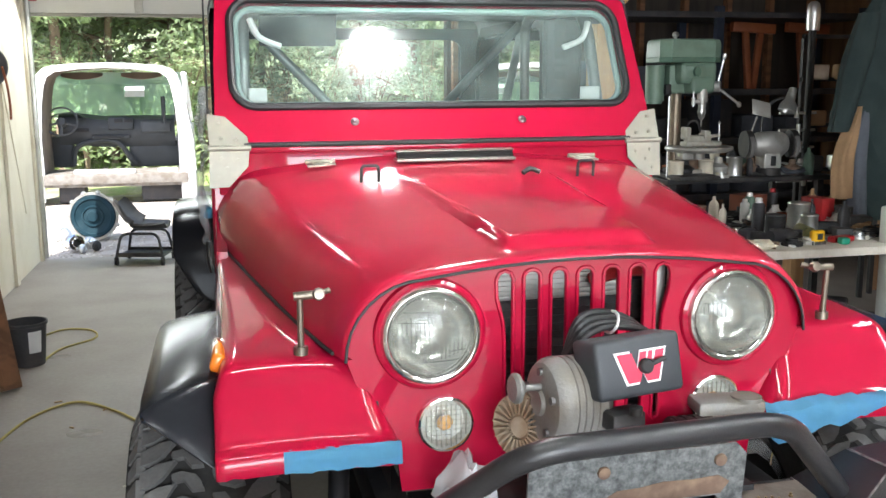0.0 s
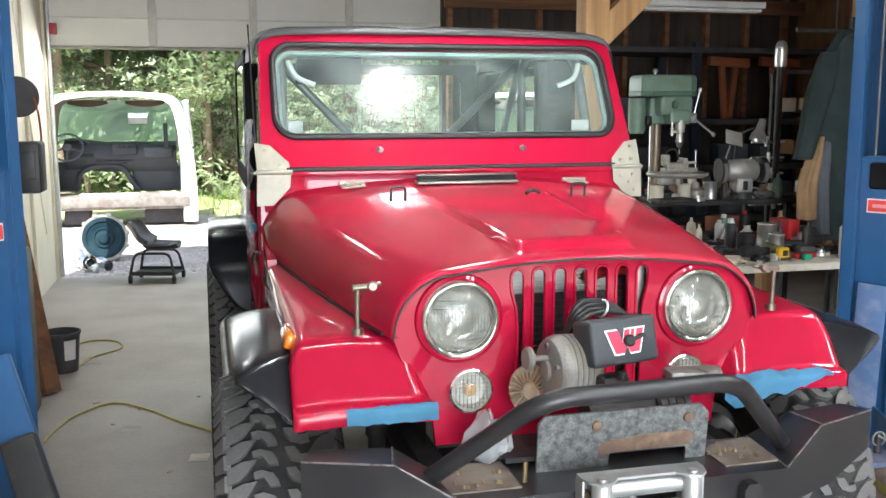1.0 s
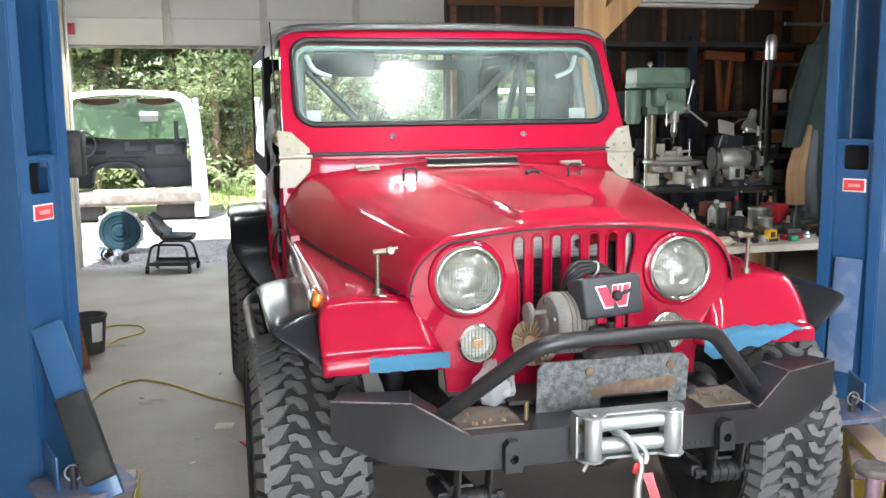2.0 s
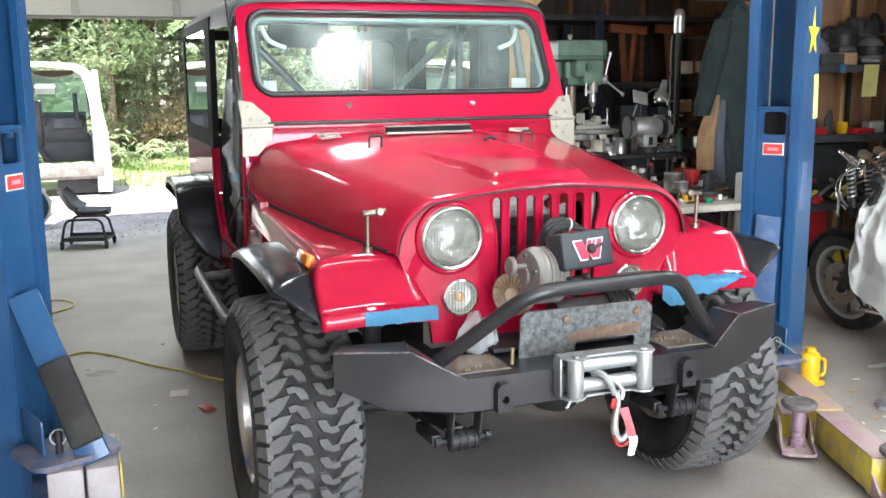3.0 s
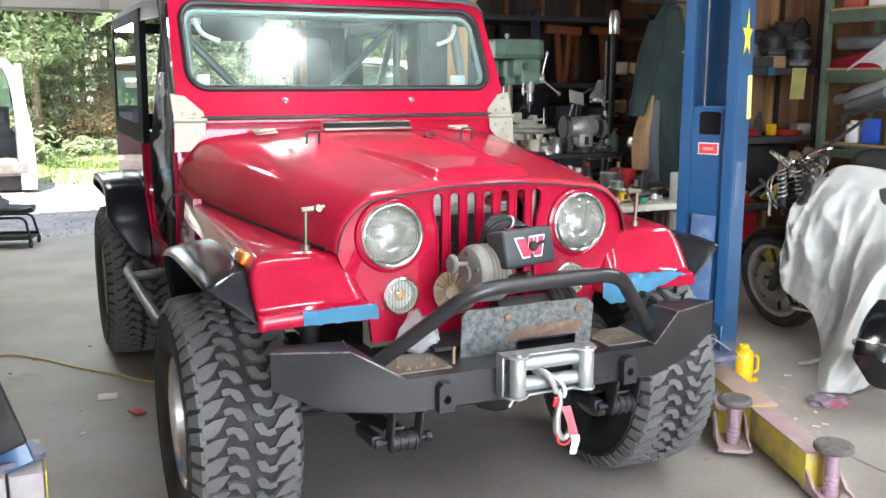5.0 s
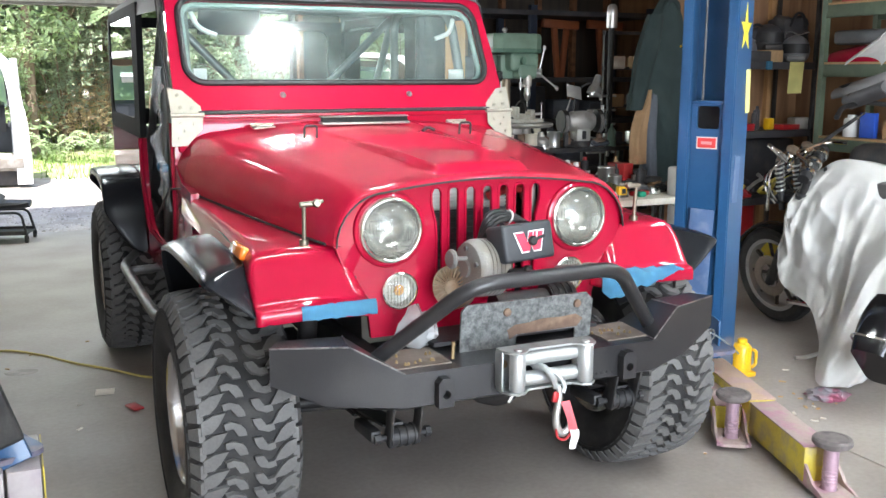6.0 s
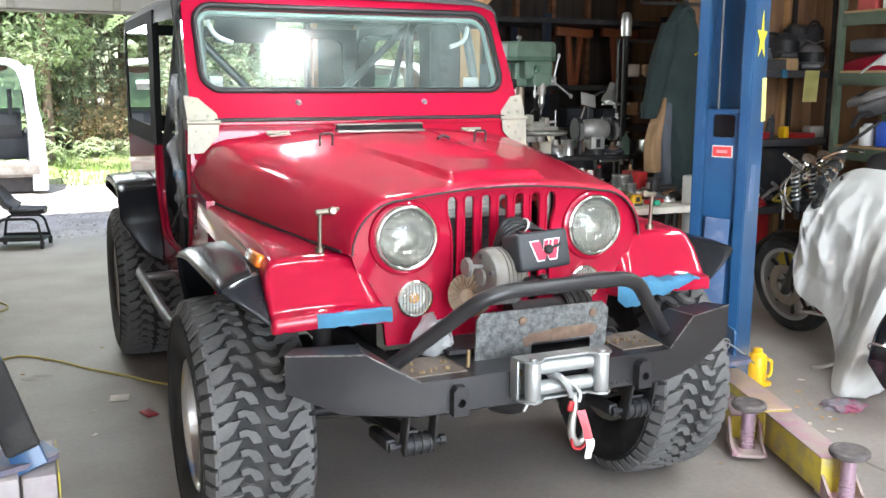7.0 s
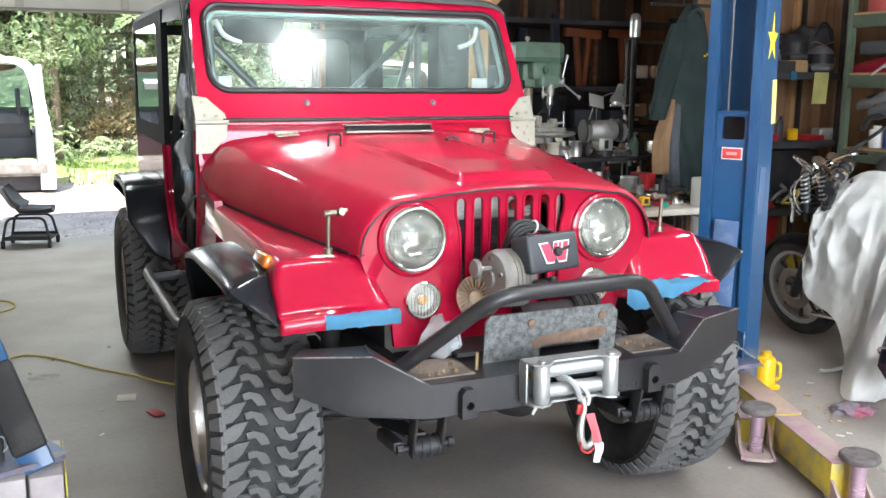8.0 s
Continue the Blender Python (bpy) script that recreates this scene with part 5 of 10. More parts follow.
# -- wheels
def wheel(at, sx, name):
    R, N = 0.405, 46
    hand = -sx   # the same tread runs the same way round on both sides
    axis = Matrix.Translation(at) @ Matrix(((0, 0, sx, 0), (1, 0, 0, 0), (0, 1, 0, 0), (0, 0, 0, 1)))  # local z -> outwards
    bm = bmesh.new()
    lathe(bm, [(0.206, -0.125), (0.225, -0.150), (0.27, -0.163), (0.325, -0.165), (0.362, -0.156), (0.380, -0.138), (0.389, -0.112), (0.391, 0), (0.389, 0.112), (0.380, 0.138), (0.362, 0.156), (0.325, 0.165), (0.27, 0.163), (0.225, 0.150), (0.206, 0.125)], axis, 72)
    for side in (-1, 1):   # raised sidewall ribs
        lathe(bm, [(0.335, side * 0.160), (0.335, side * 0.168), (0.341, side * 0.168), (0.341, side * 0.158)], axis, 60)
        for i in range(N):
            a0 = 2 * math.pi * i / N
            vs = []
            for r, da, h in ((0.340, 0.0, 0.160), (0.340, 0.06, 0.160), (0.378, 0.07, 0.138), (0.378, -0.01, 0.138)):
                vs.append(axis @ Vector((r * math.cos(a0 + da * side), r * math.sin(a0 + da * side), side * (h + 0.008))))
            bm.faces.new([bm.verts.new(v) for v in vs])
    tyre = part(name, bm, RUBBER, jeep, "big black mud-terrain tyre on a polished wheel")
    bm = bmesh.new()
    pitch = 2 * math.pi * R / N

    def lug(poly, s0, low=0.386, high=R):
        base, topv = [], []
        cx = sum(p[0] for p in poly) / len(poly)
        cs = sum(p[1] for p in poly) / len(poly)
        for x, s in poly:
            for lst, r, k in ((base, low, 1.0), (topv, high - (0.010 if abs(x) > 0.13 else 0.004 * (abs(x) / 0.1) ** 2), 0.91)):
                a = (s0 + cs + (s - cs) * k) / R
                xx = cx + (x - cx) * k
                lst.append(bm.verts.new(axis @ Vector((r * math.cos(a), r * math.sin(a), xx))))
        bm.faces.new(topv)
        for i in range(len(poly)):
            j = (i + 1) % len(poly)
            bm.faces.new((base[i], base[j], topv[j], topv[i]))

    shoulder = ((0.137, -0.13), (0.137, 0.62), (0.106, 0.50), (0.086, 0.18), (0.060, -0.52), (0.100, -0.44))
    centre = ((0.072, 0.10), (0.050, 0.0), (0.019, 0.24), (0.007, 0.64), (0.003, 1.0), (0.029, 1.0), (0.039, 0.68), (0.045, 0.46), (0.069, 0.52))
    centre = [(x + 0.003, y * 0.86) for x, y in centre]
    for i in range(N):
        for side in (-1, 1):
            s0, k = i * pitch, pitch
            # leaf-shaped shoulder lug and a hooked centre block, the far half turned end for end
            for poly, turn_ in ((shoulder, 1.0), (centre, 0.86)):
                lug([(side * x, hand * (y if side > 0 else turn_ - y) * k) for x, y in poly], s0)
            # small side biter on the shoulder
            a0 = (s0 + hand * (0.15 if side > 0 else 0.85) * k) / R
            vs = []
            for r, da, h in ((0.394, 0.0, 0.1365), (0.394, 0.10, 0.1365), (0.352, 0.09, 0.158), (0.352, 0.01, 0.158)):
                vs.append(bm.verts.new(axis @ Vector((r * math.cos(a0 + da), r * math.sin(a0 + da), side * (h + 0.006)))))
            bm.faces.new(vs)
            inner = [bm.verts.new(axis @ Vector((r * math.cos(a0 + da), r * math.sin(a0 + da), side * (h - 0.012)))) for r, da, h in ((0.392, -0.01, 0.1365), (0.392, 0.11, 0.1365), (0.35, 0.10, 0.156), (0.35, 0.0, 0.156))]
            for q in range(4):
                bm.faces.new((vs[q], vs[(q + 1) % 4], inner[(q + 1) % 4], inner[q]))
    part("tread", bm, TREAD, tyre, "chunky worn tread blocks", smooth=30)
    bm = bmesh.new()
    lathe(bm, [(0.214, 0.13), (0.216, 0.138), (0.208, 0.142), (0.20, 0.135), (0.196, 0.12), (0.192, 0.06), (0.175, 0.03), (0.172, -0.12), (0.205, -0.13)], axis, 56)
    rim = part("rim", bm, POLISHED, tyre, "polished deep-dish alloy rim")
    bm = bmesh.new()
    lathe(bm, [(0.176, 0.04), (0.15, 0.05), (0.11, 0.045), (0.075, 0.055), (0.062, 0.06), (0.062, 0.10), (0.05, 0.112), (0, 0.114)], axis, 40)
    for i in range(8):
        a = 2 * math.pi * i / 8
        box(bm, axis @ Vector((0.13 * math.cos(a), 0.13 * math.sin(a), 0.052)), (0.012, 0.012, 0.012))
    part("hub", bm, POLISHED, rim, "alloy wheel centre and hub")
    return tyre


for sx in (-1, 1):
    wheel((sx * 0.765, 0.36, 0.403), sx, "front_wheel")
    wheel((sx * 0.77, 2.72, 0.403), sx, "rear_wheel")

# -- chassis, axles, springs
for sx in (-1, 1):
    bm = bmesh.new()
    span(bm, (sx * 0.36, -0.20, 0.565), (sx * 0.43, 3.1, 0.66), 0.008)
    part("frame_rail", bm, IRON, jeep, "black frame rail", smooth=30)
for y, z in ((0.0, 0.60), (1.5, 0.56), (2.9, 0.58)):
    bm = bmesh.new()
    span(bm, (-0.36, y, z), (0.36, y + 0.07, z + 0.06))
    part("crossmember", bm, IRON, jeep, smooth=30)
for y, dx in ((0.36, 0.22), (2.72, 0.0)):
    bm = bmesh.new()
    rod(bm, (-0.64, y, 0.403), (0.64, y, 0.403), 0.038)
    lathe(bm, [(0.0, -0.13), (0.06, -0.12), (0.11, -0.07), (0.125, 0), (0.11, 0.06), (0.05, 0.12), (0, 0.125)], Matrix.Translation((dx, y, 0.403)) @ pose(0, 0, 0, 90, 0, 0), 24)
    for sx in (-1, 1):
        rod(bm, (sx * 0.58, y, 0.403), (sx * 0.66, y, 0.403), 0.12)
    part("axle", bm, IRON, jeep, "dark steel axle")
for sx in (-1, 1):
    for y0, y1, yc in ((-0.20, 0.92, 0.36), (2.15, 3.25, 2.72)):
        bm = bmesh.new()
        for leaf in range(4):
            pts = []
            ln = 1 - 0.22 * leaf
            for k in range(9):
                t = (k / 8 - 0.5) * 2 * ln
                y = yc + t * (y1 - y0) / 2
                pts.append((y, 0.455 + 0.045 * (t ** 2) - 0.011 * leaf))
            grid(bm, [[(sx * 0.395 + dxx, y, z) for y, z in pts] for dxx in (-0.03, 0.03)], thick=0.008)
        part("leaf_spring", bm, IRON, jeep, "black leaf spring")
    bm = bmesh.new()   # shackle under the bumper, its plates and spring eye
    for dxx in (-0.043, 0.043):
        box(bm, (sx * 0.372 + dxx, -0.225, 0.512), (0.010, 0.050, 0.14), (14, 0, 0), 0.006)
    rod(bm, (sx * 0.372 - 0.078, -0.205, 0.462), (sx * 0.372 + 0.082, -0.205, 0.462), 0.010, n=10)
    rod(bm, (sx * 0.372 - 0.038, -0.205, 0.462), (sx * 0.372 + 0.038, -0.205, 0.462), 0.029, n=18)
    for q in (-0.035, -0.012, 0.012, 0.035):
        rod(bm, (sx * 0.372 + q - 0.004, -0.205, 0.462), (sx * 0.372 + q + 0.004, -0.205, 0.462), 0.0325, n=18)
    rod(bm, (sx * 0.372 + 0.072, -0.205, 0.462), (sx * 0.372 + 0.088, -0.205, 0.462), 0.016, n=6)
    rod(bm, (sx * 0.372 - 0.084, -0.205, 0.462), (sx * 0.372 - 0.066, -0.205, 0.462), 0.016, n=6)
    box(bm, (sx * 0.372 - 0.075, -0.13, 0.463), (0.035, 0.15, 0.036), (-3, 0, 0), 0.010)
    part("shackle", bm, IRON, jeep, "dark spring shackle")
    bm = bmesh.new()
    rod(bm, (sx * 0.47, 0.42, 0.42), (sx * 0.46, 0.34, 0.88), 0.026, n=12)
    rod(bm, (sx * 0.468, 0.39, 0.60), (sx * 0.46, 0.34, 0.90), 0.033, n=12)
    part("shock_absorber", bm, DARK, jeep, "dark shock absorber")
bm = bmesh.new()
rod(bm, (-0.60, 0.20, 0.45), (0.60, 0.20, 0.45), 0.016, n=10)
rod(bm, (0.30, 0.16, 0.47), (0.62, 0.14, 0.50), 0.014, n=10)
tube(bm, smooth_path([(-0.62, 0.1, 0.47), (-0.45, -0.02, 0.50), (-0.2, -0.08, 0.53)], 5), 0.006, 6)
part("tie_rod", bm, IRON, jeep, "black steering rods")
bm = bmesh.new()
rod(bm, (0.10, -0.02, 0.50), (0.36, -0.02, 0.52), 0.030, n=14)
rod(bm, (0.36, -0.02, 0.52), (0.45, -0.02, 0.525), 0.018, n=10)
rod(bm, (0.02, -0.05, 0.53), (0.14, -0.03, 0.50), 0.018, n=10)
part("steering_damper", bm, IRON, jeep)
for sx in (-1, 1):
    bm = bmesh.new()
    tube(bm, round_path([(sx * 0.80, 0.86, 0.60), (sx * 0.87, 0.98, 0.575), (sx * 0.87, 2.05, 0.575), (sx * 0.80, 2.2, 0.6)], 0.07), 0.021, 12)
    for y in (1.1, 1.9):
        rod(bm, (sx * 0.42, y, 0.6), (sx * 0.86, y, 0.575), 0.02, n=10)
    part("rock_slider", bm, SLIDER, jeep, "worn tubular step bar")

# -- bumper
BRASS = mat("brass_bolt", (0.32, 0.24, 0.13), 0.4, metal=0.85, vary=0.1)
bm = bmesh.new()


def bumper_half(sx):
    q = lambda x, y, z: bm.verts.new((sx * x, y, z))
    ct, cb, cu = q(0.405, -0.325, 0.681), q(0.405, -0.325, 0.587), q(0.395, -0.235, 0.548)
    bt, tt = q(0.545, -0.262, 0.757), q(0.742, -0.190, 0.757)
    tb, mb = q(0.742, -0.190, 0.655), q(0.60, -0.235, 0.590)
    ub, ut = q(0.700, -0.125, 0.645), q(0.55, -0.145, 0.552)
    ri, rt = q(0.700, -0.120, 0.757), q(0.525, -0.150, 0.757)
    dc = q(0.43, -0.10, 0.681)
    lo = q(0.700, -0.119, 0.66)
    bm.faces.new((ct, bt, tt, tb, mb, cb))          # front face
    bm.faces.new((cb, mb, ut, cu))                  # chamfer
    bm.faces.new((mb, tb, ub, ut))
    bm.faces.new((bt, rt, ri, tt))                  # top of the wing
    bm.faces.new((ct, dc, rt, bt))                  # slope to the tray
    bm.faces.new((tt, ri, lo, ub, tb))              # tip
    bm.faces.new((ri, rt, ut, ub, lo))
    return ct, cb, cu, dc, ut, rt


a = bumper_half(-1)
b = bumper_half(1)
bm.faces.new((a[0], b[0], b[1], a[1]))
bm.faces.new((a[1], b[1], b[2], a[2]))
bm.faces.new((a[0], a[3], b[3], b[0]))
bm.faces.new((a[2], b[2], b[4], a[4]))
es = [e for e in bm.edges if len(e.link_faces) == 2 and e.calc_face_angle(0) > 0.3]
bmesh.ops.bevel(bm, geom=es, offset=0.004, segments=2, affect="EDGES")
bumper = part("bumper", bm, BLACK_POWDER, jeep, "angular black steel bumper", smooth=30)
# thin pale strips painted in as the highlights along the bumper's bevelled edges
EDGE_HIGHLIGHT = mat("pale_edge_highlight", (0.24, 0.23, 0.23), 0.32, metal=0.5, vary=0.3, scale=40, second=(0.05, 0.05, 0.05), amount=0.9)
for sx in (-1, 1):
    for run in (((0.41, -0.323, 0.684), (0.545, -0.260, 0.758)), ((0.545, -0.258, 0.7585), (0.526, -0.152, 0.7585)), ((0.545, -0.2625, 0.7575), (0.741, -0.1905, 0.7575)), ((0.41, -0.318, 0.683), (0.432, -0.104, 0.683))):
        bm = bmesh.new()
        tube(bm, [Vector((sx * x, y, z)) for x, y, z in run], 0.0026, 6)
        part("highlight_strip", bm, EDGE_HIGHLIGHT, bumper, "pale strip drawn as the edge highlight")
bm = bmesh.new()
tube(bm, round_path([(-0.462, -0.225, 0.70), (-0.255, -0.425, 0.935), (0.215, -0.400, 0.935), (0.462, -0.225, 0.70)], 0.075, 8), 0.0215, 14)
part("bull_bar", bm, BLACK_POWDER, bumper, "black tube hoop")
for sx in (-1, 1):
    bm = bmesh.new()
    plate(bm, [(-0.023, -0.042), (0.023, -0.042), (0.023, 0.026), (0.012, 0.040), (-0.012, 0.040), (-0.023, 0.026)], [circle(0.012, 0, -0.006, 14)], 0.030, Matrix.Translation((sx * 0.30, -0.356, 0.625)) @ XZ)
    part("tow_tab", bm, BLACK_POWDER, bumper, "black tow tab with a hole", smooth=30)
    bm = bmesh.new()   # drab tray with bolts
    box(bm, (sx * 0.335 + (0.0 if sx < 0 else 0.02), -0.20, 0.6835), (0.17, 0.16, 0.004))
    part("tray_plate", bm, DIRTY_TRAY, bumper, "dirty tray plate")
    rnd = random.Random(5 + sx)
    for k in range(10):
        x, y = sx * 0.335 + rnd.uniform(-0.07, 0.07), -0.22 + rnd.uniform(-0.05, 0.05)
        bm = bmesh.new()
        lathe(bm, [(0.005, 0), (0.005, 0.003), (0.003, 0.004), (0.003, 0.008), (0, 0.009)], pose(x, y, 0.6855), 6)
        part("bolt", bm, BRASS, bumper, "small brassy bolt")
    if sx < 0:
        bm = bmesh.new()
        rod(bm, (-0.235, -0.255, 0.685), (-0.233, -0.255, 0.735), 0.006, n=8)
        part("bolt", bm, BRASS, bumper, "upright brassy bolt")
for k in range(12):
    bm = bmesh.new()
    rod(bm, (0.06 + 0.018 * k, -0.3275, 0.602), (0.06 + 0.018 * k, -0.324, 0.602), 0.0045, n=8)
    part("drain_hole", bm, SEAL, bumper)

# -- winch
bm = bmesh.new()
lp = Matrix.Translation((0.035, -0.205, 0.725)) @ pose(0, 0, 0, 6, 0, 0) @ XZ
plate(bm, [(-0.222, -0.07), (0.222, -0.07), (0.222, 0.075), (0.20, 0.098), (-0.205, 0.098), (-0.222, 0.078)], [round_rect(0.205, 0.055, 0.008, 0.065, -0.038, 4)], 0.008, lp)
wp = part("winch_plate", bm, RUSTY, jeep, "mottled galvanised winch plate with rust", smooth=30)
bm = bmesh.new()
for x, z in ((-0.075, 0.065), (0.165, 0.068)):
    lathe(bm, [(0, 0.006), (0.012, 0.005), (0.013, 0)], lp @ Matrix.Translation((x, z, -0.002)) @ pose(0, 0, 0, 180, 0, 0), 14)
plate(bm, [(-0.07, 0.008), (-0.045, 0.022), (0.0, 0.024), (0.05, 0.032), (0.11, 0.030), (0.165, 0.034), (0.19, 0.018), (0.172, -0.006), (0.06, -0.008), (-0.038, -0.009), (-0.06, -0.022)], [], 0.0012, lp @ Matrix.Translation((0, 0, -0.0016)))
part("rust_patch", bm, RUST, wp, "rusty slot edge and bolts")
bm = bmesh.new()
rod(bm, (-0.02, -0.09, 0.775), (0.20, -0.09, 0.775), 0.042, n=20)
rod(bm, (0.16, -0.09, 0.775), (0.25, -0.09, 0.775), 0.056, n=24)
for q in range(4):
    rod(bm, (0.165 + 0.022 * q, -0.09, 0.775), (0.173 + 0.022 * q, -0.09, 0.775), 0.060, n=24)
winch = part("winch", bm, IRON, jeep, "electric winch with a dark drum and grey cast housing")
bm = bmesh.new()
box(bm, (0.03, -0.03, 0.70), (0.56, 0.26, 0.012))
part("base_plate", bm, IRON, winch, "dark winch base plate")
bm = bmesh.new()   # round cast gear housing with stacked rings
mo = bezel_at((-0.104, -0.160, 0.918), (-0.99, -0.10, 0.04)) @ Matrix.Diagonal((1.28, 1.28, 1.05, 1))
prof_h = [(0, 0.052), (0.018, 0.052), (0.020, 0.045), (0.048, 0.044), (0.058, 0.040), (0.064, 0.030), (0.066, 0.022)]
for q in range(5):
    z = 0.018 - 0.013 * q
    prof_h += [(0.0665, z), (0.0665, z - 0.008), (0.0645, z - 0.0095), (0.0645, z - 0.0115)]
lathe(bm, prof_h + [(0.066, -0.050), (0.060, -0.062), (0, -0.062)], mo, 44)
housing = part("gear_housing", bm, CAST_GREY, winch, "round grey cast gear housing", smooth=35)
for q in range(5):
    a_ = 2 * math.pi * q / 5 + 0.35
    bm = bmesh.new()
    c = mo @ Vector((0.046 * math.cos(a_), 0.046 * math.sin(a_), 0.040))
    rod(bm, c, c + (mo.to_3x3() @ Vector((0, 0, 0.010))), 0.0075, n=8)
    part("housing_bolt", bm, SLIDER, housing)
bm = bmesh.new()
rod(bm, mo @ Vector((0.0, 0.024, 0.044)), mo @ Vector((0.0, 0.024, 0.085)), 0.007, n=10)
lathe(bm, [(0, -0.010), (0.010, -0.010), (0.016, -0.004), (0.022, 0.0), (0.023, 0.006), (0.019, 0.012), (0, 0.014)], mo @ Matrix.Translation((0.0, 0.024, 0.088)), 18)
part("clutch_knob", bm, CAST_GREY, housing, "grey clutch knob")
bm = bmesh.new()   # rusty fan wheel
mf = bezel_at((-0.165, -0.11, 0.855), (-0.8, -0.58, 0.1))
lathe(bm, [(0, 0.014), (0.020, 0.014), (0.025, 0.007), (0.057, 0.005), (0.065, 0.010), (0.065, -0.026), (0, -0.026)], mf, 30)
TAN_CAST = mat("tan_cast_wheel", (0.42, 0.34, 0.25), 0.6, metal=0.3, vary=0.2, second=(0.25, 0.14, 0.07), amount=0.6, scale=20)
clutch = part("clutch_wheel", bm, TAN_CAST, winch, "finned rusty clutch wheel")
bm = bmesh.new()
for k in range(24):
    a = 2 * math.pi * k / 24
    e = (mf.to_3x3() @ Matrix.Rotation(a, 3, "Z")).to_euler()
    box(bm, mf @ Vector((0.043 * math.cos(a), 0.043 * math.sin(a), 0.011)), (0.036, 0.0035, 0.012), [math.degrees(x) for x in e])
tagged(part("fin", bm, TAN_CAST, clutch, "ring of thin cast fins"), kind="stuff")
bm = bmesh.new()   # control box
mb = Matrix.Translation((0.008, -0.200, 0.992)) @ pose(0, 0, 0, -12, -2, 8) @ Matrix.Diagonal((0.88, 0.88, 0.88, 1))
box(bm, (0, 0, 0), (0.205, 0.10, 0.125), bevel=0.012, seg=3)
bmesh.ops.transform(bm, matrix=mb, verts=bm.verts)
cbox = part("control_box", bm, BOX_GREY, winch, "dark grey winch control box")
ZIG = [(-0.062, 0.034), (-0.024, 0.034), (-0.011, -0.006), (0.000, 0.034), (0.064, 0.034), (0.042, -0.036), (0.012, -0.036), (0.002, -0.012), (-0.008, -0.036), (-0.038, -0.036)]
bm = bmesh.new()
plate(bm, ZIG, [], 0.0015, mb @ Matrix.Translation((0, -0.0525, 0)) @ XZ)
part("emblem", bm, LABEL_WHITE, cbox, "pale edged emblem", smooth=False)
bm = bmesh.new()
plate(bm, [(x * 0.90 + 0.0005, z * 0.87) for x, z in ZIG], [], 0.0015, mb @ Matrix.Translation((0, -0.0540, 0)) @ XZ)
part("emblem", bm, mat("pinkish_red_sticker", (0.60, 0.035, 0.08), 0.5, vary=0.03), cbox, "red zigzag emblem shape", smooth=False)
bm = bmesh.new()
for tri in ([(0.030, 0.030), (0.036, 0.030), (0.028, 0.004), (0.024, 0.004)], [(0.016, 0.030), (0.019, 0.030), (0.014, 0.012), (0.012, 0.014)]):
    plate(bm, tri, [], 0.001, mb @ Matrix.Translation((0, -0.0552, 0)) @ XZ)
part("emblem_line", bm, LABEL_WHITE, cbox, "thin pale lines of the emblem", smooth=False)
bm = bmesh.new()
lathe(bm, [(0.016, 0), (0.016, 0.012), (0.012, 0.016), (0, 0.016)], mb @ bezel_at((0.008, -0.052, 0.0), (0, -1, 0)), 16)
rod(bm, mb @ Vector((0.008, -0.06, 0)), mb @ Vector((0.05, -0.068, 0.012)), 0.005, n=8)
part("plug", bm, SEAL, cbox, "black socket plug")
bm = bmesh.new()
for k in range(4):
    tube(bm, smooth_path([(0.085, -0.12 + 0.012 * k, 1.028), (0.04, -0.135 + 0.012 * k, 1.045 + 0.004 * k), (-0.02, -0.145 + 0.010 * k, 1.050 + 0.008 * k), (-0.065, -0.15 + 0.008 * k, 1.030 + 0.010 * k), (-0.085, -0.11, 0.98)], 5), 0.007, 8)
part("cable", bm, SEAL, winch, "bundle of black winch cables")
bm = bmesh.new()
tube(bm, [(0.005 + 0.02 * math.cos(a) * 0.4, -0.125 + 0.03 * math.sin(a), 1.055 + 0.02 * math.cos(a)) for a in [2 * math.pi * i / 12 for i in range(12)]], 0.003, 6, closed=True)
part("cable_tie", bm, LABEL_WHITE, winch, "white cable tie")
bm = bmesh.new()
box(bm, (-0.02, -0.245, 0.905), (0.07, 0.05, 0.035), (0, 0, 10), 0.006)
rod(bm, (-0.005, -0.27, 0.92), (-0.005, -0.27, 0.935), 0.012, n=10)
part("bracket", bm, BLACK_POWDER, winch)
bm = bmesh.new()
box(bm, (0.25, -0.14, 0.875), (0.14, 0.07, 0.03), (0, 0, -6), 0.01)
rod(bm, (0.285, -0.155, 0.885), (0.285, -0.155, 0.894), 0.03, n=14)
part("clutch_lever", bm, CAST_GREY, winch, "grey cast lever plate")

# -- fairlead and hook
FX, FY, FZ = 0.010, -0.333, 0.666
GALV = mat("bright_zinc", (0.46, 0.48, 0.48), 0.42, metal=0.7, vary=0.08, scale=12, second=(0.36, 0.38, 0.37), amount=0.5, bump=0.05)
bm = bmesh.new()
plate(bm, round_rect(0.300, 0.112, 0.010), [round_rect(0.20, 0.078, 0.008)], 0.007, Matrix.Translation((FX, FY - 0.004, FZ)) @ XZ)
for sz in (-1, 1):   # top and bottom cheeks, rounded round the rollers
    plate(bm, [(-0.150, -0.002), (0.150, -0.002), (0.150, -0.030), (0.140, -0.062), (0.118, -0.080), (0.092, -0.072), (0.070, -0.048), (-0.070, -0.048), (-0.092, -0.072), (-0.118, -0.080), (-0.140, -0.062), (-0.150, -0.030)], [], 0.006, Matrix.Translation((FX, FY, FZ + sz * 0.058 - 0.003)))
for sx in (-1, 1):
    box(bm, (FX + sx * 0.147, FY - 0.020, FZ), (0.006, 0.036, 0.112), (0, 0, 0), 0.002)
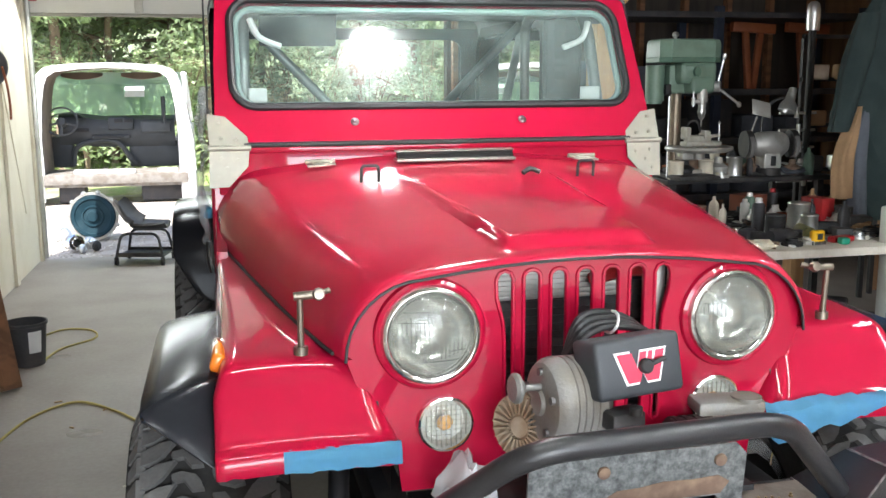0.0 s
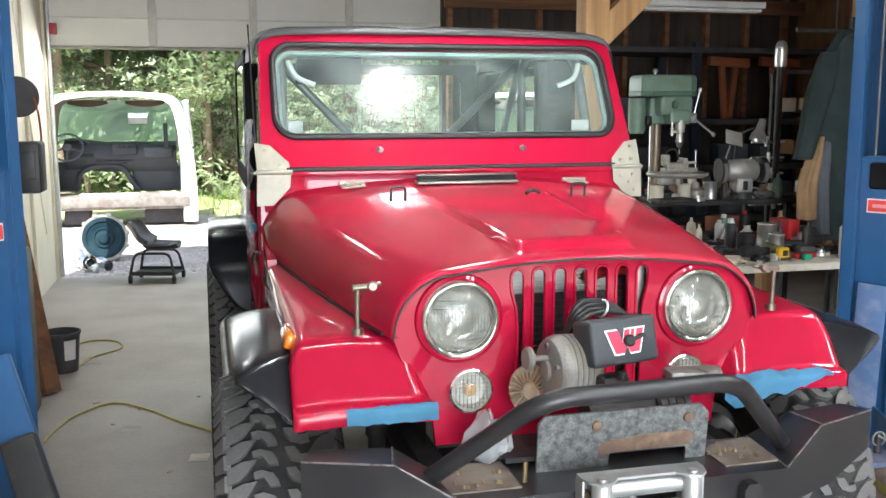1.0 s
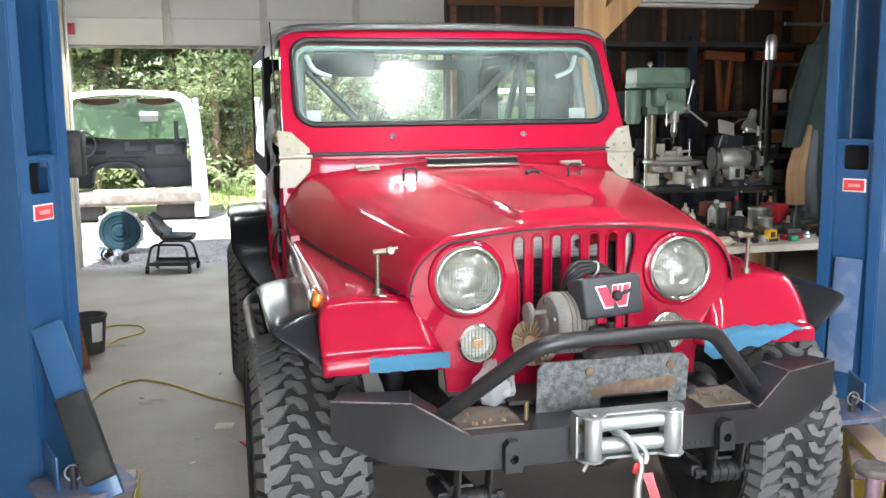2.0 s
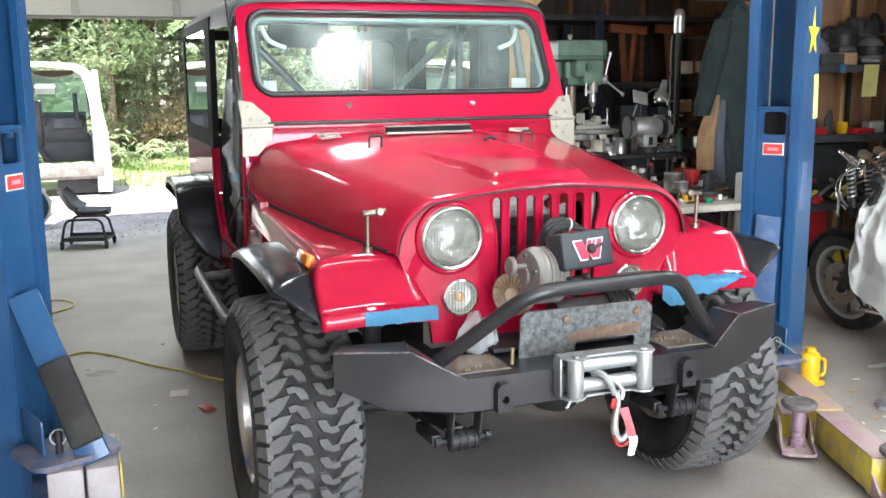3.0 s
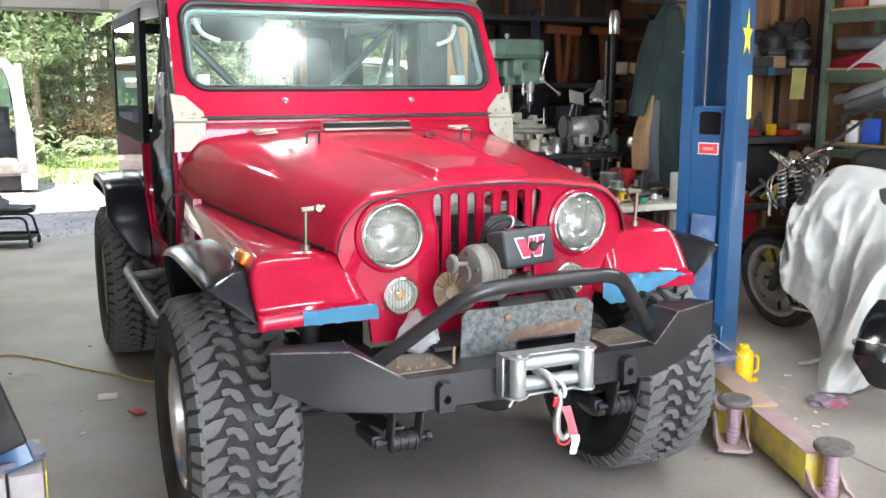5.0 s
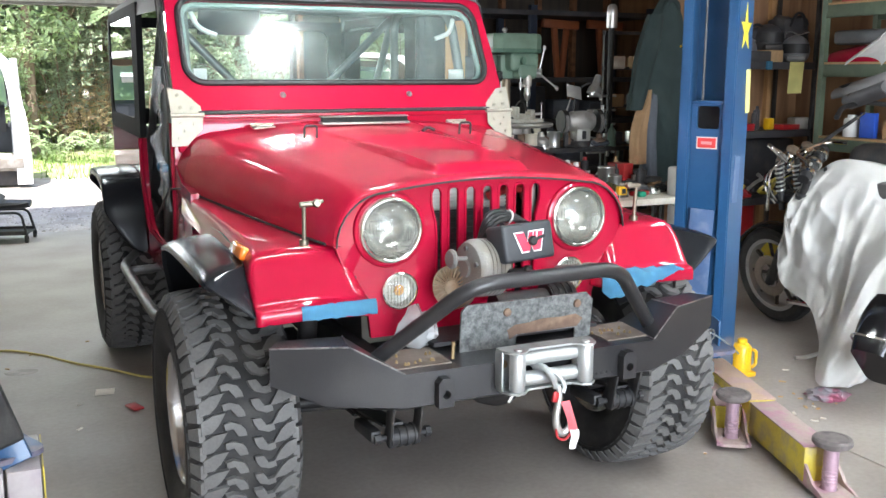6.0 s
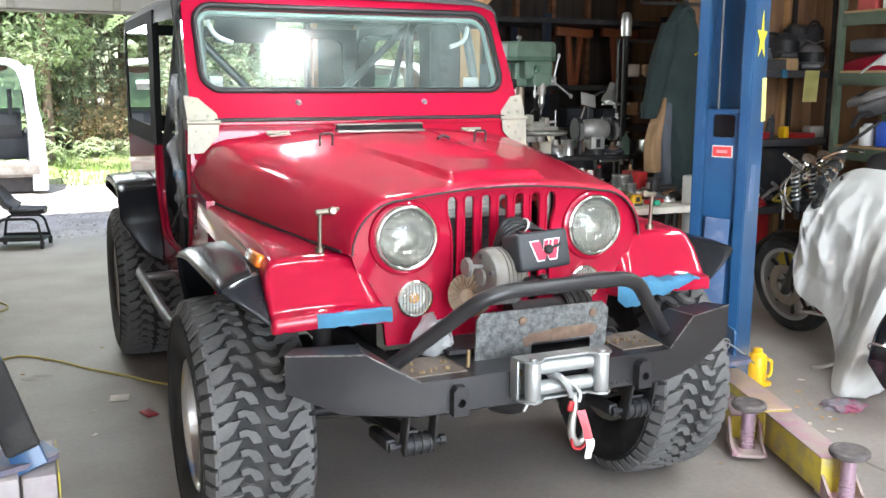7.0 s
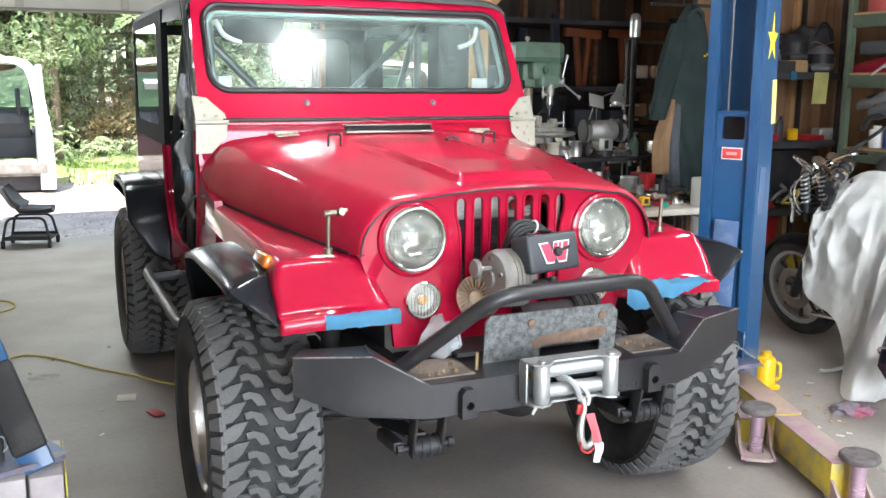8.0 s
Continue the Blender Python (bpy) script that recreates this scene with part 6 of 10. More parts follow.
fair = part("fairlead", bm, GALV, jeep, "zinc-plated roller fairlead", smooth=30)
for sz in (-1, 1):
    bm = bmesh.new()
    rod(bm, (FX - 0.100, FY - 0.032, FZ + sz * 0.030), (FX + 0.100, FY - 0.032, FZ + sz * 0.030), 0.021, n=20)
    part("roller", bm, GALV, fair)
for sx in (-1, 1):
    bm = bmesh.new()
    lathe(bm, [(0, -0.055), (0.019, -0.055), (0.0225, -0.050), (0.0225, 0.050), (0.019, 0.055), (0, 0.055)], pose(FX + sx * 0.110, FY - 0.054, FZ), 22)
    part("roller", bm, GALV, fair)
    bm = bmesh.new()
    rod(bm, (FX + sx * 0.110, FY - 0.054, FZ + 0.061), (FX + sx * 0.110, FY - 0.054, FZ + 0.066), 0.011, n=12)
    part("roller_pin", bm, STEEL, fair)
    bm = bmesh.new()
    lathe(bm, [(0, 0.010), (0.008, 0.010), (0.010, 0.006), (0.013, 0.004), (0.013, 0)], bezel_at((FX + sx * 0.130, FY - 0.006, FZ + 0.012), (0, -1, 0)), 8)
    part("mounting_bolt", bm, BRASS, fair)
bm = bmesh.new()
rod(bm, (FX - 0.120, FY - 0.052, FZ - 0.060), (FX - 0.135, FY - 0.050, FZ - 0.085), 0.005, n=8)
part("cotter_pin", bm, STEEL, fair)
bm = bmesh.new()
tube(bm, smooth_path([(-0.035, -0.350, 0.672), (-0.020, -0.395, 0.672), (-0.004, -0.412, 0.648), (0.008, -0.415, 0.615)], 5), 0.009, 8)
tube(bm, smooth_path([(-0.030, -0.352, 0.662), (0.004, -0.402, 0.660), (0.034, -0.414, 0.625), (0.030, -0.415, 0.598)], 5), 0.007, 8)
tube(bm, smooth_path([(-0.012, -0.400, 0.655), (0.012, -0.414, 0.620), (0.016, -0.415, 0.600)], 5), 0.006, 8)
hook = part("winch_rope", bm, GALV, jeep, "wire rope end with a steel clevis")
bm = bmesh.new()
tube(bm, smooth_path([(0.018, -0.415, 0.618), (0.020, -0.415, 0.585), (0.012, -0.415, 0.545), (0.012, -0.415, 0.505), (0.028, -0.415, 0.478), (0.048, -0.415, 0.486), (0.054, -0.415, 0.510)], 5), lambda t: 0.006 + 0.006 * math.sin(math.pi * t), 10)
part("hook", bm, STEEL, hook, "steel hook")
bm = bmesh.new()
grid(bm, [[(0.034 + 0.030 * u ** 1.3 + dx, -0.424 - 0.012 * math.sin(math.pi * u) * w, lerp(0.575, 0.480, u)) for dx, w in ((-0.014, 1), (0, 1.6), (0.015, 0.6))] for u in [i / 8 for i in range(9)]], thick=0.003)
part("strap", bm, mat("faded_red_strap", (0.62, 0.13, 0.15), 0.85, vary=0.15), hook, "faded red pull strap")
bm = bmesh.new()
tube(bm, smooth_path([(0.010, -0.418, 0.515), (0.010, -0.424, 0.475), (0.034, -0.426, 0.462), (0.058, -0.424, 0.478)], 5), 0.004, 6)
part("strap_loop", bm, RED_PLASTIC, hook, "thin red strap loop")
bm = bmesh.new()
box(bm, (0.003, -0.420, 0.590), (0.018, 0.010, 0.030), (0, 15, 0), 0.004)
part("strap_knot", bm, RED_PLASTIC, hook)
bm = bmesh.new()
grid(bm, [[(0.062 + 0.004 * math.sin(u * 5) + dx * (1 - 0.3 * u), -0.430 - 0.006 * w, lerp(0.488, 0.432, u)) for dx, w in ((-0.015, 0), (0, 1), (0.014, 0.3))] for u in [i / 6 for i in range(7)]], thick=0.004)
part("strap_end", bm, LABEL_WHITE, hook, "white strap end")
# clear plastic bag with parts on the bumper tray
BAG_FILM = FILM.copy()
BAG_FILM.name = "bag_film"
BAG_FILM.node_tree.nodes["Mix Shader"].inputs[0].default_value = 0.55
bm = bmesh.new()
rnd = random.Random(8)
for k in range(9):
    box(bm, (-0.275 + rnd.uniform(-0.03, 0.03), -0.10 + rnd.uniform(-0.025, 0.025), 0.715 + rnd.uniform(-0.012, 0.02)), (0.03, 0.012, 0.012), (rnd.uniform(0, 90), rnd.uniform(0, 90), rnd.uniform(0, 90)), 0.002)
tagged(solo("loose_bolt", bm, IRON, "dark bolts inside the plastic bag on the tray", "bolt"), kind="stuff")
bm = bmesh.new()
r = bmesh.ops.create_icosphere(bm, subdivisions=3, radius=1.0)
for v in r["verts"]:
    k = 1 + 0.35 * noise.noise(v.co * 2.3) + 0.22 * abs(noise.noise(v.co * 5.1))
    v.co = Vector((-0.275 + v.co.x * 0.055 * k, -0.10 + v.co.y * 0.05 * k, 0.735 + v.co.z * (0.07 if v.co.z > 0 else 0.05) * k))
for v in bm.verts:
    if v.co.z > 0.76:
        v.co.x = lerp(v.co.x, -0.285, 0.5)
solo("plastic_bag", bm, BAG_FILM, "crumpled clear plastic bag lying on the bumper tray", "bag")

# ================= outdoors =================
GRAVEL = mat("pale_gravel", (0.44, 0.39, 0.345), 0.9, vary=0.3, scale=3.0, bscale=90, second=(0.30, 0.255, 0.215), amount=0.7, bump=0.5)
GRASS = mat("grass", (0.17, 0.27, 0.06), 0.8, vary=0.3, scale=2.5, bscale=70, second=(0.20, 0.24, 0.06), amount=0.6, bump=0.4)
LEAF = mat("leaf", (0.42, 0.52, 0.29), 0.5, vary=0.25, scale=1.2, bscale=30, second=(0.54, 0.61, 0.38), amount=0.8)
FIR = mat("fir_needles", (0.42, 0.49, 0.34), 0.6, vary=0.3, scale=1.0, bscale=30, second=(0.50, 0.57, 0.40), amount=0.8)
BARK = mat("bark", (0.28, 0.20, 0.145), 0.9, vary=0.3, scale=6, bscale=50, bump=0.6)
DRY = mat("dry_bracken", (0.66, 0.49, 0.29), 0.8, vary=0.3, scale=2, bscale=40)
for m_ in (LEAF, FIR):
    n_, l_ = m_.node_tree.nodes, m_.node_tree.links   # light shines through leaves
    tl, mx_ = n_.new("ShaderNodeBsdfTranslucent"), n_.new("ShaderNodeMixShader")
    mx_.inputs[0].default_value = 0.45
    l_.new(n_["Hue/Saturation/Value"].outputs[0], tl.inputs[0])
    l_.new(n_["Principled BSDF"].outputs[0], mx_.inputs[1])
    l_.new(tl.outputs[0], mx_.inputs[2])
    l_.new(mx_.outputs[0], n_["Material Output"].inputs[0])

bm = bmesh.new()
rows = []
for j in range(41):
    y = 6.905 + (j / 40) ** 3 * 900
    row = []
    for i in range(41):
        s = (i / 40 - 0.5) * 2
        x = -1 + s * 12 + s ** 3 * 700
        k = min(max((y - 7.2) / 4, 0), 1)
        z = -0.025 + k * 0.05 * noise.noise((x * 0.35, y * 0.35, 0)) + min(max((y - 15) / 30, 0), 1) * 1.5
        row.append((x, y, z))
    rows.append(row)
grid(bm, rows)
box(bm, (0, (YF - 700.125) / 2, -0.03), (1400, YF + 699.875, 0.01))
solo("ground", bm, GRAVEL, "pale sunlit gravel yard", "ground", "structure")

rnd = random.Random(19)
bm = bmesh.new()
for k in range(2600):
    x, y = rnd.uniform(-2.6, 1.6), 6.93 + 2.6 * rnd.random() ** 1.6
    r_ = rnd.uniform(0.006, 0.020) * (1.6 if rnd.random() < 0.06 else 1)
    a = rnd.uniform(0, 6.28)
    ring = [bm.verts.new((x + r_ * math.cos(a + q) * rnd.uniform(0.7, 1.2), y + r_ * math.sin(a + q) * rnd.uniform(0.7, 1.2), -0.026)) for q in (0, 1.3, 2.5, 3.8, 5.0)]
    top = bm.verts.new((x + r_ * 0.2, y, -0.026 + r_ * rnd.uniform(0.5, 0.9)))
    for q in range(5):
        bm.faces.new((ring[q], ring[(q + 1) % 5], top))
solo("gravel", bm, mat("loose_stones", (0.58, 0.52, 0.46), 0.9, vary=0.5, scale=30, bscale=14, second=(0.22, 0.19, 0.165), amount=0.9), "loose gravel stones by the doorway", "gravel", "stuff", smooth=False)

rnd = random.Random(11)
bm = bmesh.new()   # grass and low weeds past the yard
for k in range(15000):
    y = 11.8 + rnd.random() ** 1.3 * 9
    x = rnd.uniform(-8.5, 5.5)
    if y < 13.2 and -3.2 < x < -0.95:
        continue
    if rnd.random() < 0.6 and y < 12.6:
        continue
    h, a, lean = rnd.uniform(0.05, 0.22), rnd.uniform(0, 6.28), rnd.uniform(0.02, 0.10)
    w = 0.012
    dx, dy = math.cos(a), math.sin(a)
    z = -0.03 + min(max((y - 15) / 30, 0), 1) * 1.5
    bm.faces.new([bm.verts.new(p) for p in ((x - dy * w, y + dx * w, z), (x + dy * w, y - dx * w, z), (x + dx * lean, y + dy * lean, z + h))])
solo("grass", bm, GRASS, "bright grass and weeds along the yard", "grass", "stuff", smooth=False)


bm = bmesh.new()   # weedy bank between the gravel and the trees
rows = []
for j in range(21):
    row = []
    for i in range(61):
        x = -11 + 20 * i / 60
        y0 = 12.0 + 0.5 * noise.noise((x * 0.6, 1.0, 0)) + 0.25 * noise.noise((x * 2.1, 4.0, 0))
        y = lerp(y0, 17.5, j / 20)
        row.append((x, y, -0.03 + 0.045 * min(1, j / 3) + 0.06 * noise.noise((x * 1.3, y * 1.3, 2)) * min(1, j / 4) + min(max((y - 15) / 30, 0), 1) * 1.5))
    rows.append(row)
grid(bm, rows)
solo("grass_bank", bm, mat("weedy_ground", (0.26, 0.31, 0.11), 0.9, vary=0.45, scale=3.5, bscale=26, second=(0.36, 0.32, 0.20), amount=0.8, bump=0.8, edge=(0.42, 0.58)), "sunlit weedy bank beside the gravel", "grass", "structure")


WOODS = mat("far_woods", (0.44, 0.51, 0.35), 0.9, vary=0.45, scale=0.5, bscale=4.0, second=(0.28, 0.34, 0.22), amount=0.8, edge=(0.4, 0.6))
bm = bmesh.new()
rows = []
for i in range(49):
    a = radians(-60 + 120 * i / 48)
    rows.append([(-1 + 34 * math.sin(a) + noise.noise((i, k, 0.5)), 34 * math.cos(a) + 1.5 * noise.noise((i * 0.7, k * 0.7, 3)), -1 + 13 * k / 12 + (1.5 * noise.noise((i * 0.6, 0, 8)) if k == 12 else 0)) for k in range(13)])
grid(bm, rows)
solo("backdrop", bm, WOODS, "distant green woods behind the trees", "woods", "structure")


def leaf_cloud(bm, centre, rx, ry, rz, count, size, rnd, droop=0.0):
    for k in range(count):
        while True:
            p = Vector((rnd.uniform(-1, 1), rnd.uniform(-1, 1), rnd.uniform(-1, 1)))
            if 0.25 < p.length < 1:
                break
        c = Vector(centre) + Vector((p.x * rx, p.y * ry, p.z * rz))
        a = Vector((rnd.uniform(-1, 1), rnd.uniform(-1, 1), rnd.uniform(-0.7, 0.4) - droop)).normalized()
        b = a.cross(Vector((rnd.uniform(-1, 1), rnd.uniform(-1, 1), 1))).normalized()
        s = size * rnd.uniform(0.5, 1.3)
        bm.faces.new([bm.verts.new(q) for q in (c - a * s, c + b * s * 0.38, c + a * s, c - b * s * 0.38)])


def broad_tree(name, label, at, h, seed, spread=2.2):
    rnd = random.Random(seed)
    t = thing(name, label, "tree", at, "trees behind the yard")
    bm = bmesh.new()
    tube(bm, smooth_path([(0, 0, -0.2), (rnd.uniform(-.2, .2), 0, h * 0.3), (rnd.uniform(-.4, .4), rnd.uniform(-.3, .3), h * 0.65), (rnd.uniform(-.5, .5), 0, h)], 4), lambda q: 0.07 * (1 - 0.8 * q) + 0.015, 8)
    tips = []
    for k in range(11):
        z = h * (0.22 + 0.07 * k)
        a = rnd.uniform(0, 6.28)
        r = spread * rnd.uniform(0.5, 1.0)
        tip = Vector((math.cos(a) * r, math.sin(a) * r, z + rnd.uniform(0.0, 0.9)))
        tube(bm, smooth_path([(0, 0, z), tip * 0.5 + Vector((0, 0, z * 0.5 + 0.15)), tip], 3), lambda q: 0.05 * (1 - q) + 0.008, 5)
        tips.append(tip)
    part("trunk", bm, BARK, t)
    bm = bmesh.new()
    for tip in tips:
        leaf_cloud(bm, tip, 0.9, 0.9, 0.55, 900, 0.075, rnd, 0.25)
        leaf_cloud(bm, tip * 0.6 + Vector((0, 0, tip.z * 0.4)), 0.6, 0.6, 0.4, 260, 0.10, rnd, 0.25)
    part("crown", bm, LEAF, t, smooth=False)
    return t


def fir_tree(name, label, at, h, seed):
    rnd = random.Random(seed)
    t = thing(name, label, "tree", at, "trees behind the yard")
    bm = bmesh.new()
    rod(bm, (0, 0, -0.3), (0.05, 0, h), 0.09, 0.02, n=10)
    bm2 = bmesh.new()
    z = 0.5
    while z < h:
        for k in range(7):
            a = rnd.uniform(0, 6.28)
            r = (2.5 * (1 - z / h) + 0.3) * rnd.uniform(0.6, 1.05)
            d = Vector((math.cos(a), math.sin(a), 0))
            path = [d * (r * u) + Vector((0, 0, z + 0.15 * u - 0.55 * u * u * r * 0.4)) for u in (0, 0.25, 0.5, 0.75, 1)]
            tube(bm, path, lambda q: 0.022 * (1 - q) + 0.004, 4)
            side = d.cross(Vector((0, 0, 1)))
            for q in range(40):
                u = rnd.uniform(0.15, 1)
                p = d * (r * u) + Vector((0, 0, z + 0.15 * u - 0.55 * u * u * r * 0.4))
                s = rnd.choice((-1, 1))
                ln = rnd.uniform(0.14, 0.34) * (1.1 - 0.5 * u)
                tip = p + (side * s * 0.8 + d * 0.6 + Vector((0, 0, rnd.uniform(-0.5, 0.05)))) * ln
                w = (tip - p).cross(Vector((rnd.uniform(-0.4, 0.4), rnd.uniform(-0.4, 0.4), 1))).normalized() * 0.028
                m = (p + tip) / 2
                bm2.faces.new([bm2.verts.new(v) for v in (p, m + w, tip, m - w)])
        z += 0.34
    part("trunk", bm, BARK, t)
    part("crown", bm2, FIR, t, smooth=False)
    return t


proto_b = broad_tree("leafy_tree", "leafy green tree behind the gravel yard", (-4.6, 17.0, 0.1), 6.5, 3)
proto_b2 = broad_tree("leafy_tree", "leafy green tree behind the gravel yard", (0.8, 18.5, 0.2), 7.5, 8, 2.8)
proto_f = fir_tree("fir_tree", "dark green fir with drooping boughs", (-1.6, 18.2, 0.15), 11, 4)
proto_f2 = fir_tree("fir_tree", "dark green fir with drooping boughs", (1.9, 16.2, 0.1), 9, 6)
spots_f = [(-3.4, 20.5, 0.3, 40), (0.3, 21.5, 0.3, 80), (4.2, 20.5, 0.3, 130), (-7.0, 19.5, 0.2, 200), (-5.6, 23.0, 0.4, 20), (2.4, 24, 0.4, 300), (6.5, 23, 0.4, 60), (-10, 23, 0.4, 10), (-1.5, 25, 0.5, 160), (9.5, 22, 0.4, 220)]
for x, y, z, a in spots_f:
    copy_thing(proto_f if int(a) % 20 else proto_f2, pose(x, y, z, 0, 0, a))
spots_b = [(-2.6, 16.4, 0.05, 90), (-6.6, 16.5, 0.05, 150), (3.2, 18.0, 0.1, 200), (-0.2, 16.6, 0.05, 300), (-8.8, 18.5, 0.1, 70), (5.6, 17.5, 0.1, 10), (-4.0, 19.0, 0.1, 230), (8.2, 19.5, 0.2, 130)]
for k, (x, y, z, a) in enumerate(spots_b):
    copy_thing(proto_b if k % 2 else proto_b2, pose(x, y, z, 0, 0, a))
rnd = random.Random(21)
bm = bmesh.new()
for k in range(46):   # undergrowth
    x, y = rnd.uniform(-9, 6), rnd.uniform(14.2, 17.5)
    if -1.2 < x < 0.9 and y < 15.6:
        continue
    leaf_cloud(bm, (x, y, 0.35 + rnd.random() * 0.5), 0.8, 0.6, 0.6, 300, 0.075, rnd, 0.1)
for k in range(240):   # woods behind
    x, y = rnd.uniform(-13, 10), rnd.uniform(19, 25)
    leaf_cloud(bm, (x, y, rnd.uniform(0.8, 9.0)), 1.3, 0.9, 1.1, 200, 0.17, rnd, 0.4)
solo("undergrowth", bm, LEAF, "dense green undergrowth under the trees", "bushes", "stuff", smooth=False)
bm = bmesh.new()
for k in range(7):
    x, y = rnd.uniform(-0.9, 0.6), rnd.uniform(15.9, 16.5)
    leaf_cloud(bm, (x, y, 0.6 + rnd.random() * 0.9), 0.55, 0.35, 0.4, 420, 0.035, rnd, 0.1)
solo("dry_bracken", bm, DRY, "brown dry bracken between the trees", "bushes", "stuff", smooth=False)


def bough(bm, a, d, ln, rnd):
    """A drooping cedar bough: a curved stem with flat fans of fine sprays."""
    d = Vector(d).normalized()
    side = d.cross(Vector((0, 0, 1))).normalized()
    for q in range(34):
        u = (q + 1) / 35
        p = Vector(a) + d * (ln * u) + Vector((0, 0, 0.12 * u - 0.55 * ln * u * u * 0.6))
        wl = 0.34 * math.sin(math.pi * min(1, u * 0.85 + 0.13)) * rnd.uniform(0.7, 1.1)
        for s in (-1, 1):
            for j in range(4):
                c = p + side * s * wl * (j + 0.6) / 4
                tip = c + side * s * wl * 0.30 + d * 0.09 + Vector((0, 0, rnd.uniform(-0.07, 0.0)))
                w = d * 0.022 + Vector((0, 0, 0.008))
                m = (c + tip) / 2
                bm.faces.new([bm.verts.new(v) for v in (c, m + w, tip, m - w)])


rnd = random.Random(17)
cedar = thing("cedar_tree", "tall cedar with bright drooping boughs at the yard edge", "tree", (-0.9, 15.6, 0), "trees behind the yard")
bm = bmesh.new()
rod(bm, (0, 0, -0.2), (0.1, 0.1, 8.0), 0.10, 0.05, n=12)
part("trunk", bm, BARK, cedar)
bm = bmesh.new()
for k in range(90):
    a = rnd.uniform(0, 6.28)
    z = rnd.uniform(2.9, 6.2)
    bough(bm, (0.12 * math.cos(a), 0.12 * math.sin(a), z), (math.cos(a), math.sin(a), 0), rnd.uniform(1.3, 2.6), rnd)
part("crown", bm, LEAF, cedar, smooth=False)
for x, y, a in ((-3.3, 15.2, 70), (1.7, 15.4, 200), (-5.6, 15.8, 130), (4.4, 16.2, 20)):
    copy_thing(cedar, pose(x, y, 0, 0, 0, a))


def fern(at, seed, turn):
    rnd = random.Random(seed)
    bm = bmesh.new()
    for k in range(13):
        a = 2 * math.pi * k / 13 + rnd.uniform(-0.2, 0.2)
        d = Vector((math.cos(a), math.sin(a), 0))
        side = d.cross(Vector((0, 0, 1)))
        ln, hh = rnd.uniform(0.55, 0.8), rnd.uniform(0.35, 0.55)
        for q in range(16):
            u = (q + 1) / 17
            p = d * (ln * u) + Vector((0, 0, hh * math.sin(u * 2.3)))
            wl = 0.16 * math.sin(math.pi * min(1, u * 0.9 + 0.12))
            for s in (-1, 1):
                tip = p + side * s * wl + d * 0.05 - Vector((0, 0, 0.03))
                bm.faces.new([bm.verts.new(v) for v in (p - d * 0.018, p + d * 0.018, tip)])
    return solo("fern", bm, LEAF, "bright green fern at the edge of the yard", "fern", at=pose(*at, 0, 0, turn), smooth=False, group="ferns")


for k, (x, y) in enumerate(((0.15, 13.9), (-0.6, 14.4), (0.9, 14.6), (-5.2, 14.2), (1.8, 13.9), (-3.8, 14.0))):
    fern((x, y, -0.02), k, k * 50)

def shrub(at, seed, h, leaf):
    """A brushy shrub: arching bare stems, side twigs and fine leaves."""
    rnd = random.Random(seed)
    t = thing("shrub", "brushy shrub with thin bare stems and fine leaves", "shrub", at, "shrubs along the yard")
    bm, bm2 = bmesh.new(), bmesh.new()
    for k in range(13):
        a, out = rnd.uniform(0, 6.28), rnd.uniform(0.3, 1.0)
        d = Vector((math.cos(a), math.sin(a), 0))
        hh = h * rnd.uniform(0.6, 1.05)
        path = [d * (out * u ** 1.6) + Vector((0, 0, hh * (u - 0.18 * u ** 3))) for u in (0, 0.2, 0.4, 0.6, 0.8, 1.0)]
        tube(bm, path, lambda q: 0.014 * (1 - q) + 0.003, 4)
        for j in range(16):
            u = rnd.uniform(0.25, 1.0)
            p = d * (out * u ** 1.6) + Vector((0, 0, hh * (u - 0.18 * u ** 3)))
            e = Vector((rnd.uniform(-1, 1), rnd.uniform(-1, 1), rnd.uniform(-0.25, 0.5))).normalized() * rnd.uniform(0.18, 0.45)
            tube(bm, [p, p + e * 0.6 + Vector((0, 0, 0.02)), p + e], 0.003, 3)
            for q in range(22):
                c = p + e * rnd.uniform(0.15, 1.1) + Vector((rnd.uniform(-1, 1), rnd.uniform(-1, 1), rnd.uniform(-1, 1))) * 0.05
                n1 = Vector((rnd.uniform(-1, 1), rnd.uniform(-1, 1), rnd.uniform(-0.8, 0.3))).normalized()
                n2 = n1.cross(Vector((rnd.uniform(-1, 1), rnd.uniform(-1, 1), 1))).normalized()
                z_ = rnd.uniform(0.022, 0.05)
                bm2.faces.new([bm2.verts.new(v) for v in (c - n1 * z_, c + n2 * z_ * 0.4, c + n1 * z_, c - n2 * z_ * 0.4)])
    part("trunk", bm, BARK, t, smooth=False)
    part("crown", bm2, leaf, t, smooth=False)
    return t


shrubs = [shrub((-2.9, 14.9, 0), 61, 2.6, LEAF), shrub((0.95, 14.8, 0), 62, 3.0, FIR), shrub((-0.35, 16.0, 0.05), 63, 3.4, FIR)]
for k, (x, y, a) in enumerate(((-1.35, 15.1, 30), (1.9, 15.2, 100), (-4.4, 15.0, 200), (-5.7, 14.8, 80), (2.9, 14.9, 310), (0.35, 16.4, 150), (-2.1, 16.0, 260), (-3.6, 15.8, 10), (1.3, 16.2, 220), (-0.9, 16.6, 75), (3.9, 15.6, 45), (-7.0, 15.3, 120))):
    copy_thing(shrubs[k % 3], pose(x, y, 0.02, 0, 0, a))

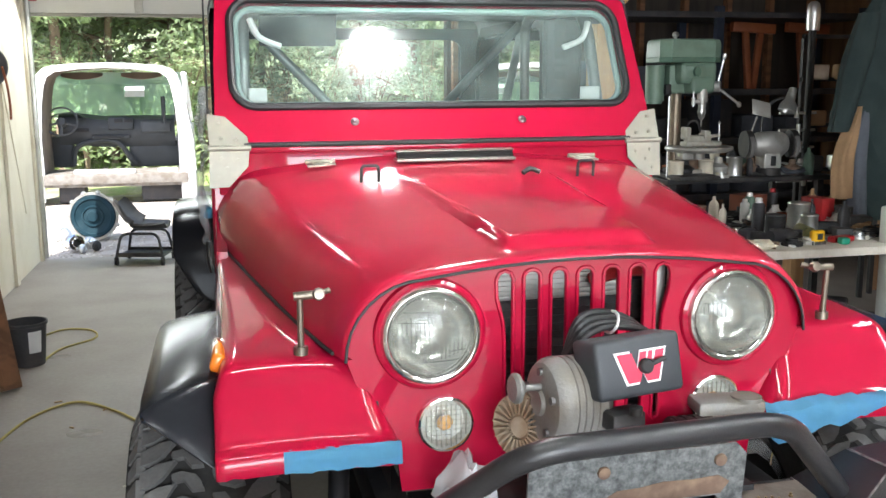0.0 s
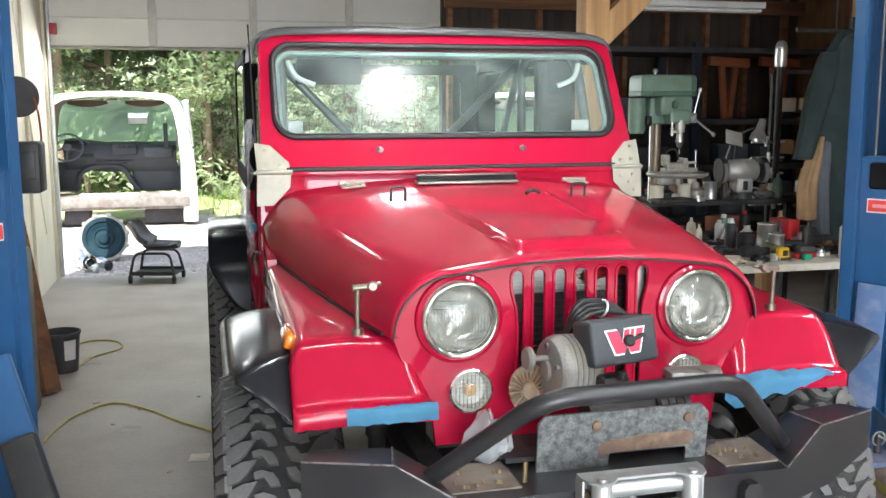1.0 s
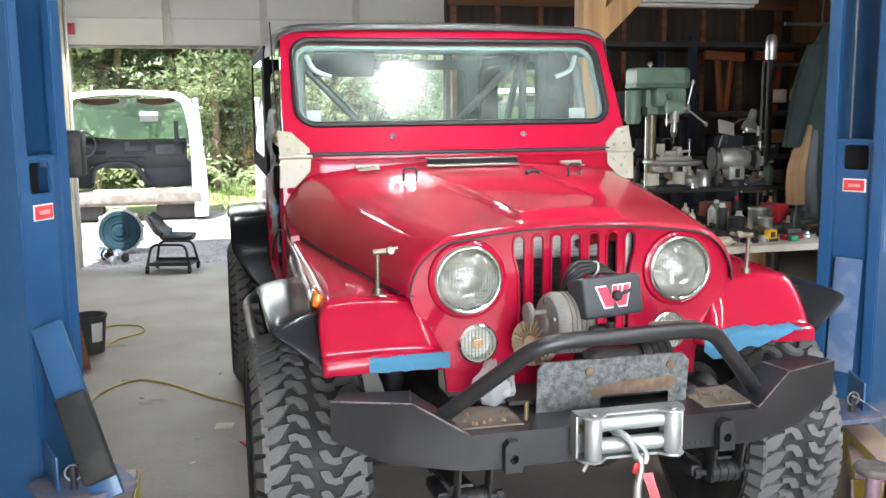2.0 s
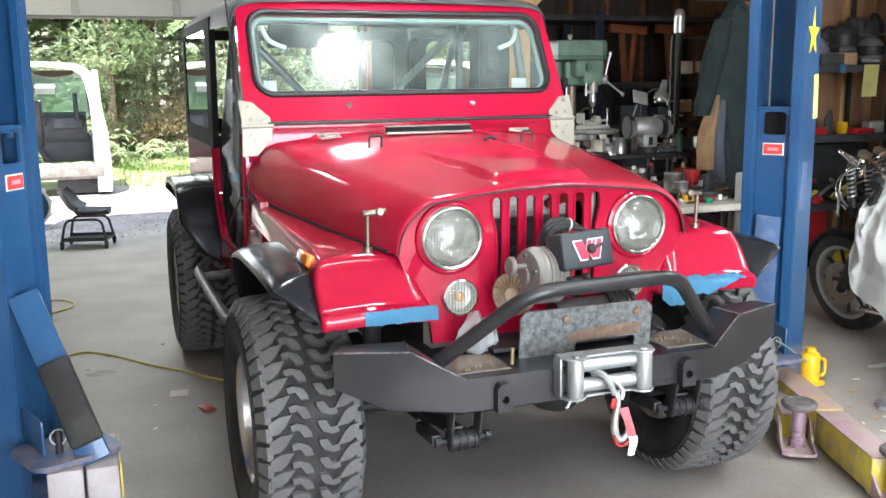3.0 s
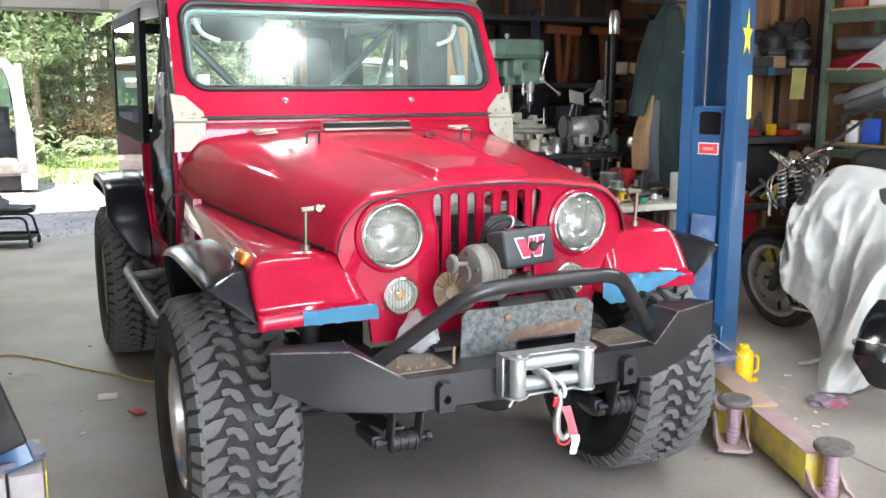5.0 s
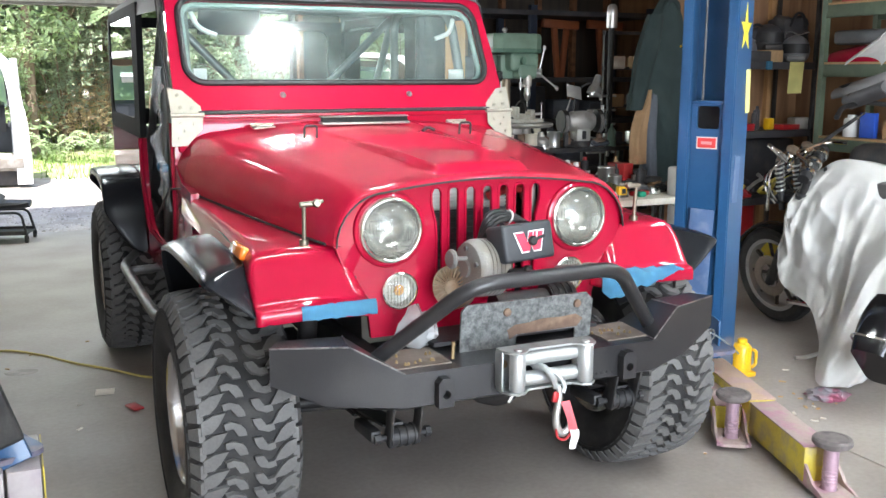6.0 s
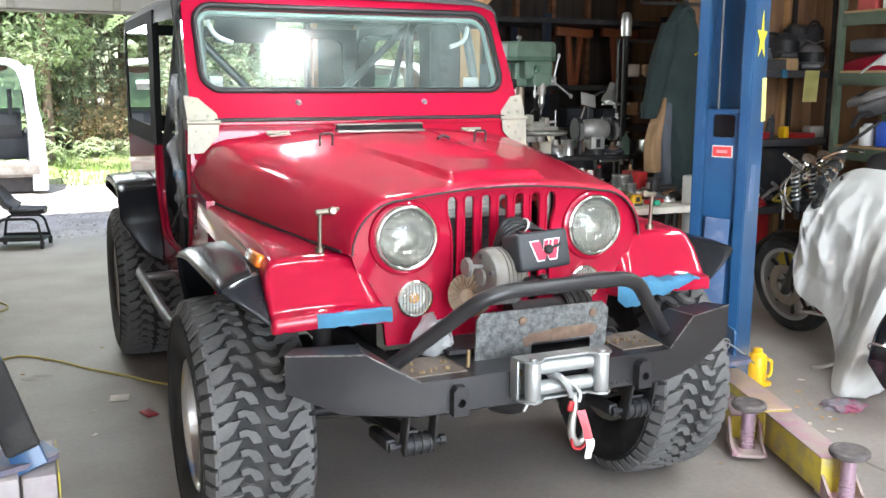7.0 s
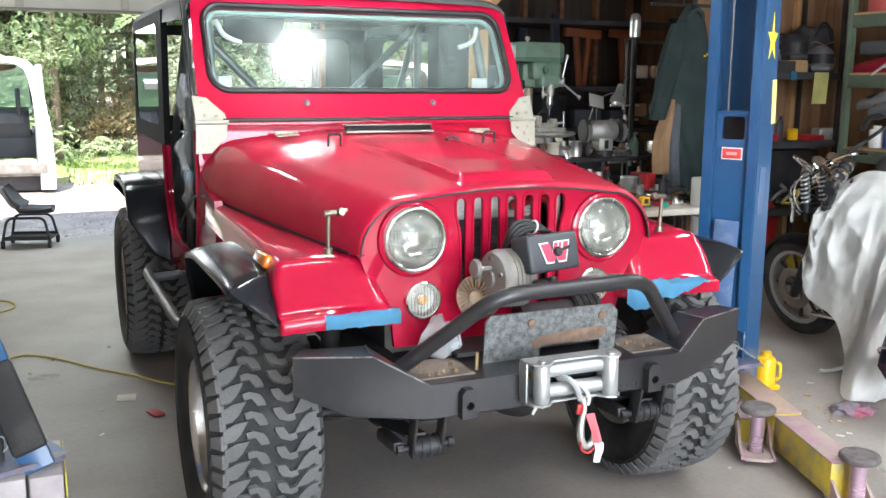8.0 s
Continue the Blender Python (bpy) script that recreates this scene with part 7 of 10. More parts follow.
# ---- gutted white van cab ----
van = thing("van_cab", "white van cab cut open at the back, with bare dashboard", "van", (-2.07, 10.9, 0))
van.scale.x = 1.07
half_out = [(0.95, 0.03), (0.957, 0.35), (0.94, 0.8), (0.875, 1.25), (0.81, 1.53), (0.775, 1.63), (0.71, 1.70), (0.6, 1.735), (0.3, 1.76), (0.0, 1.77)]
half_in = [(0.77, 0.37), (0.775, 0.8), (0.745, 1.25), (0.71, 1.48), (0.67, 1.59), (0.58, 1.655), (0.28, 1.695), (0.0, 1.705)]
arch = half_out + [(-x, z) for x, z in half_out[-2::-1]]
hole = half_in + [(-x, z) for x, z in half_in[-2::-1]]
bm = bmesh.new()
plate(bm, arch + [(-0.78, 0.03), (-0.78, 0.26), (0.78, 0.26), (0.78, 0.03)], [hole], 0.05, XZ)
part("cut_frame", bm, WHITE_PAINT, van, "white double-walled cut edge", smooth=30)
rows = []
for y, sc, dz in ((0.05, 1.0, 0), (0.3, 1.005, 0.004), (0.55, 1.0, 0.0), (0.85, 0.985, -0.06)):
    rows.append([(x * sc, y, z + (dz if z > 1.0 else 0)) for x, z in arch])
bm = bmesh.new()
grid(bm, rows, thick=0.02)
part("shell", bm, WHITE_PAINT, van, "white body shell")
bm = bmesh.new()
inner = hole
grid(bm, [[(x, y, z) for x, z in inner] for y in (0.05, 0.75)])
part("lining", bm, mat("brown_lining", (0.20, 0.165, 0.13), 0.85), van, "grey inner lining")
bm = bmesh.new()
grid(bm, [[(x, 0.82, 1.66), (x, 0.95, 1.50), (x, 1.25, 1.05), (x, 1.30, 1.0)] for x in (-0.80, -0.3, 0.3, 0.80)])
part("windshield", bm, VAN_GLASS, van, "greenish van windshield", smooth=False)
for s in (-1, 1):
    bm = bmesh.new()
    tube(bm, [(s * 0.84, 0.8, 1.64), (s * 0.88, 1.3, 1.0)], 0.04, 8)
    plate(bm, [(0.2, 0.35), (1.25, 0.35), (1.25, 0.95), (0.85, 0.98), (0.3, 0.98)], [], 0.03, Matrix.Translation((s * 0.90, 0, 0)) @ YZ)
    rod(bm, (s * 0.86, 0.35, 0.98), (s * 0.86, 0.35, 1.6), 0.02, n=8)
    part("pillar", bm, WHITE_PAINT, van, "white door pillar and door")
DASH = mat("dash_plastic", (0.05, 0.055, 0.06), 0.55, vary=0.1, scale=5)
bm = bmesh.new()
rows = []
for x in (-0.70, -0.5, -0.2, 0.1, 0.45, 0.70):
    hgt = 1.12 if x < -0.3 else 1.08
    rows.append([(x, 1.22, hgt - 0.06), (x, 1.0, hgt), (x, 0.86, hgt - 0.05), (x, 0.80, hgt - 0.16), (x, 0.82, hgt - 0.30), (x, 0.9, hgt - 0.42)])
grid(bm, rows, thick=0.02)
box(bm, (0.05, 0.80, 0.98), (0.30, 0.06, 0.16), (-8, 0, 0), 0.01)
box(bm, (-0.08, 0.80, 0.80), (0.46, 0.05, 0.05), (0, 0, 0), 0.01)
dash = part("dashboard", bm, DASH, van, "dark grey bare dashboard")
for x in (0.02, 0.14):
    bm = bmesh.new()
    box(bm, (x, 0.762, 1.02), (0.10, 0.012, 0.05), bevel=0.004)
    part("dash_vent", bm, SEAL, dash)
bm = bmesh.new()
box(bm, (-0.10, 0.77, 0.80), (0.36, 0.012, 0.03))
part("dash_vent", bm, SEAL, dash)
bm = bmesh.new()
c, u, w = Vector((-0.63, 0.60, 1.02)), Vector((1, 0, 0)), Vector((0, 0.35, 0.94))
tube(bm, [c + (u * math.cos(a) + w * math.sin(a)) * 0.19 for a in [2 * math.pi * i / 28 for i in range(28)]], 0.014, 8, closed=True)
for a in (200, 340, 270):
    rod(bm, c, c + (u * math.cos(radians(a)) + w * math.sin(radians(a))) * 0.185, 0.016, n=6)
lathe(bm, [(0, 0.03), (0.05, 0.025), (0.06, 0), (0, -0.02)], bezel_at(c, (0, -0.94, 0.35)), 16)
rod(bm, c, c + Vector((0, 0.28, -0.08)), 0.04, n=10)
part("steering_wheel", bm, mat("grey_wheel", (0.09, 0.095, 0.10), 0.45), van, "dark steering wheel with broad grey spokes")
bm = bmesh.new()   # lower firewall with a ragged gap
box(bm, (-0.70, 0.95, 0.60), (0.32, 0.10, 0.42), bevel=0.03)
box(bm, (0.48, 0.95, 0.58), (0.72, 0.10, 0.40), bevel=0.03)
tube(bm, smooth_path([(-0.55, 0.85, 0.42), (-0.50, 0.84, 0.66), (-0.25, 0.83, 0.75), (0.0, 0.83, 0.72), (0.14, 0.84, 0.5), (0.2, 0.85, 0.42)], 5), 0.035, 8)
part("firewall", bm, DASH, van, "black lower firewall with a gap")
bm = bmesh.new()
box(bm, (0, 0.04, 0.31), (1.72, 0.16, 0.13), bevel=0.012)
box(bm, (0, 0.05, 0.235), (1.56, 0.12, 0.05), bevel=0.01)
box(bm, (0.0, 0.4, 0.37), (1.70, 0.7, 0.02))
part("floor_sill", bm, mat("weathered_floor_beam", (0.22, 0.205, 0.185), 0.7, vary=0.2, scale=10, second=(0.13, 0.105, 0.08), amount=0.7), van, "weathered grey floor sill")
# dark blocks added where shadow lies under the cab
for x, w in ((0.55, 0.5), (-0.5, 0.3)):
    bm = bmesh.new()
    box(bm, (x, 0.3, 0.10), (w, 0.3, 0.20), bevel=0.02)
    part("support", bm, DARK, van, "dark block added in place of the shadow under the cab")
bm = bmesh.new()
box(bm, (0.22, 1.0, 1.40), (0.24, 0.004, 0.17), (-36, 0, 0))
part("paper", bm, LABEL_WHITE, van, "white paper on the windshield", smooth=False)
for x, y, w, d in ((0.10, 0.06, 0.30, 0.12), (-0.25, 0.1, 0.4, 0.1), (0.62, 0.08, 0.22, 0.1)):
    bm = bmesh.new()
    box(bm, (x, y, 0.40), (w, d, 0.05), (0, 0, x * 20), 0.012)
    part("rag", bm, LABEL_WHITE, van, "white rag on the sill")
bm = bmesh.new()
box(bm, (0.58, 0.62, 1.16), (0.03, 0.10, 0.36), (0, 0, 20), 0.01)
part("mirror", bm, DASH, van)
VISOR = mat("brown_visor", (0.16, 0.12, 0.09), 0.8, vary=0.1)
for x in (-0.36, 0.34):
    rows = []
    for i in range(9):
        u = i / 8
        rows.append([(x - 0.24 + 0.48 * u, 0.66 - 0.02 * k, 1.655 - 0.012 * abs(2 * u - 1) ** 2 - 0.045 * k * math.sin(math.pi * (0.12 + 0.76 * u))) for k in range(3)])
    bm = bmesh.new()
    grid(bm, rows, thick=0.014)
    part("sun_visor", bm, VISOR, van, "brown folded sun visor")
bm = bmesh.new()   # instrument hood over the wheel
grid(bm, [[(-0.58 + 0.20 * math.cos(a), y, 1.05 + 0.085 * math.sin(a)) for a in [math.pi * k / 10 for k in range(11)]] for y in (0.72, 0.80, 0.95)], thick=0.012)
part("instrument_hood", bm, DASH, dash, "curved instrument hood")
bm = bmesh.new()
box(bm, (0.47, 0.79, 0.93), (0.36, 0.02, 0.15), (-6, 0, 0), 0.012, 3)
part("glovebox", bm, mat("glovebox_grey", (0.075, 0.08, 0.085), 0.5), dash, "grey glovebox lid")
bm = bmesh.new()
box(bm, (-0.42, 0.80, 0.90), (0.16, 0.03, 0.05), (-6, 0, 0), 0.010)
part("switch_panel", bm, SEAL, dash)
bm = bmesh.new()
plate(bm, [(0.16, 0.40), (0.74, 0.40), (0.74, 1.02), (0.30, 1.05), (0.18, 0.98)], [], 0.02, Matrix.Translation((0.755, 0, 0)) @ YZ)
door_in = part("door_panel", bm, mat("grey_door_card", (0.17, 0.18, 0.19), 0.6, vary=0.12, scale=6), van, "grey inner door panel")
bm = bmesh.new()
box(bm, (0.735, 0.46, 0.80), (0.03, 0.34, 0.05), (4, 0, 0), 0.012)
part("armrest", bm, DASH, door_in)
bm = bmesh.new()
rod(bm, (0.75, 0.22, 1.03), (0.72, 0.60, 1.55), 0.016, n=8)
rod(bm, (0.75, 0.22, 1.06), (0.75, 0.74, 1.06), 0.014, n=8)
part("window_frame", bm, SEAL, door_in)

# ---- gearbox, scrap, creeper seat by the door ----
tr = thing("gearbox", "round dark teal gearbox bell housing lying on the gravel", "gearbox", (-1.97, 7.95, -0.02), turn=-8)
face_on = bezel_at((0, 0, 0.245), (0.12, -1, 0.05))
bm = bmesh.new()
lathe(bm, [(0, 0.02), (0.05, 0.02), (0.055, 0.008), (0.085, 0.004), (0.09, 0.012), (0.10, 0.012), (0.105, 0.0), (0.165, 0.010), (0.172, 0.018), (0.205, 0.018), (0.212, -0.02)], face_on, 44)
part("converter", bm, BOTTLE, tr, "teal torque converter face")
bm = bmesh.new()
lathe(bm, [(0.213, 0.0), (0.240, 0.0), (0.240, -0.03), (0.22, -0.12), (0.15, -0.3), (0, -0.32)], face_on, 44)
part("bell_housing", bm, ALUMINIUM, tr, "cast bell housing")
for k in range(11):
    a = 2 * math.pi * k / 11 + 0.2
    bm = bmesh.new()
    q = face_on @ Vector((0.236 * math.cos(a), 0.236 * math.sin(a), -0.012))
    lathe(bm, [(0, 0.018), (0.010, 0.018), (0.012, 0.008), (0.024, 0.006), (0.026, -0.02), (0, -0.02)], Matrix.Translation(q) @ face_on.to_3x3().to_4x4(), 10)
    part("lug", bm, STEEL, tr, "bright bolt lug")
rnd = random.Random(7)
for k in range(6):
    bm = bmesh.new()
    r_ = (0.105, 0.085, 0.06, 0.05, 0.07, 0.045)[k]
    lathe(bm, [(0, 0.6 * r_), (0.45 * r_, 0.62 * r_), (0.5 * r_, 0.45 * r_), (0.8 * r_, 0.4 * r_), (r_, 0.1 * r_), (0.95 * r_, -0.2 * r_), (0.6 * r_, -0.5 * r_), (0, -0.55 * r_)], Euler((rnd.uniform(0.9, 1.9), rnd.uniform(-0.5, 0.5), rnd.random() * 3)).to_matrix().to_4x4(), 14)
    for j in range(3):
        q = Vector((rnd.uniform(-1, 1), rnd.uniform(-1, 1), rnd.uniform(-1, 1))).normalized() * r_ * 0.8
        rod(bm, q * 0.4, q * 1.25, r_ * 0.16, n=7)
    lo = min(v.co.z for v in bm.verts)
    bmesh.ops.translate(bm, verts=bm.verts, vec=(0, 0, -lo))
    solo("scrap_casting", bm, (STEEL, CHROME, STEEL, IRON, ALUMINIUM, STEEL)[k], "bright scrap metal casting lying on the gravel", "scrap", at=pose((-2.17, -2.06, -1.96, -1.88, -2.11, -1.99)[k], (7.62, 7.34, 7.55, 7.36, 7.48, 7.26)[k], -0.022), group="scrap castings by the door")

st = thing("creeper_seat", "black rolling mechanic's seat with a tray on casters", "stool", (-1.385, 6.56, 0), turn=-14)
bm = bmesh.new()
rows = []
for i in range(17):
    u = i / 16
    x = -0.25 + 0.12 * min(u / 0.45, 1) + 0.34 * max(0.0, (u - 0.36) / 0.64) ** 1.1
    zc = 0.500 - 0.215 * min(u / 0.52, 1) ** 1.15 + 0.012 * max(0, u - 0.85) / 0.15
    wd = 0.17 * math.sin(math.pi * min(max(u * 0.80 + 0.14, 0), 1)) ** 0.45
    rows.append([(x + 0.05 * abs(q) ** 2 * (1 if u < 0.5 else 0), wd * q, zc + 0.05 * abs(q) ** 2.5) for q in (-1, -0.8, -0.5, -0.2, 0.2, 0.5, 0.8, 1)])
grid(bm, rows, thick=0.022)
part("seat", bm, mat("worn_black_seat", (0.035, 0.033, 0.032), 0.45, vary=0.15, scale=12), st, "moulded black bucket seat")
for sy in (-1, 1):
    bm = bmesh.new()
    tube(bm, round_path([(-0.20, sy * 0.155, 0.05), (-0.155, sy * 0.13, 0.265), (0.155, sy * 0.13, 0.265), (0.20, sy * 0.155, 0.05)], 0.06), 0.012, 8)
    part("leg", bm, IRON, st, "black bent tube leg")
bm = bmesh.new()
box(bm, (0, 0, 0.075), (0.40, 0.31, 0.012), bevel=0.003)
for s in (-1, 1):
    box(bm, (0, s * 0.155, 0.09), (0.40, 0.008, 0.03))
part("tray", bm, IRON, st, "dark steel tray")
for sx in (-1, 1):
    for sy in (-1, 1):
        bm = bmesh.new()
        rod(bm, (sx * 0.195 - 0.012, sy * 0.155, 0.027), (sx * 0.195 + 0.012, sy * 0.155, 0.027), 0.027, n=14)
        box(bm, (sx * 0.195, sy * 0.155, 0.05), (0.034, 0.02, 0.03))
        part("caster", bm, RUBBER, st)

# ================= workshop side =================
# bench
bench = thing("workbench", "cluttered workbench with a pale worn top", "workbench", (1.62, 2.1, 0))
bm = bmesh.new()
box(bm, (0.56, 0.62, 0.70), (1.12, 1.24, 0.04), bevel=0.004)
part("top", bm, mat("pale_bench_top", (0.62, 0.58, 0.50), 0.6, vary=0.08, scale=6, second=(0.35, 0.28, 0.2), amount=0.5), bench)
for x, y in ((0.06, 0.06), (1.06, 0.06), (0.06, 1.18), (1.06, 1.18)):
    bm = bmesh.new()
    span(bm, (x - 0.045, y - 0.045, 0), (x + 0.045, y + 0.045, 0.68))
    part("leg", bm, LUMBER, bench, smooth=False)
bm = bmesh.new()
box(bm, (0.56, 0.64, 0.22), (1.02, 1.1, 0.025))
part("lower_shelf", bm, DARK, bench)
rnd = random.Random(31)
for k in range(9):
    bm = bmesh.new()
    s = rnd.uniform(0.10, 0.22)
    box(bm, (0, 0, s * 0.5), (s * 1.1, s, s), (0, 0, rnd.uniform(0, 90)), s * 0.14, 3)
    solo("storage_box", bm, rnd.choice((DARK, IRON, TAN_CLOTH, DENIM)), "dark box under the workbench", "box", at=(1.80 + 0.21 * (k % 4) + rnd.uniform(-.03, .03), 2.25 + 0.3 * (k // 4), 0.2335), group="boxes under the bench")

# floor-standing white cabinet
bm = bmesh.new()
span(bm, (-0.02, -0.17, 0.0), (0.16, 0.02, 0.66), 0.012)
span(bm, (-0.025, -0.175, 0.665), (0.165, 0.025, 0.90), 0.012)
solo("white_bin", bm, mat("off_white_plastic", (0.68, 0.68, 0.64), 0.5, vary=0.05, scale=7, second=(0.5, 0.48, 0.42), amount=0.4), "tall off-white plastic bin beside the workbench", "bin", at=(2.46, 2.20, 0), smooth=30)


def can(at, r, h, material, label, cap=None, group="cans on the bench"):
    t = thing("spray_can", label, "can", at, group)
    bm = bmesh.new()
    lathe(bm, [(0, 0), (r, 0), (r * 1.03, 0.004), (r, 0.008), (r, h * 0.78), (r * 0.8, h * 0.84), (r * 0.45, h * 0.86)], n=18)
    part("body", bm, material, t)
    bm = bmesh.new()
    lathe(bm, [(r * 0.55, h * 0.83), (r * 0.55, h * 0.98), (r * 0.4, h), (0, h)], n=16)
    part("cap", bm, cap or LABEL_WHITE, t)


can((2.00, 2.60, 0.72), 0.033, 0.19, DARK, "black spray can with a white cap")
can((2.22, 3.05, 0.72), 0.03, 0.16, GREEN_MACHINE, "green bottle with a pale cap")
can((2.46, 3.20, 0.72), 0.03, 0.16, IRON, "grey spray can with red cap", RED_PLASTIC)
can((2.16, 3.0, 0.72), 0.026, 0.13, LABEL_WHITE, "small white plastic bottle on bench")
can((2.10, 2.75, 0.72), 0.03, 0.15, STEEL, "bare metal can on the bench")


def block(name, at, size, material, label, category, turn=0, bevel=0.006, extra=None):
    bm = bmesh.new()
    box(bm, (0, 0, size[2] / 2), size, bevel=min(bevel, min(size) * 0.3))
    if extra:
        extra(bm)
    return solo(name, bm, material, label, category, at=pose(*at, 0, 0, turn))


block("red_box", (2.50, 2.82, 0.72), (0.09, 0.16, 0.15), RED_PLASTIC, "small red box standing on the bench", "box", 10)
block("brown_box", (2.30, 3.20, 0.72), (0.17, 0.14, 0.13), mat("red_brown_box", (0.30, 0.09, 0.05), 0.6), "red-brown cardboard box on the bench", "box", 20)
block("charger", (2.62, 2.80, 0.72), (0.12, 0.10, 0.10), DARK, "black battery charger on the bench", "charger", 5)
block("charger", (2.60, 2.62, 0.72), (0.14, 0.10, 0.07), IRON, "grey battery charger on the bench", "charger", -12)
tm = thing("tape_measure", "yellow and black tape measure on the bench", "tape measure", (2.10, 2.235, 0.72), turn=8)
bm = bmesh.new()
box(bm, (0, 0, 0.035), (0.075, 0.04, 0.07), bevel=0.014, seg=3)
part("case", bm, YELLOW_CLEAN, tm)
bm = bmesh.new()
box(bm, (0, 0, 0.008), (0.085, 0.044, 0.018), bevel=0.004)
box(bm, (0, -0.021, 0.04), (0.03, 0.004, 0.03))
part("grip", bm, DARK, tm)
block("green_knob", (2.225, 2.20, 0.72), (0.05, 0.045, 0.035), mat("green_plastic", (0.02, 0.33, 0.20), 0.4), "small green plastic knob on the bench", "knob", 0, 0.012)
block("red_pliers", (2.26, 2.27, 0.72), (0.14, 0.05, 0.03), RED_PLASTIC, "red handled pliers on the bench", "pliers", 12, 0.01)


def power_tool(at, turn, material, label):
    t = thing("cordless_drill", label, "drill", at, "power tools on the bench", turn)
    bm = bmesh.new()
    rod(bm, (-0.09, 0, 0.035), (0.06, 0, 0.035), 0.033, n=14)
    rod(bm, (0.06, 0, 0.035), (0.12, 0, 0.035), 0.022, 0.012, n=12)
    part("body", bm, material, t)
    bm = bmesh.new()
    box(bm, (-0.06, 0.07, 0.03), (0.045, 0.14, 0.04), (0, 0, 10), 0.012, 3)
    box(bm, (-0.07, 0.15, 0.03), (0.09, 0.06, 0.055), (0, 0, 10), 0.01)
    part("grip", bm, DARK, t)


power_tool((1.96, 2.32, 0.72), 20, DARK, "black cordless drill lying on the bench")
power_tool((2.30, 2.50, 0.72), 160, IRON, "grey cordless drill lying on the bench")
power_tool((2.15, 2.42, 0.72), 75, mat("olive_tool", (0.16, 0.15, 0.05), 0.5), "olive cordless drill lying on the bench")
rnd = random.Random(77)
for k in range(26):   # hand tools and small parts
    x, y = rnd.uniform(1.75, 2.66), rnd.uniform(2.16, 3.2)
    kind = rnd.choice(("wrench", "block", "rod"))
    m_ = rnd.choice((STEEL, IRON, DARK, ALUMINIUM, RUBBER, RUST, STAINLESS, LABEL_WHITE))
    bm = bmesh.new()
    if kind == "wrench":
        ln = rnd.uniform(0.10, 0.2)
        box(bm, (0, 0, 0.006), (ln, 0.016, 0.01), bevel=0.003)
        lathe(bm, [(0.010, 0), (0.020, 0), (0.020, 0.013), (0.010, 0.013)], pose(ln / 2, 0, 0), 12, closed=True)
        solo("wrench", bm, m_, "steel wrench lying on the bench", "wrench", at=pose(x, y, 0.7205, 0, 0, rnd.uniform(0, 180)), group="tools on the bench")
    elif kind == "rod":
        rod(bm, (-0.07, 0, 0.012), (0.08, 0, 0.012), 0.012, 0.007, n=8)
        rod(bm, (0.08, 0, 0.012), (0.15, 0, 0.012), 0.004, n=6)
        solo("screwdriver", bm, m_, "screwdriver lying on the bench", "screwdriver", at=pose(x, y, 0.7205, 0, 0, rnd.uniform(0, 180)), group="tools on the bench")
    else:
        r = rnd.uniform(0.02, 0.045)
        lathe(bm, [(0, 0), (r, 0), (r, r * 0.8), (r * 0.6, r * 1.3), (r * 0.6, r * 1.8), (0, r * 1.8)], n=10)
        solo("metal_part", bm, m_, "small machine part on the bench", "part", at=pose(x, y, 0.7205), group="tools on the bench")
# second, higher shelf behind the bench, piled with parts
sh = thing("machine_stand", "steel machine stand crowded with parts", "stand", (1.92, 3.42, 0))
for x in (0.0, 1.0):
    for y in (0.0, 0.5):
        bm = bmesh.new()
        span(bm, (x - 0.02, y - 0.02, 0), (x + 0.02, y + 0.02, 0.90))
        part("leg", bm, IRON, sh, smooth=False)
bm = bmesh.new()
span(bm, (-0.06, -0.06, 0.90), (1.06, 0.56, 0.93), 0.004)
part("top", bm, IRON, sh)
rnd = random.Random(13)
for k in range(16):
    bm = bmesh.new()
    r = rnd.uniform(0.03, 0.06)
    if k % 2:
        lathe(bm, [(0, 0), (r, 0), (r * 1.1, r), (r * 0.5, r * 1.4), (r * 0.4, r * 2), (0, r * 2)], n=10)
    else:
        box(bm, (0, 0, r * 0.7), (r * 2.4, r * 1.6, r * 1.4), bevel=0.006)
    solo("metal_part", bm, rnd.choice((STEEL, IRON, ALUMINIUM, DARK, RUST)), "greasy machine part on the stand", "part", at=pose(1.95 + 0.062 * k, 3.42 + rnd.uniform(0, 0.2), 0.9305, 0, 0, rnd.uniform(0, 90)), group="parts on the stand")

# drill press
dp = thing("drill_press", "old green bench drill press with a silver chuck", "drill press", (1.965, 3.42, 0))
DP = Matrix.Diagonal((0.76, 0.70, 1, 1))
GREEN_DARK = mat("dark_green_band", (0.085, 0.17, 0.12), 0.45, vary=0.1, scale=10)


def dp_part(name, bm, material, parent=None, label="", smooth=30):
    bmesh.ops.transform(bm, matrix=DP, verts=bm.verts)
    return part(name, bm, material, parent or dp, label, smooth)


def cover_ring(w, d, c):
    """Rectangle with its front corners cut off."""
    return [(-w, -d + c), (-w + c * 1.3, -d), (w - c * 1.3, -d), (w, -d + c), (w, d), (-w, d)]


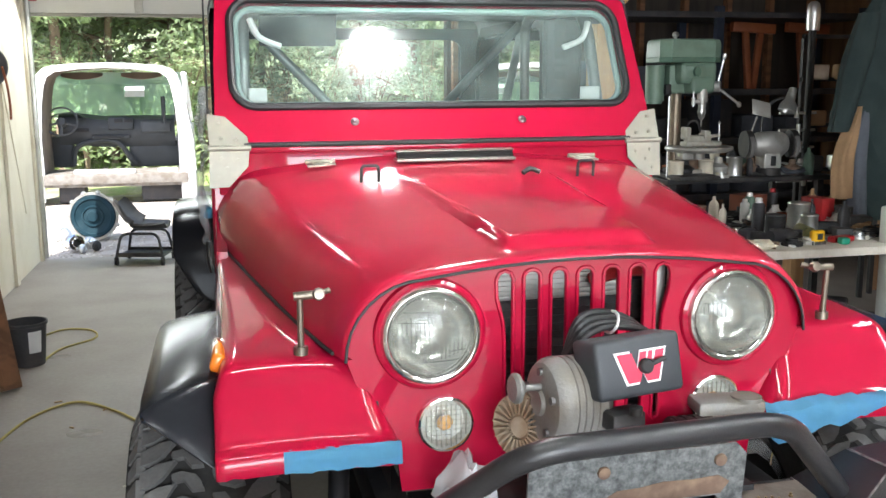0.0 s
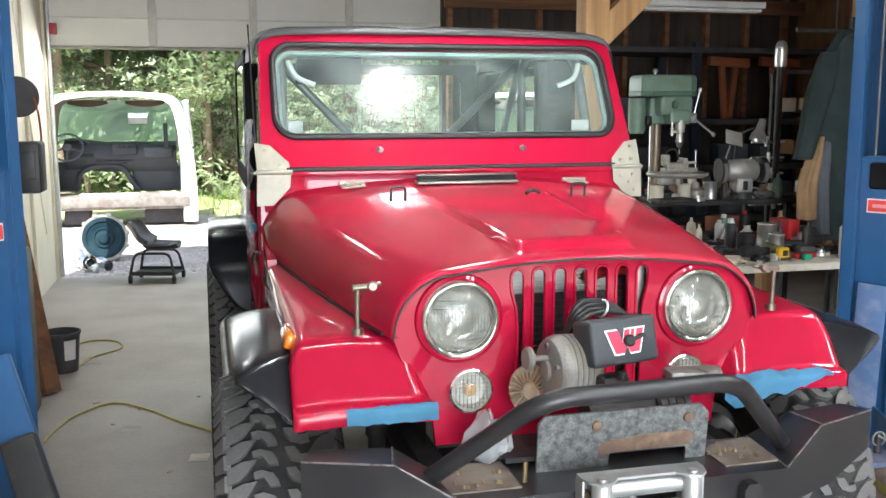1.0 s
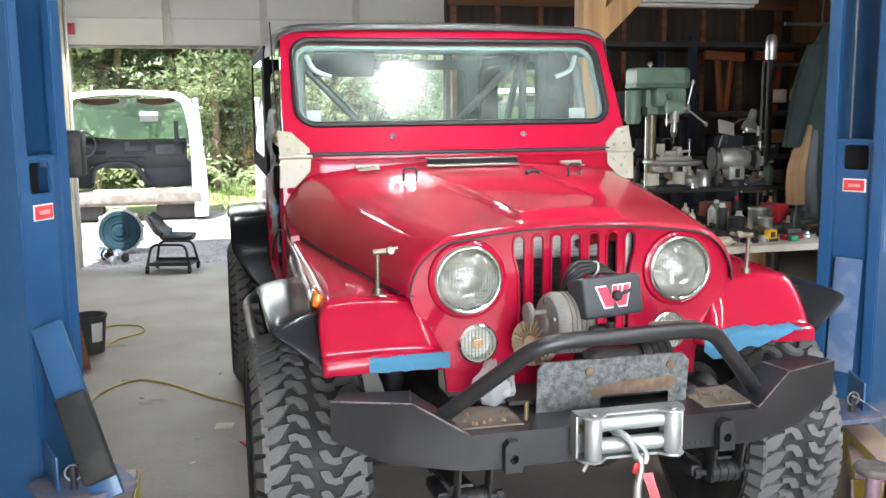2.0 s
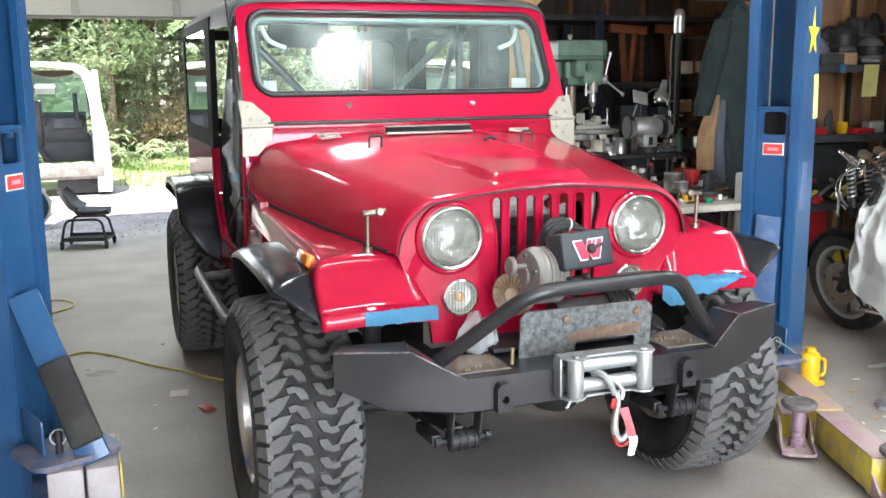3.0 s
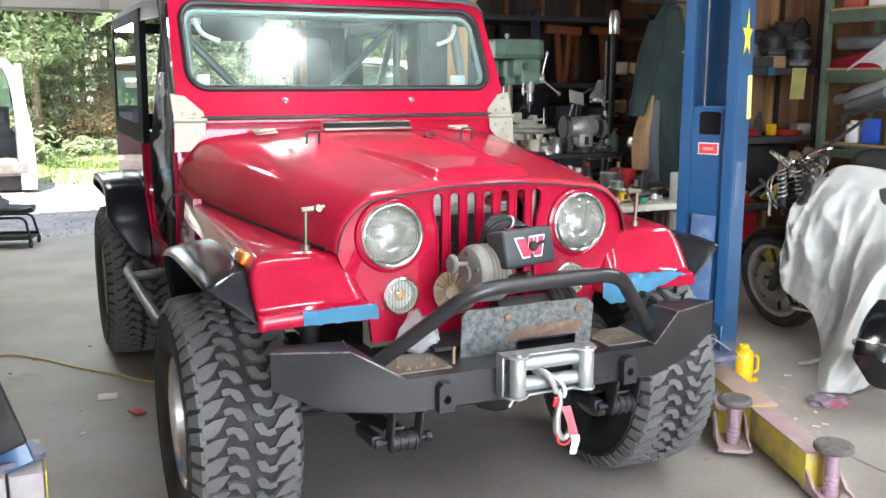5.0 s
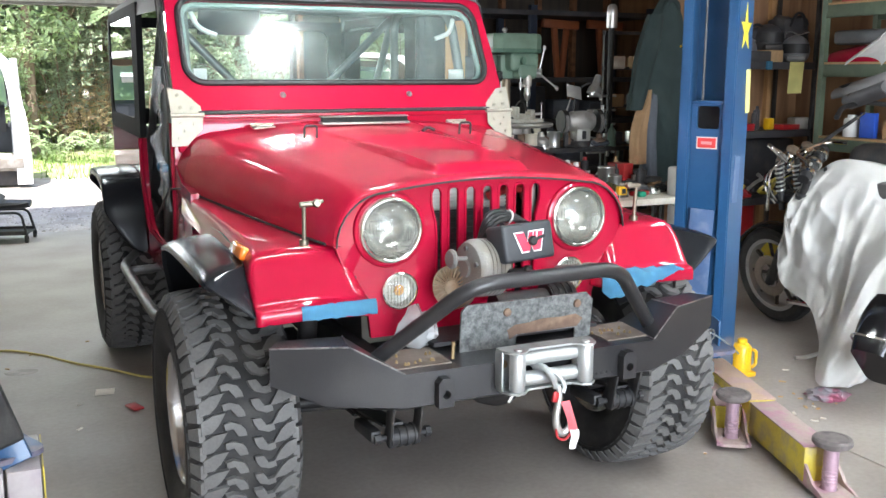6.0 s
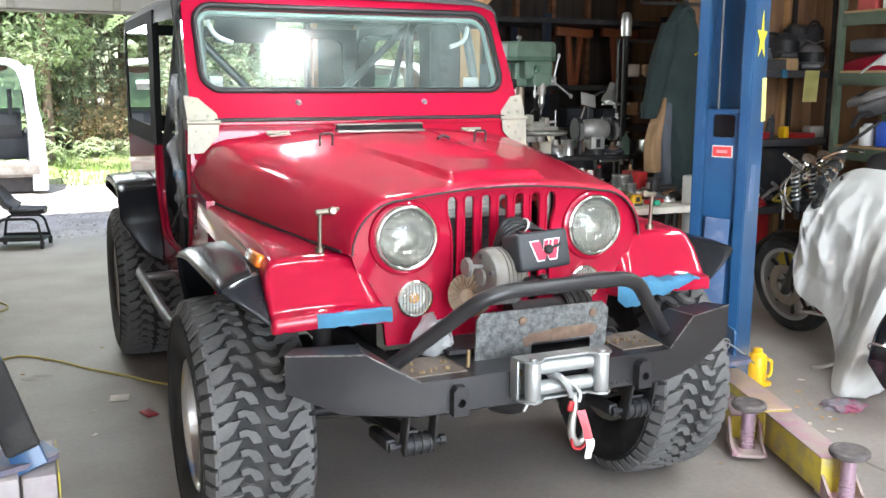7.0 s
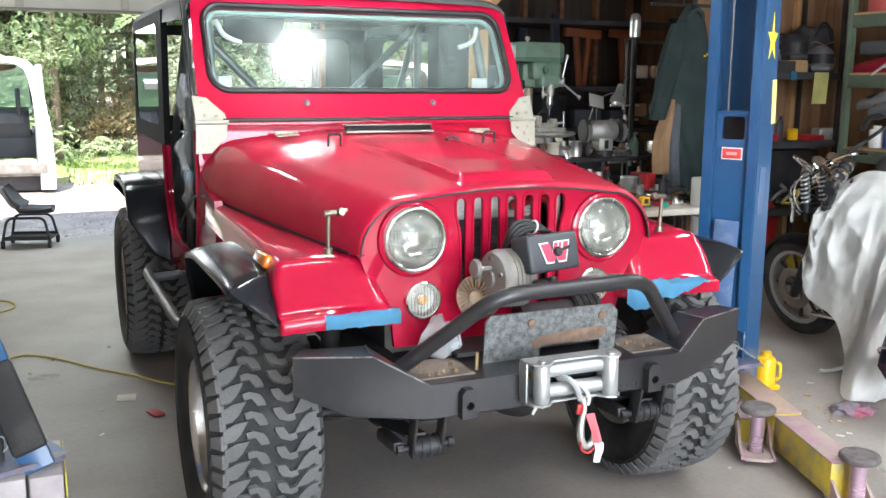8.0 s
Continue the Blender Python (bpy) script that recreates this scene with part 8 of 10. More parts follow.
bm = bmesh.new()
grid(bm, [[(x, y - 0.02, z) for x, y in cover_ring(0.255 * k, 0.155 * k, 0.06)] for k, z in ((0.98, 1.640), (1.0, 1.646), (1.0, 1.722), (0.96, 1.742), (0.90, 1.748))], loop_u=True)
bm.faces.new(list(bm.verts)[-6:])
cover = dp_part("belt_cover", bm, GREEN_MACHINE, None, "dusty green belt cover with cut corners")
bm = bmesh.new()
grid(bm, [[(x, y - 0.02, z) for x, y in cover_ring(0.255 * k, 0.155 * k, 0.06)] for k, z in ((0.94, 1.612), (1.012, 1.616), (1.012, 1.640), (0.99, 1.644))], loop_u=True)
bm.faces.new(list(bm.verts)[:6])
dp_part("lower_band", bm, GREEN_DARK, cover, "darker green lower band")
bm = bmesh.new()
lathe(bm, [(0.012, 0), (0.012, 0.012), (0.022, 0.018), (0.026, 0.030), (0.018, 0.042), (0, 0.044)], pose(-0.10, -0.05, 1.745), 16)
dp_part("cover_knob", bm, STEEL, cover, "small metal knob")
bm = bmesh.new()
box(bm, (0.06, -0.05, 1.555), (0.30, 0.23, 0.13), bevel=0.035, seg=3)
box(bm, (0.09, -0.09, 1.485), (0.20, 0.18, 0.10), bevel=0.03, seg=3)
box(bm, (-0.05, 0.03, 1.52), (0.17, 0.15, 0.17), bevel=0.02)
head = dp_part("head", bm, GREEN_MACHINE, None, "green cast head")
bm = bmesh.new()
rod(bm, (0.03, -0.17, 1.56), (0.03, -0.195, 1.56), 0.028, n=16)
rod(bm, (0.03, -0.195, 1.56), (0.03, -0.20, 1.56), 0.020, n=16)
dp_part("name_plate", bm, GREEN_DARK, head)
bm = bmesh.new()
rod(bm, (-0.21, 0.06, 1.39), (-0.21, 0.06, 1.60), 0.075, n=20)
rod(bm, (-0.21, 0.06, 1.375), (-0.21, 0.06, 1.39), 0.06, n=20)
motor = dp_part("motor", bm, GREEN_MACHINE, None, "green upright motor")
bm = bmesh.new()
box(bm, (-0.135, -0.02, 1.46), (0.05, 0.05, 0.06), bevel=0.008)
dp_part("switch_box", bm, SEAL, motor)
bm = bmesh.new()
rod(bm, (0.10, -0.14, 1.46), (0.10, -0.14, 1.385), 0.042, n=20)
rod(bm, (0.10, -0.14, 1.385), (0.10, -0.14, 1.372), 0.030, n=18)
dp_part("quill", bm, ALUMINIUM, None, "grey steel quill")
bm = bmesh.new()
rod(bm, (0.015, -0.165, 1.36), (0.015, -0.165, 1.50), 0.007, n=8)
for z in (1.37, 1.40):
    rod(bm, (0.015, -0.165, z), (0.015, -0.165, z + 0.012), 0.016, n=10)
box(bm, (0.055, -0.155, 1.388), (0.09, 0.03, 0.018), bevel=0.004)
dp_part("depth_stop", bm, STEEL, None, "threaded depth stop")
bm = bmesh.new()
lathe(bm, [(0.012, 1.375), (0.028, 1.372), (0.030, 1.340), (0.034, 1.338), (0.034, 1.322), (0.030, 1.318), (0.024, 1.296), (0.010, 1.282), (0.004, 1.28), (0.004, 1.245), (0, 1.24)], pose(0.10, -0.14, 0), 20)
dp_part("chuck", bm, STEEL, None, "silver chuck")
hub_at = Vector((0.215, -0.15, 1.475))
bm = bmesh.new()
rod(bm, (0.17, -0.12, 1.475), hub_at + Vector((0.02, -0.02, 0)), 0.032, n=18)
fh = dp_part("feed_hub", bm, STEEL, None, "steel feed hub")
for dx, dy, dz in ((0.045, -0.02, 0.175), (0.17, -0.05, -0.105)):
    bm = bmesh.new()
    tip = hub_at + Vector((dx, dy, dz))
    rod(bm, hub_at, tip, 0.008, n=8)
    lathe(bm, [(0, -0.02), (0.012, -0.016), (0.018, 0), (0.013, 0.014), (0, 0.018)], bezel_at(tip, (dx, dy, dz)), 12)
    dp_part("feed_handle", bm, STEEL, fh, "steel feed handle")
bm = bmesh.new()
rod(bm, (-0.03, 0.05, 0.93), (-0.03, 0.05, 1.62), 0.042, n=18)
dp_part("column", bm, mat("brown_stained_steel", (0.27, 0.22, 0.16), 0.45, metal=0.6, vary=0.15, scale=14), None, "stained steel column")
bm = bmesh.new()
rod(bm, (-0.12, -0.02, 0.94), (-0.12, -0.02, 1.42), 0.006, n=8)
dp_part("rack_rod", bm, STEEL, None)
bm = bmesh.new()
lathe(bm, [(0, 1.095), (0.22, 1.095), (0.255, 1.104), (0.265, 1.114), (0.26, 1.126), (0.24, 1.129), (0, 1.127)], pose(0.10, -0.12, 0), 32)
box(bm, (0.02, -0.03, 1.075), (0.12, 0.2, 0.06), bevel=0.015)
rod(bm, (0.10, -0.12, 1.05), (0.10, -0.12, 1.095), 0.05, n=16)
dp_part("table", bm, ALUMINIUM, None, "grey round table")
bm = bmesh.new()
box(bm, (0.11, -0.13, 1.142), (0.30, 0.12, 0.028), bevel=0.006)
box(bm, (0.08, -0.13, 1.172), (0.20, 0.09, 0.04), bevel=0.012, seg=3)
box(bm, (-0.02, -0.13, 1.205), (0.035, 0.13, 0.075), bevel=0.012, seg=3)
box(bm, (0.14, -0.13, 1.195), (0.05, 0.12, 0.05), bevel=0.010, seg=3)
vise = dp_part("vise", bm, mat("pale_cast_vise", (0.40, 0.39, 0.34), 0.55, metal=0.3, vary=0.15, scale=18, second=(0.25, 0.22, 0.17), amount=0.5, bump=0.2), None, "pale cast drill vise")
bm = bmesh.new()
rod(bm, (0.16, -0.13, 1.185), (0.27, -0.13, 1.19), 0.010, n=10)
rod(bm, (0.262, -0.13, 1.15), (0.262, -0.13, 1.26), 0.006, n=8)
lathe(bm, [(0, -0.014), (0.014, 0), (0, 0.014)], pose(0.262, -0.13, 1.262), 10)
dp_part("vise_screw", bm, STEEL, vise, "steel vise screw and handle")
bm = bmesh.new()
tube(bm, round_path([(-0.03, -0.15, 1.23), (-0.01, -0.16, 1.275), (0.06, -0.16, 1.28), (0.09, -0.15, 1.21)], 0.03), 0.007, 8)
dp_part("clamp_bail", bm, IRON, vise)
bm = bmesh.new()
box(bm, (0.05, -0.05, 0.945), (0.34, 0.46, 0.03), bevel=0.01)
box(bm, (-0.03, 0.05, 0.975), (0.14, 0.14, 0.04), bevel=0.02)
dp_part("base", bm, IRON)

# bench grinder on its stand
gr = thing("bench_grinder", "grey bench grinder with two wheels and an eye shield", "grinder", (2.60, 3.52, 0))
bm = bmesh.new()
lathe(bm, [(0, -0.15), (0.055, -0.145), (0.075, -0.11), (0.08, 0), (0.075, 0.11), (0.055, 0.145), (0, 0.15)], pose(-0.03, -0.05, 1.12, 0, 90, 0), 28)
box(bm, (-0.03, -0.05, 1.02), (0.16, 0.14, 0.10), bevel=0.02)
part("motor", bm, ALUMINIUM, gr, "dusty grey motor")
for s in (-1, 1):
    bm = bmesh.new()
    rod(bm, (-0.03 + s * 0.17, -0.05, 1.12), (-0.03 + s * 0.225, -0.05, 1.12), 0.085, n=28)
    g = part("wheel_guard", bm, IRON, gr, "dark wheel guard")
    bm = bmesh.new()
    rod(bm, (-0.03 + s * 0.18, -0.075, 1.11), (-0.03 + s * 0.215, -0.075, 1.11), 0.075, n=24)
    part("grinding_wheel", bm, mat("abrasive", (0.20, 0.19, 0.18), 0.9), g)
bm = bmesh.new()
box(bm, (-0.03, -0.122, 1.02), (0.045, 0.006, 0.06), bevel=0.004)
part("switch", bm, SEAL, gr)
bm = bmesh.new()
box(bm, (-0.17, -0.14, 1.34), (0.16, 0.006, 0.10), (-25, 10, 0), 0.002)
rod(bm, (-0.18, -0.10, 1.29), (-0.19, -0.05, 1.20), 0.007, n=8)
part("eye_shield", bm, ALUMINIUM, gr, "grey eye shield")
bm = bmesh.new()
rod(bm, (-0.03, -0.05, 0.93), (-0.03, -0.05, 0.975), 0.10, n=20)
part("foot", bm, IRON, gr)
gr.matrix_basis = pose(2.62, 3.52, 0) @ Matrix.Diagonal((0.78, 0.78, 1, 1))
dl = thing("desk_lamp", "silver gooseneck lamp clipped beside the grinder", "lamp", (2.66, 3.50, 0.93))
bm = bmesh.new()
tube(bm, smooth_path([(-0.08, 0.02, 0.0), (-0.10, 0.02, 0.30), (-0.07, 0, 0.42), (-0.01, -0.03, 0.47), (0.03, -0.06, 0.46)], 5), 0.009, 8)
part("neck", bm, IRON, dl)
bm = bmesh.new()
lathe(bm, [(0, 0.08), (0.022, 0.075), (0.028, 0.03), (0.03, 0.0), (0.05, -0.03), (0.055, -0.07), (0.05, -0.07)], bezel_at((0.03, -0.07, 0.46), (0.3, 0.1, 0.9)), 20)
part("shade", bm, STEEL, dl, "silver lamp shade")

# small clutter on the bench and the machine stand
def clutter(kind, at, turn, size, material, label, category, group):
    bm = bmesh.new()
    k = size
    if kind == "oil_bottle":
        grid(bm, [[(x, y, z) for x, y in round_rect(0.07 * k * f, 0.04 * k * f, 0.018 * k * f, n=3)] for f, z in ((0.96, 0), (1, 0.006), (1, 0.10 * k), (0.8, 0.125 * k), (0.35, 0.14 * k), (0.33, 0.165 * k))], loop_u=True)
        bm.faces.new(list(bm.verts)[:16])
        bm.faces.new(list(bm.verts)[-16:])
    elif kind == "paint_tin":
        lathe(bm, [(0, 0), (0.05 * k, 0), (0.052 * k, 0.004), (0.050 * k, 0.01), (0.050 * k, 0.11 * k), (0.053 * k, 0.114 * k), (0.051 * k, 0.121 * k), (0.042 * k, 0.119 * k), (0, 0.117 * k)], n=20)
    elif kind == "wire_coil":
        for j in range(4):
            tube(bm, [((0.06 + 0.006 * math.sin(j * 2 + a_)) * k * math.cos(a_), (0.06 + 0.005 * math.cos(j * 3)) * k * math.sin(a_), 0.008 + 0.011 * j + 0.004 * math.sin(3 * a_ + j)) for a_ in [2 * math.pi * i / 20 for i in range(20)]], 0.005, 6, closed=True)
    elif kind == "clamp":
        tube(bm, round_path([(-0.06 * k, 0, 0.012), (-0.06 * k, 0.10 * k, 0.012), (0.06 * k, 0.10 * k, 0.012), (0.06 * k, 0, 0.012)], 0.03 * k), 0.010, 8)
        rod(bm, (-0.10 * k, 0.02 * k, 0.012), (0.03 * k, 0.02 * k, 0.012), 0.007, n=8)
        rod(bm, (-0.10 * k, -0.02 * k, 0.012), (-0.10 * k, 0.06 * k, 0.012), 0.005, n=6)
    elif kind == "gear_wheel":
        lathe(bm, [(0.018 * k, 0), (0.045 * k, 0), (0.045 * k, 0.02 * k), (0.030 * k, 0.022 * k), (0.028 * k, 0.035 * k), (0.018 * k, 0.035 * k)], n=22, closed=True)
        for j in range(14):
            a_ = 2 * math.pi * j / 14
            box(bm, (0.047 * k * math.cos(a_), 0.047 * k * math.sin(a_), 0.010 * k), (0.010 * k, 0.008 * k, 0.018 * k), (0, 0, math.degrees(a_)))
    else:   # crumpled rag
        r_ = bmesh.ops.create_icosphere(bm, subdivisions=3, radius=1.0)
        for v in r_["verts"]:
            f = 1 + 0.5 * noise.noise(v.co * 2.2 + Vector((at[0] * 9, 0, 0)))
            v.co = Vector((v.co.x * 0.075 * k * f, v.co.y * 0.055 * k * f, max(0.0, (v.co.z * 0.7 + 0.6) * 0.035 * k * f)))
    lo = min(v.co.z for v in bm.verts)
    bmesh.ops.translate(bm, verts=bm.verts, vec=(0, 0, -lo))
    return solo(kind, bm, material, label, category, at=pose(*at, 0, 0, turn), group=group)


CLUTTER = {"oil_bottle": ("bottle", "plastic oil bottle standing among the tools", (DARK, IRON, TAN_CLOTH, CREAM, GREEN_MACHINE)),
           "paint_tin": ("tin", "small metal tin among the tools", (STEEL, ALUMINIUM, IRON, RUST, CREAM)),
           "wire_coil": ("wire", "loose coil of wire among the tools", (SEAL, ORANGE, STEEL, IRON)),
           "clamp": ("clamp", "steel clamp lying among the tools", (STEEL, IRON, RUST)),
           "gear_wheel": ("gear", "toothed gear wheel among the tools", (STEEL, IRON, ALUMINIUM)),
           "shop_rag": ("rag", "crumpled shop rag among the tools", (TAN_CLOTH, DENIM, CREAM, DARK))}
rnd = random.Random(101)
for k in range(78):
    kind = rnd.choice(sorted(CLUTTER))
    cat, text, mats_ = CLUTTER[kind]
    if k < 42:
        x, y, z = 1.74 + 0.93 * ((k * 13) % 42) / 42 + rnd.uniform(-0.02, 0.02), 2.18 + 1.05 * ((k * 11) % 42) / 42, 0.7205
    else:
        x, y, z = 1.92 + 1.0 * ((k * 5) % 36) / 36, 3.38 + 0.46 * ((k * 7) % 36) / 36, 0.9305
    clutter(kind, (x, y, z), rnd.uniform(0, 180), rnd.uniform(0.75, 1.15), rnd.choice(mats_), text, cat, "clutter on the bench" if k < 42 else "clutter on the stand")

# black pole with a silver head, and a rail rack
bp = thing("pipe_stand", "black iron pole with a silver head", "stand", (3.0, 3.70, 0))
bm = bmesh.new()
rod(bm, (0, 0, 0), (0, 0, 1.84), 0.024, n=14)
box(bm, (0, 0, 0.01), (0.3, 0.3, 0.02))
part("pole", bm, SEAL, bp)
bm = bmesh.new()
lathe(bm, [(0.04, 1.82), (0.042, 1.84), (0.042, 1.94), (0.035, 1.985), (0.02, 2.0), (0, 2.003)], n=20)
part("head", bm, STEEL, bp, "silver cylinder head")
bm = bmesh.new()
for k in range(5):
    rod(bm, (-0.2, 0.0, 1.30 - 0.11 * k), (0.06, 0.0, 1.30 - 0.11 * k), 0.009, n=8)
    rod(bm, (-0.1 + 0.02 * k, -0.03, 1.27 - 0.11 * k), (-0.1 + 0.02 * k, -0.03, 1.34 - 0.11 * k), 0.014, n=8)
part("peg", bm, STEEL, bp)
rk = thing("rail_rack", "dark steel rack with small parts trays", "rack", (3.05, 3.86, 0))
bm = bmesh.new()
for x in (0.0, 0.55):
    span(bm, (x, 0, 0), (x + 0.03, 0.03, 1.80))
for z in (0.5, 0.9, 1.2, 1.5, 1.78):
    span(bm, (0, -0.01, z), (0.58, 0.03, z + 0.025))
part("frame", bm, IRON, rk, smooth=False)
for k in range(6):
    bm = bmesh.new()
    box(bm, (0.1 + 0.2 * (k % 2), -0.02, 0.96 + 0.3 * (k // 2)), (0.13, 0.08, 0.10), bevel=0.01)
    part("tray", bm, (DARK, STEEL, TAN_CLOTH)[k % 3], rk)


# hanging clothes
def cloth(name, rows, material, label, category, seed, fold=0.02):
    """A thick hanging garment lofted through rows of (x, y, z, half width, half depth)."""
    bm = bmesh.new()
    grids = []
    pts = smooth_path([(r[0], r[1], r[2]) for r in rows], 4)
    wd = smooth_path([(r[3], r[4], 0) for r in rows], 4)
    for i, (p, w) in enumerate(zip(pts, wd)):
        ring = []
        for k in range(28):
            a = 2 * math.pi * k / 28
            f = 1 + fold * 6 * noise.noise((math.cos(a) * 1.6 + seed, math.sin(a) * 1.6, p.z * 2.6)) + fold * 2.5 * math.sin(a * 5 + p.z * 3 + seed)
            ring.append((p.x + math.cos(a) * w.x * f, p.y + math.sin(a) * w.y * f, p.z))
        grids.append(ring)
    grid(bm, grids, loop_u=True)
    bm.faces.new([v for v in bm.verts][:28])
    return solo(name, bm, material, label, category)


coverall = cloth("coverall", [(3.04, 3.08, 2.02, 0.03, 0.02), (3.03, 3.06, 1.97, 0.07, 0.05), (3.02, 3.05, 1.82, 0.145, 0.07), (2.98, 3.05, 1.55, 0.21, 0.09), (3.0, 3.05, 1.25, 0.19, 0.09), (3.05, 3.03, 0.98, 0.14, 0.09), (3.06, 3.02, 0.70, 0.10, 0.08)], GREEN_CLOTH, "dark green work coverall hanging from a hook", "coverall", 1, 0.035)
bm = bmesh.new()
tube(bm, smooth_path([(2.96, 3.01, 1.90), (2.975, 2.995, 1.955), (3.02, 2.99, 1.985), (3.07, 2.995, 1.955), (3.085, 3.01, 1.88)], 5), 0.016, 8)
part("collar", bm, GREEN_CLOTH, coverall)
for dx, dz in ((0.0, 0.0), (0.022, 0.012)):
    bm = bmesh.new()
    lathe(bm, [(0, -0.008), (0.008, -0.004), (0.009, 0.0), (0.006, 0.006), (0, 0.008)], bezel_at((3.085 + dx, 2.962, 1.665 + dz), (0, -1, 0)), 10)
    part("snap", bm, YELLOW_CLEAN, coverall, "small yellow snap")
cloth("coverall_sleeve", [(2.88, 3.0, 1.88, 0.06, 0.05), (2.80, 2.97, 1.62, 0.085, 0.06), (2.74, 2.96, 1.38, 0.075, 0.055), (2.70, 2.96, 1.22, 0.06, 0.05)], GREEN_CLOTH, "sleeve of a dark green work jacket hanging from a hook", "jacket", 4, 0.035)
cloth("tan_trousers", [(2.85, 3.0, 1.36, 0.02, 0.03), (2.80, 2.98, 1.24, 0.04, 0.05), (2.75, 2.97, 1.06, 0.055, 0.05), (2.75, 2.97, 0.84, 0.06, 0.05)], TAN_CLOTH, "tan work trousers hanging from a hook", "trousers", 2, 0.04)
cloth("grey_jeans", [(2.89, 3.0, 1.34, 0.02, 0.03), (2.865, 2.99, 1.2, 0.045, 0.045), (2.86, 2.985, 1.0, 0.05, 0.045), (2.88, 2.985, 0.72, 0.055, 0.045)], DENIM, "grey jeans hanging from a hook", "jeans", 3, 0.035)
bm = bmesh.new()
rod(bm, (2.70, 3.09, 2.02), (3.25, 3.09, 2.02), 0.012, n=8)
rod(bm, (3.25, 3.09, 2.02), (3.25, 3.09, 0.0), 0.02, n=8)
rod(bm, (2.98, 3.09, 2.02), (2.98, 3.09, 2.56), 0.006, n=6)
solo("clothes_rail", bm, IRON, "dark steel clothes rail under the beam", "rail")

# things far back in the dark bay
for k, x in enumerate((4.05, 4.62)):
    th = thing("saw_horse", "orange steel saw horse standing on a rack", "saw horse", (x, 6.35, 1.42), "saw horses", 0)
    bm = bmesh.new()
    box(bm, (0.12, 0, 0.57), (0.44, 0.07, 0.09), (0, 3, 0), 0.006)
    part("rail", bm, ORANGE, th)
    for s in (-1, 1):
        bm = bmesh.new()
        box(bm, (0.12 + s * 0.05, 0.0, 0.27), (0.055, 0.05, 0.55), (0, s * 6, 0), 0.005)
        part("leg", bm, ORANGE, th)
dr = thing("storage_rack", "dark blue steel storage rack full of dark boxes", "rack", (2.1, 5.9, 0))
RACK_BLUE = mat("dark_blue_rack", (0.02, 0.03, 0.055), 0.5)
for x in (0, 1.45, 2.9):
    for y in (0, 0.7):
        bm = bmesh.new()
        span(bm, (x, y, 0), (x + 0.07, y + 0.06, 2.15))
        part("upright", bm, RACK_BLUE, dr, smooth=False)
for z in (0.45, 0.95, 1.38, 2.05):
    bm = bmesh.new()
    span(bm, (0, -0.01, z), (2.97, 0.77, z + 0.05))
    part("shelf", bm, DARK, dr, smooth=False)
rnd = random.Random(3)
for k in range(18):
    w, d, h = rnd.uniform(0.2, 0.4), rnd.uniform(0.25, 0.45), rnd.uniform(0.15, 0.36)
    z = (0.501, 1.001, 1.431)[k % 3]
    bm = bmesh.new()
    box(bm, (0, 0, h / 2), (w, d, h), bevel=0.015)
    if z > 1.4 and k > 10:
        bm.free()
        continue
    solo("storage_box", bm, rnd.choice((DARK, DARK, IRON, DARK, DENIM, DARK)), "dark box on the storage rack", "box", at=pose(2.35 + 0.43 * (k // 3), 6.2, z, 0, 0, rnd.uniform(-8, 8)), group="boxes on the rack")

# ================= shelves behind the motorcycle =================
bm = bmesh.new()
span(bm, (3.85, 4.05, 0), (XR, 4.09, ZC - 0.2))
solo("partition", bm, PLYWOOD, "brown plywood partition behind the shelf", "wall", "structure", smooth=False)
for x in (4.0, 4.45, 4.9):
    bm = bmesh.new()
    span(bm, (x, 4.0, 0), (x + 0.045, 4.048, ZC - 0.2))
    solo("stud", bm, LUMBER, "bare wooden wall stud", "stud", "structure", smooth=False)
s1 = thing("shelf_unit", "dark shelf unit with helmets and tools", "shelf", (3.75, 3.5, 0))
for z in (0.42, 0.985, 1.55):
    bm = bmesh.new()
    span(bm, (0, 0, z - 0.04), (1.22, 0.48, z + 0.018), 0.003)
    part("shelf", bm, mat("dark_grey_shelf", (0.055, 0.055, 0.06), 0.6, vary=0.1), s1, smooth=30)
for x in (0.0, 1.19):
    for y in (0.0, 0.45):
        bm = bmesh.new()
        span(bm, (x, y, 0), (x + 0.03, y + 0.03, 2.2))
        part("upright", bm, IRON, s1, smooth=False)


def helmet(at, turn, material, label):
    t = thing("helmet", label, "helmet", at, "helmets on the shelf", turn)
    bm = bmesh.new()
    r = bmesh.ops.create_uvsphere(bm, u_segments=24, v_segments=16, radius=0.125)
    for v in r["verts"]:
        v.co.z = max(v.co.z * 1.05, -0.09) + 0.10
        v.co.x *= 1.15
    part("shell", bm, material, t)
    bm = bmesh.new()
    rows = []
    for i in range(9):
        a = radians(-55 + 110 * i / 8)
        rows.append([(0.148 * math.cos(a), 0.130 * math.sin(a), z) for z in (0.075, 0.12, 0.155)])
    grid(bm, rows, thick=0.004)
    part("visor", bm, SEAL, t)
    bm = bmesh.new()
    box(bm, (0.12, 0, 0.035), (0.07, 0.16, 0.05), bevel=0.02)
    part("chin_bar", bm, material, t)


